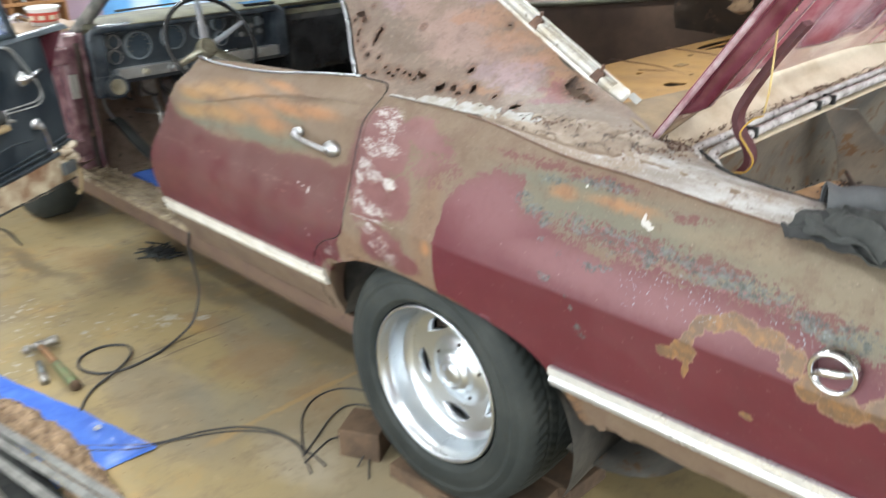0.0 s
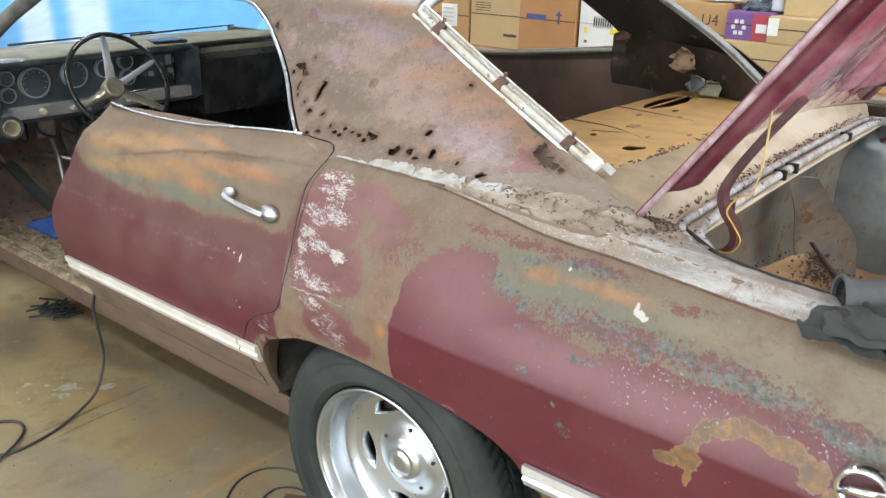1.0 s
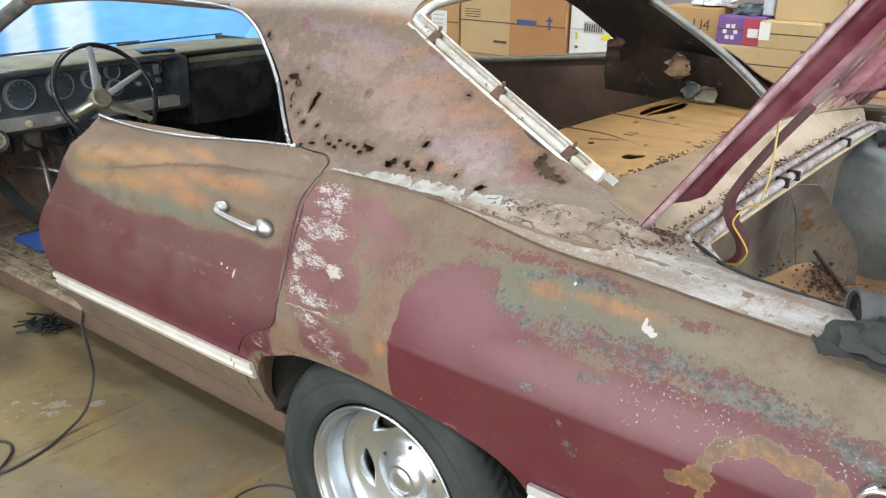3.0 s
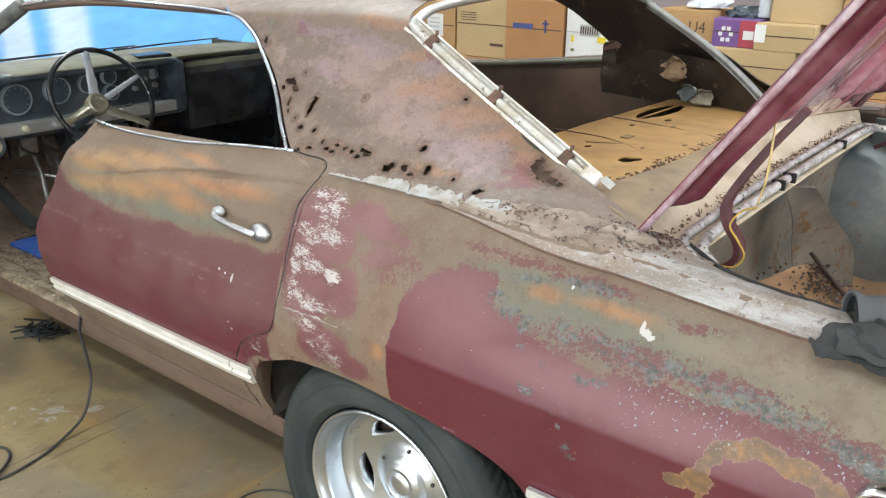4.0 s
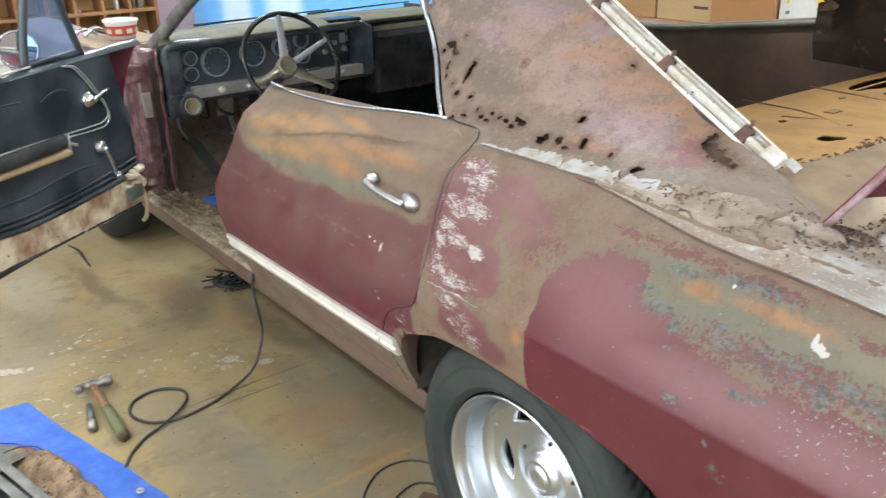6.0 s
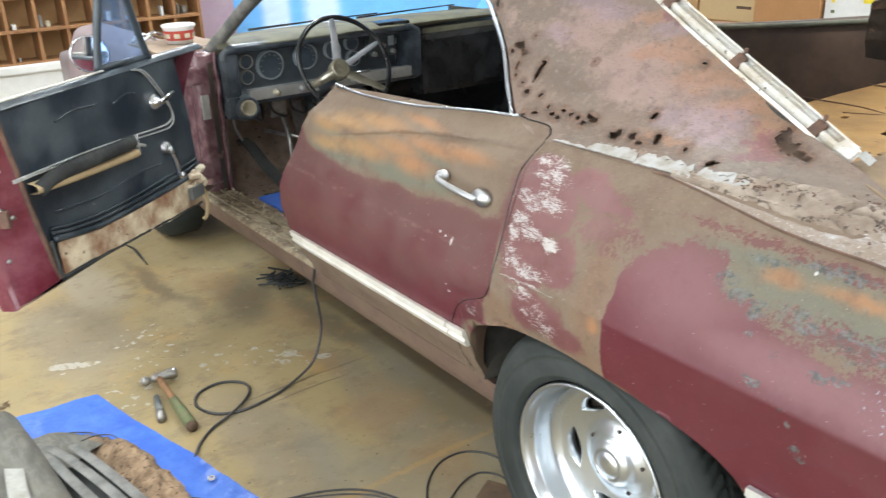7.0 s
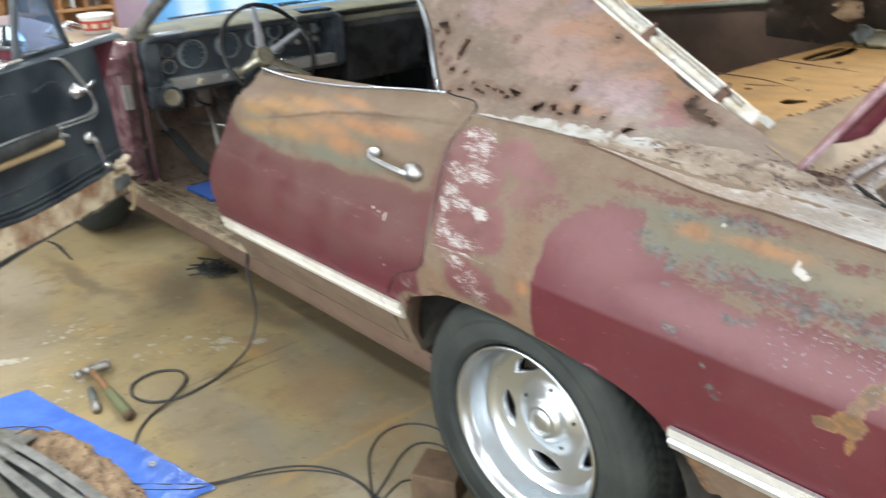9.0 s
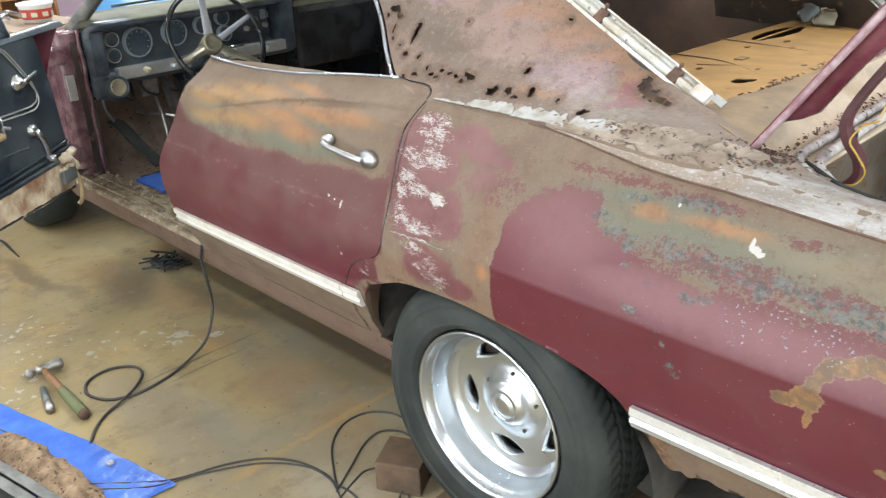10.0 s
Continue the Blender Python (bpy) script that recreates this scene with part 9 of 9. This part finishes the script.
# fibre padding along the near edge, lining and slats
pad_ = loft([[(-1.36, -0.70, 0.02), (-1.22, -0.625, 0.02), (-1.05, -0.585, 0.02), (-0.88, -0.565, 0.02), (-0.70, -0.57, 0.02), (-0.50, -0.58, 0.02)], [(-1.35, -0.705, 0.045), (-1.21, -0.64, 0.075), (-1.05, -0.605, 0.085), (-0.88, -0.585, 0.09), (-0.70, -0.59, 0.09), (-0.50, -0.60, 0.085)],
             [(-1.34, -0.72, 0.055), (-1.20, -0.675, 0.09), (-1.04, -0.645, 0.105), (-0.87, -0.63, 0.11), (-0.70, -0.63, 0.11), (-0.50, -0.64, 0.105)], [(-1.33, -0.745, 0.04), (-1.19, -0.72, 0.07), (-1.03, -0.70, 0.08), (-0.86, -0.685, 0.085), (-0.70, -0.685, 0.085), (-0.50, -0.69, 0.08)]], 110, 14)
for v in pad_.verts:
    v.co += Vector((0.008, 0.012, 0.016)) * noise.noise(v.co * 26) + Vector((0.003, 0.004, 0.008)) * noise.noise(v.co * 65)
    v.co.z = max(0.012, v.co.z)
part("padding", pad_, M_burlap, seat, "matted brown fibre padding")
lin = loft([[(-1.42, -0.735, 0.03), (-1.33, -0.70, 0.055), (-1.22, -0.69, 0.085)], [(-1.43, -0.79, 0.05), (-1.31, -0.765, 0.075), (-1.19, -0.745, 0.09)], [(-1.42, -0.86, 0.06), (-1.29, -0.84, 0.085), (-1.15, -0.80, 0.09)]], 30, 8)
for v in lin.verts:
    v.co.z += 0.006 * noise.noise(v.co * 25)
part("lining", lin, M_seat, seat, "frayed grey lining")
part("frame_bed", loft([[(-1.40, -0.78, 0.04), (-1.0, -0.69, 0.05), (-0.45, -0.69, 0.05)], [(-1.40, -0.90, 0.05), (-1.0, -0.86, 0.05), (-0.45, -0.80, 0.05)]], 12, 4), M_blackrag, seat)
for path in ([(-1.318, -0.864, 0.095), (-1.22, -0.842, 0.115), (-1.05, -0.815, 0.122), (-0.86, -0.781, 0.122), (-0.45, -0.715, 0.12)],
             [(-1.312, -0.853, 0.100), (-1.20, -0.812, 0.120), (-1.0, -0.762, 0.127), (-0.814, -0.723, 0.125), (-0.45, -0.650, 0.12)],
             [(-1.225, -0.769, 0.110), (-1.05, -0.735, 0.124), (-0.90, -0.705, 0.126), (-0.783, -0.683, 0.125), (-0.45, -0.618, 0.12)]):
    sp_ = spline(path, 8)
    bm = bmesh.new()
    prev = None
    for p in sp_:
        row = [bm.verts.new(p + Vector((0.0, s_ * 0.0135, 0.003 * (1 - s_ * s_)))) for s_ in (-1, -0.4, 0.4, 1)]
        if prev:
            for q in range(3):
                bm.faces.new((prev[q], row[q], row[q + 1], prev[q + 1]))
        prev = row
    solid(bm, 0.003)
    part("slat", bm, M_strap, seat, "flat grey steel slat")
for pth in ([(-1.425, -0.755, 0.036), (-1.40, -0.733, 0.044), (-1.33, -0.698, 0.064), (-1.26, -0.688, 0.084), (-1.22, -0.688, 0.094)], [(-1.235, -0.745, 0.108), (-1.220, -0.705, 0.118), (-1.200, -0.672, 0.116), (-1.185, -0.655, 0.104)]):
    part("wire_edge", tube(bmesh.new(), spline(pth, 6), 0.0020, 6), M_cable, seat, "dark edge wire")
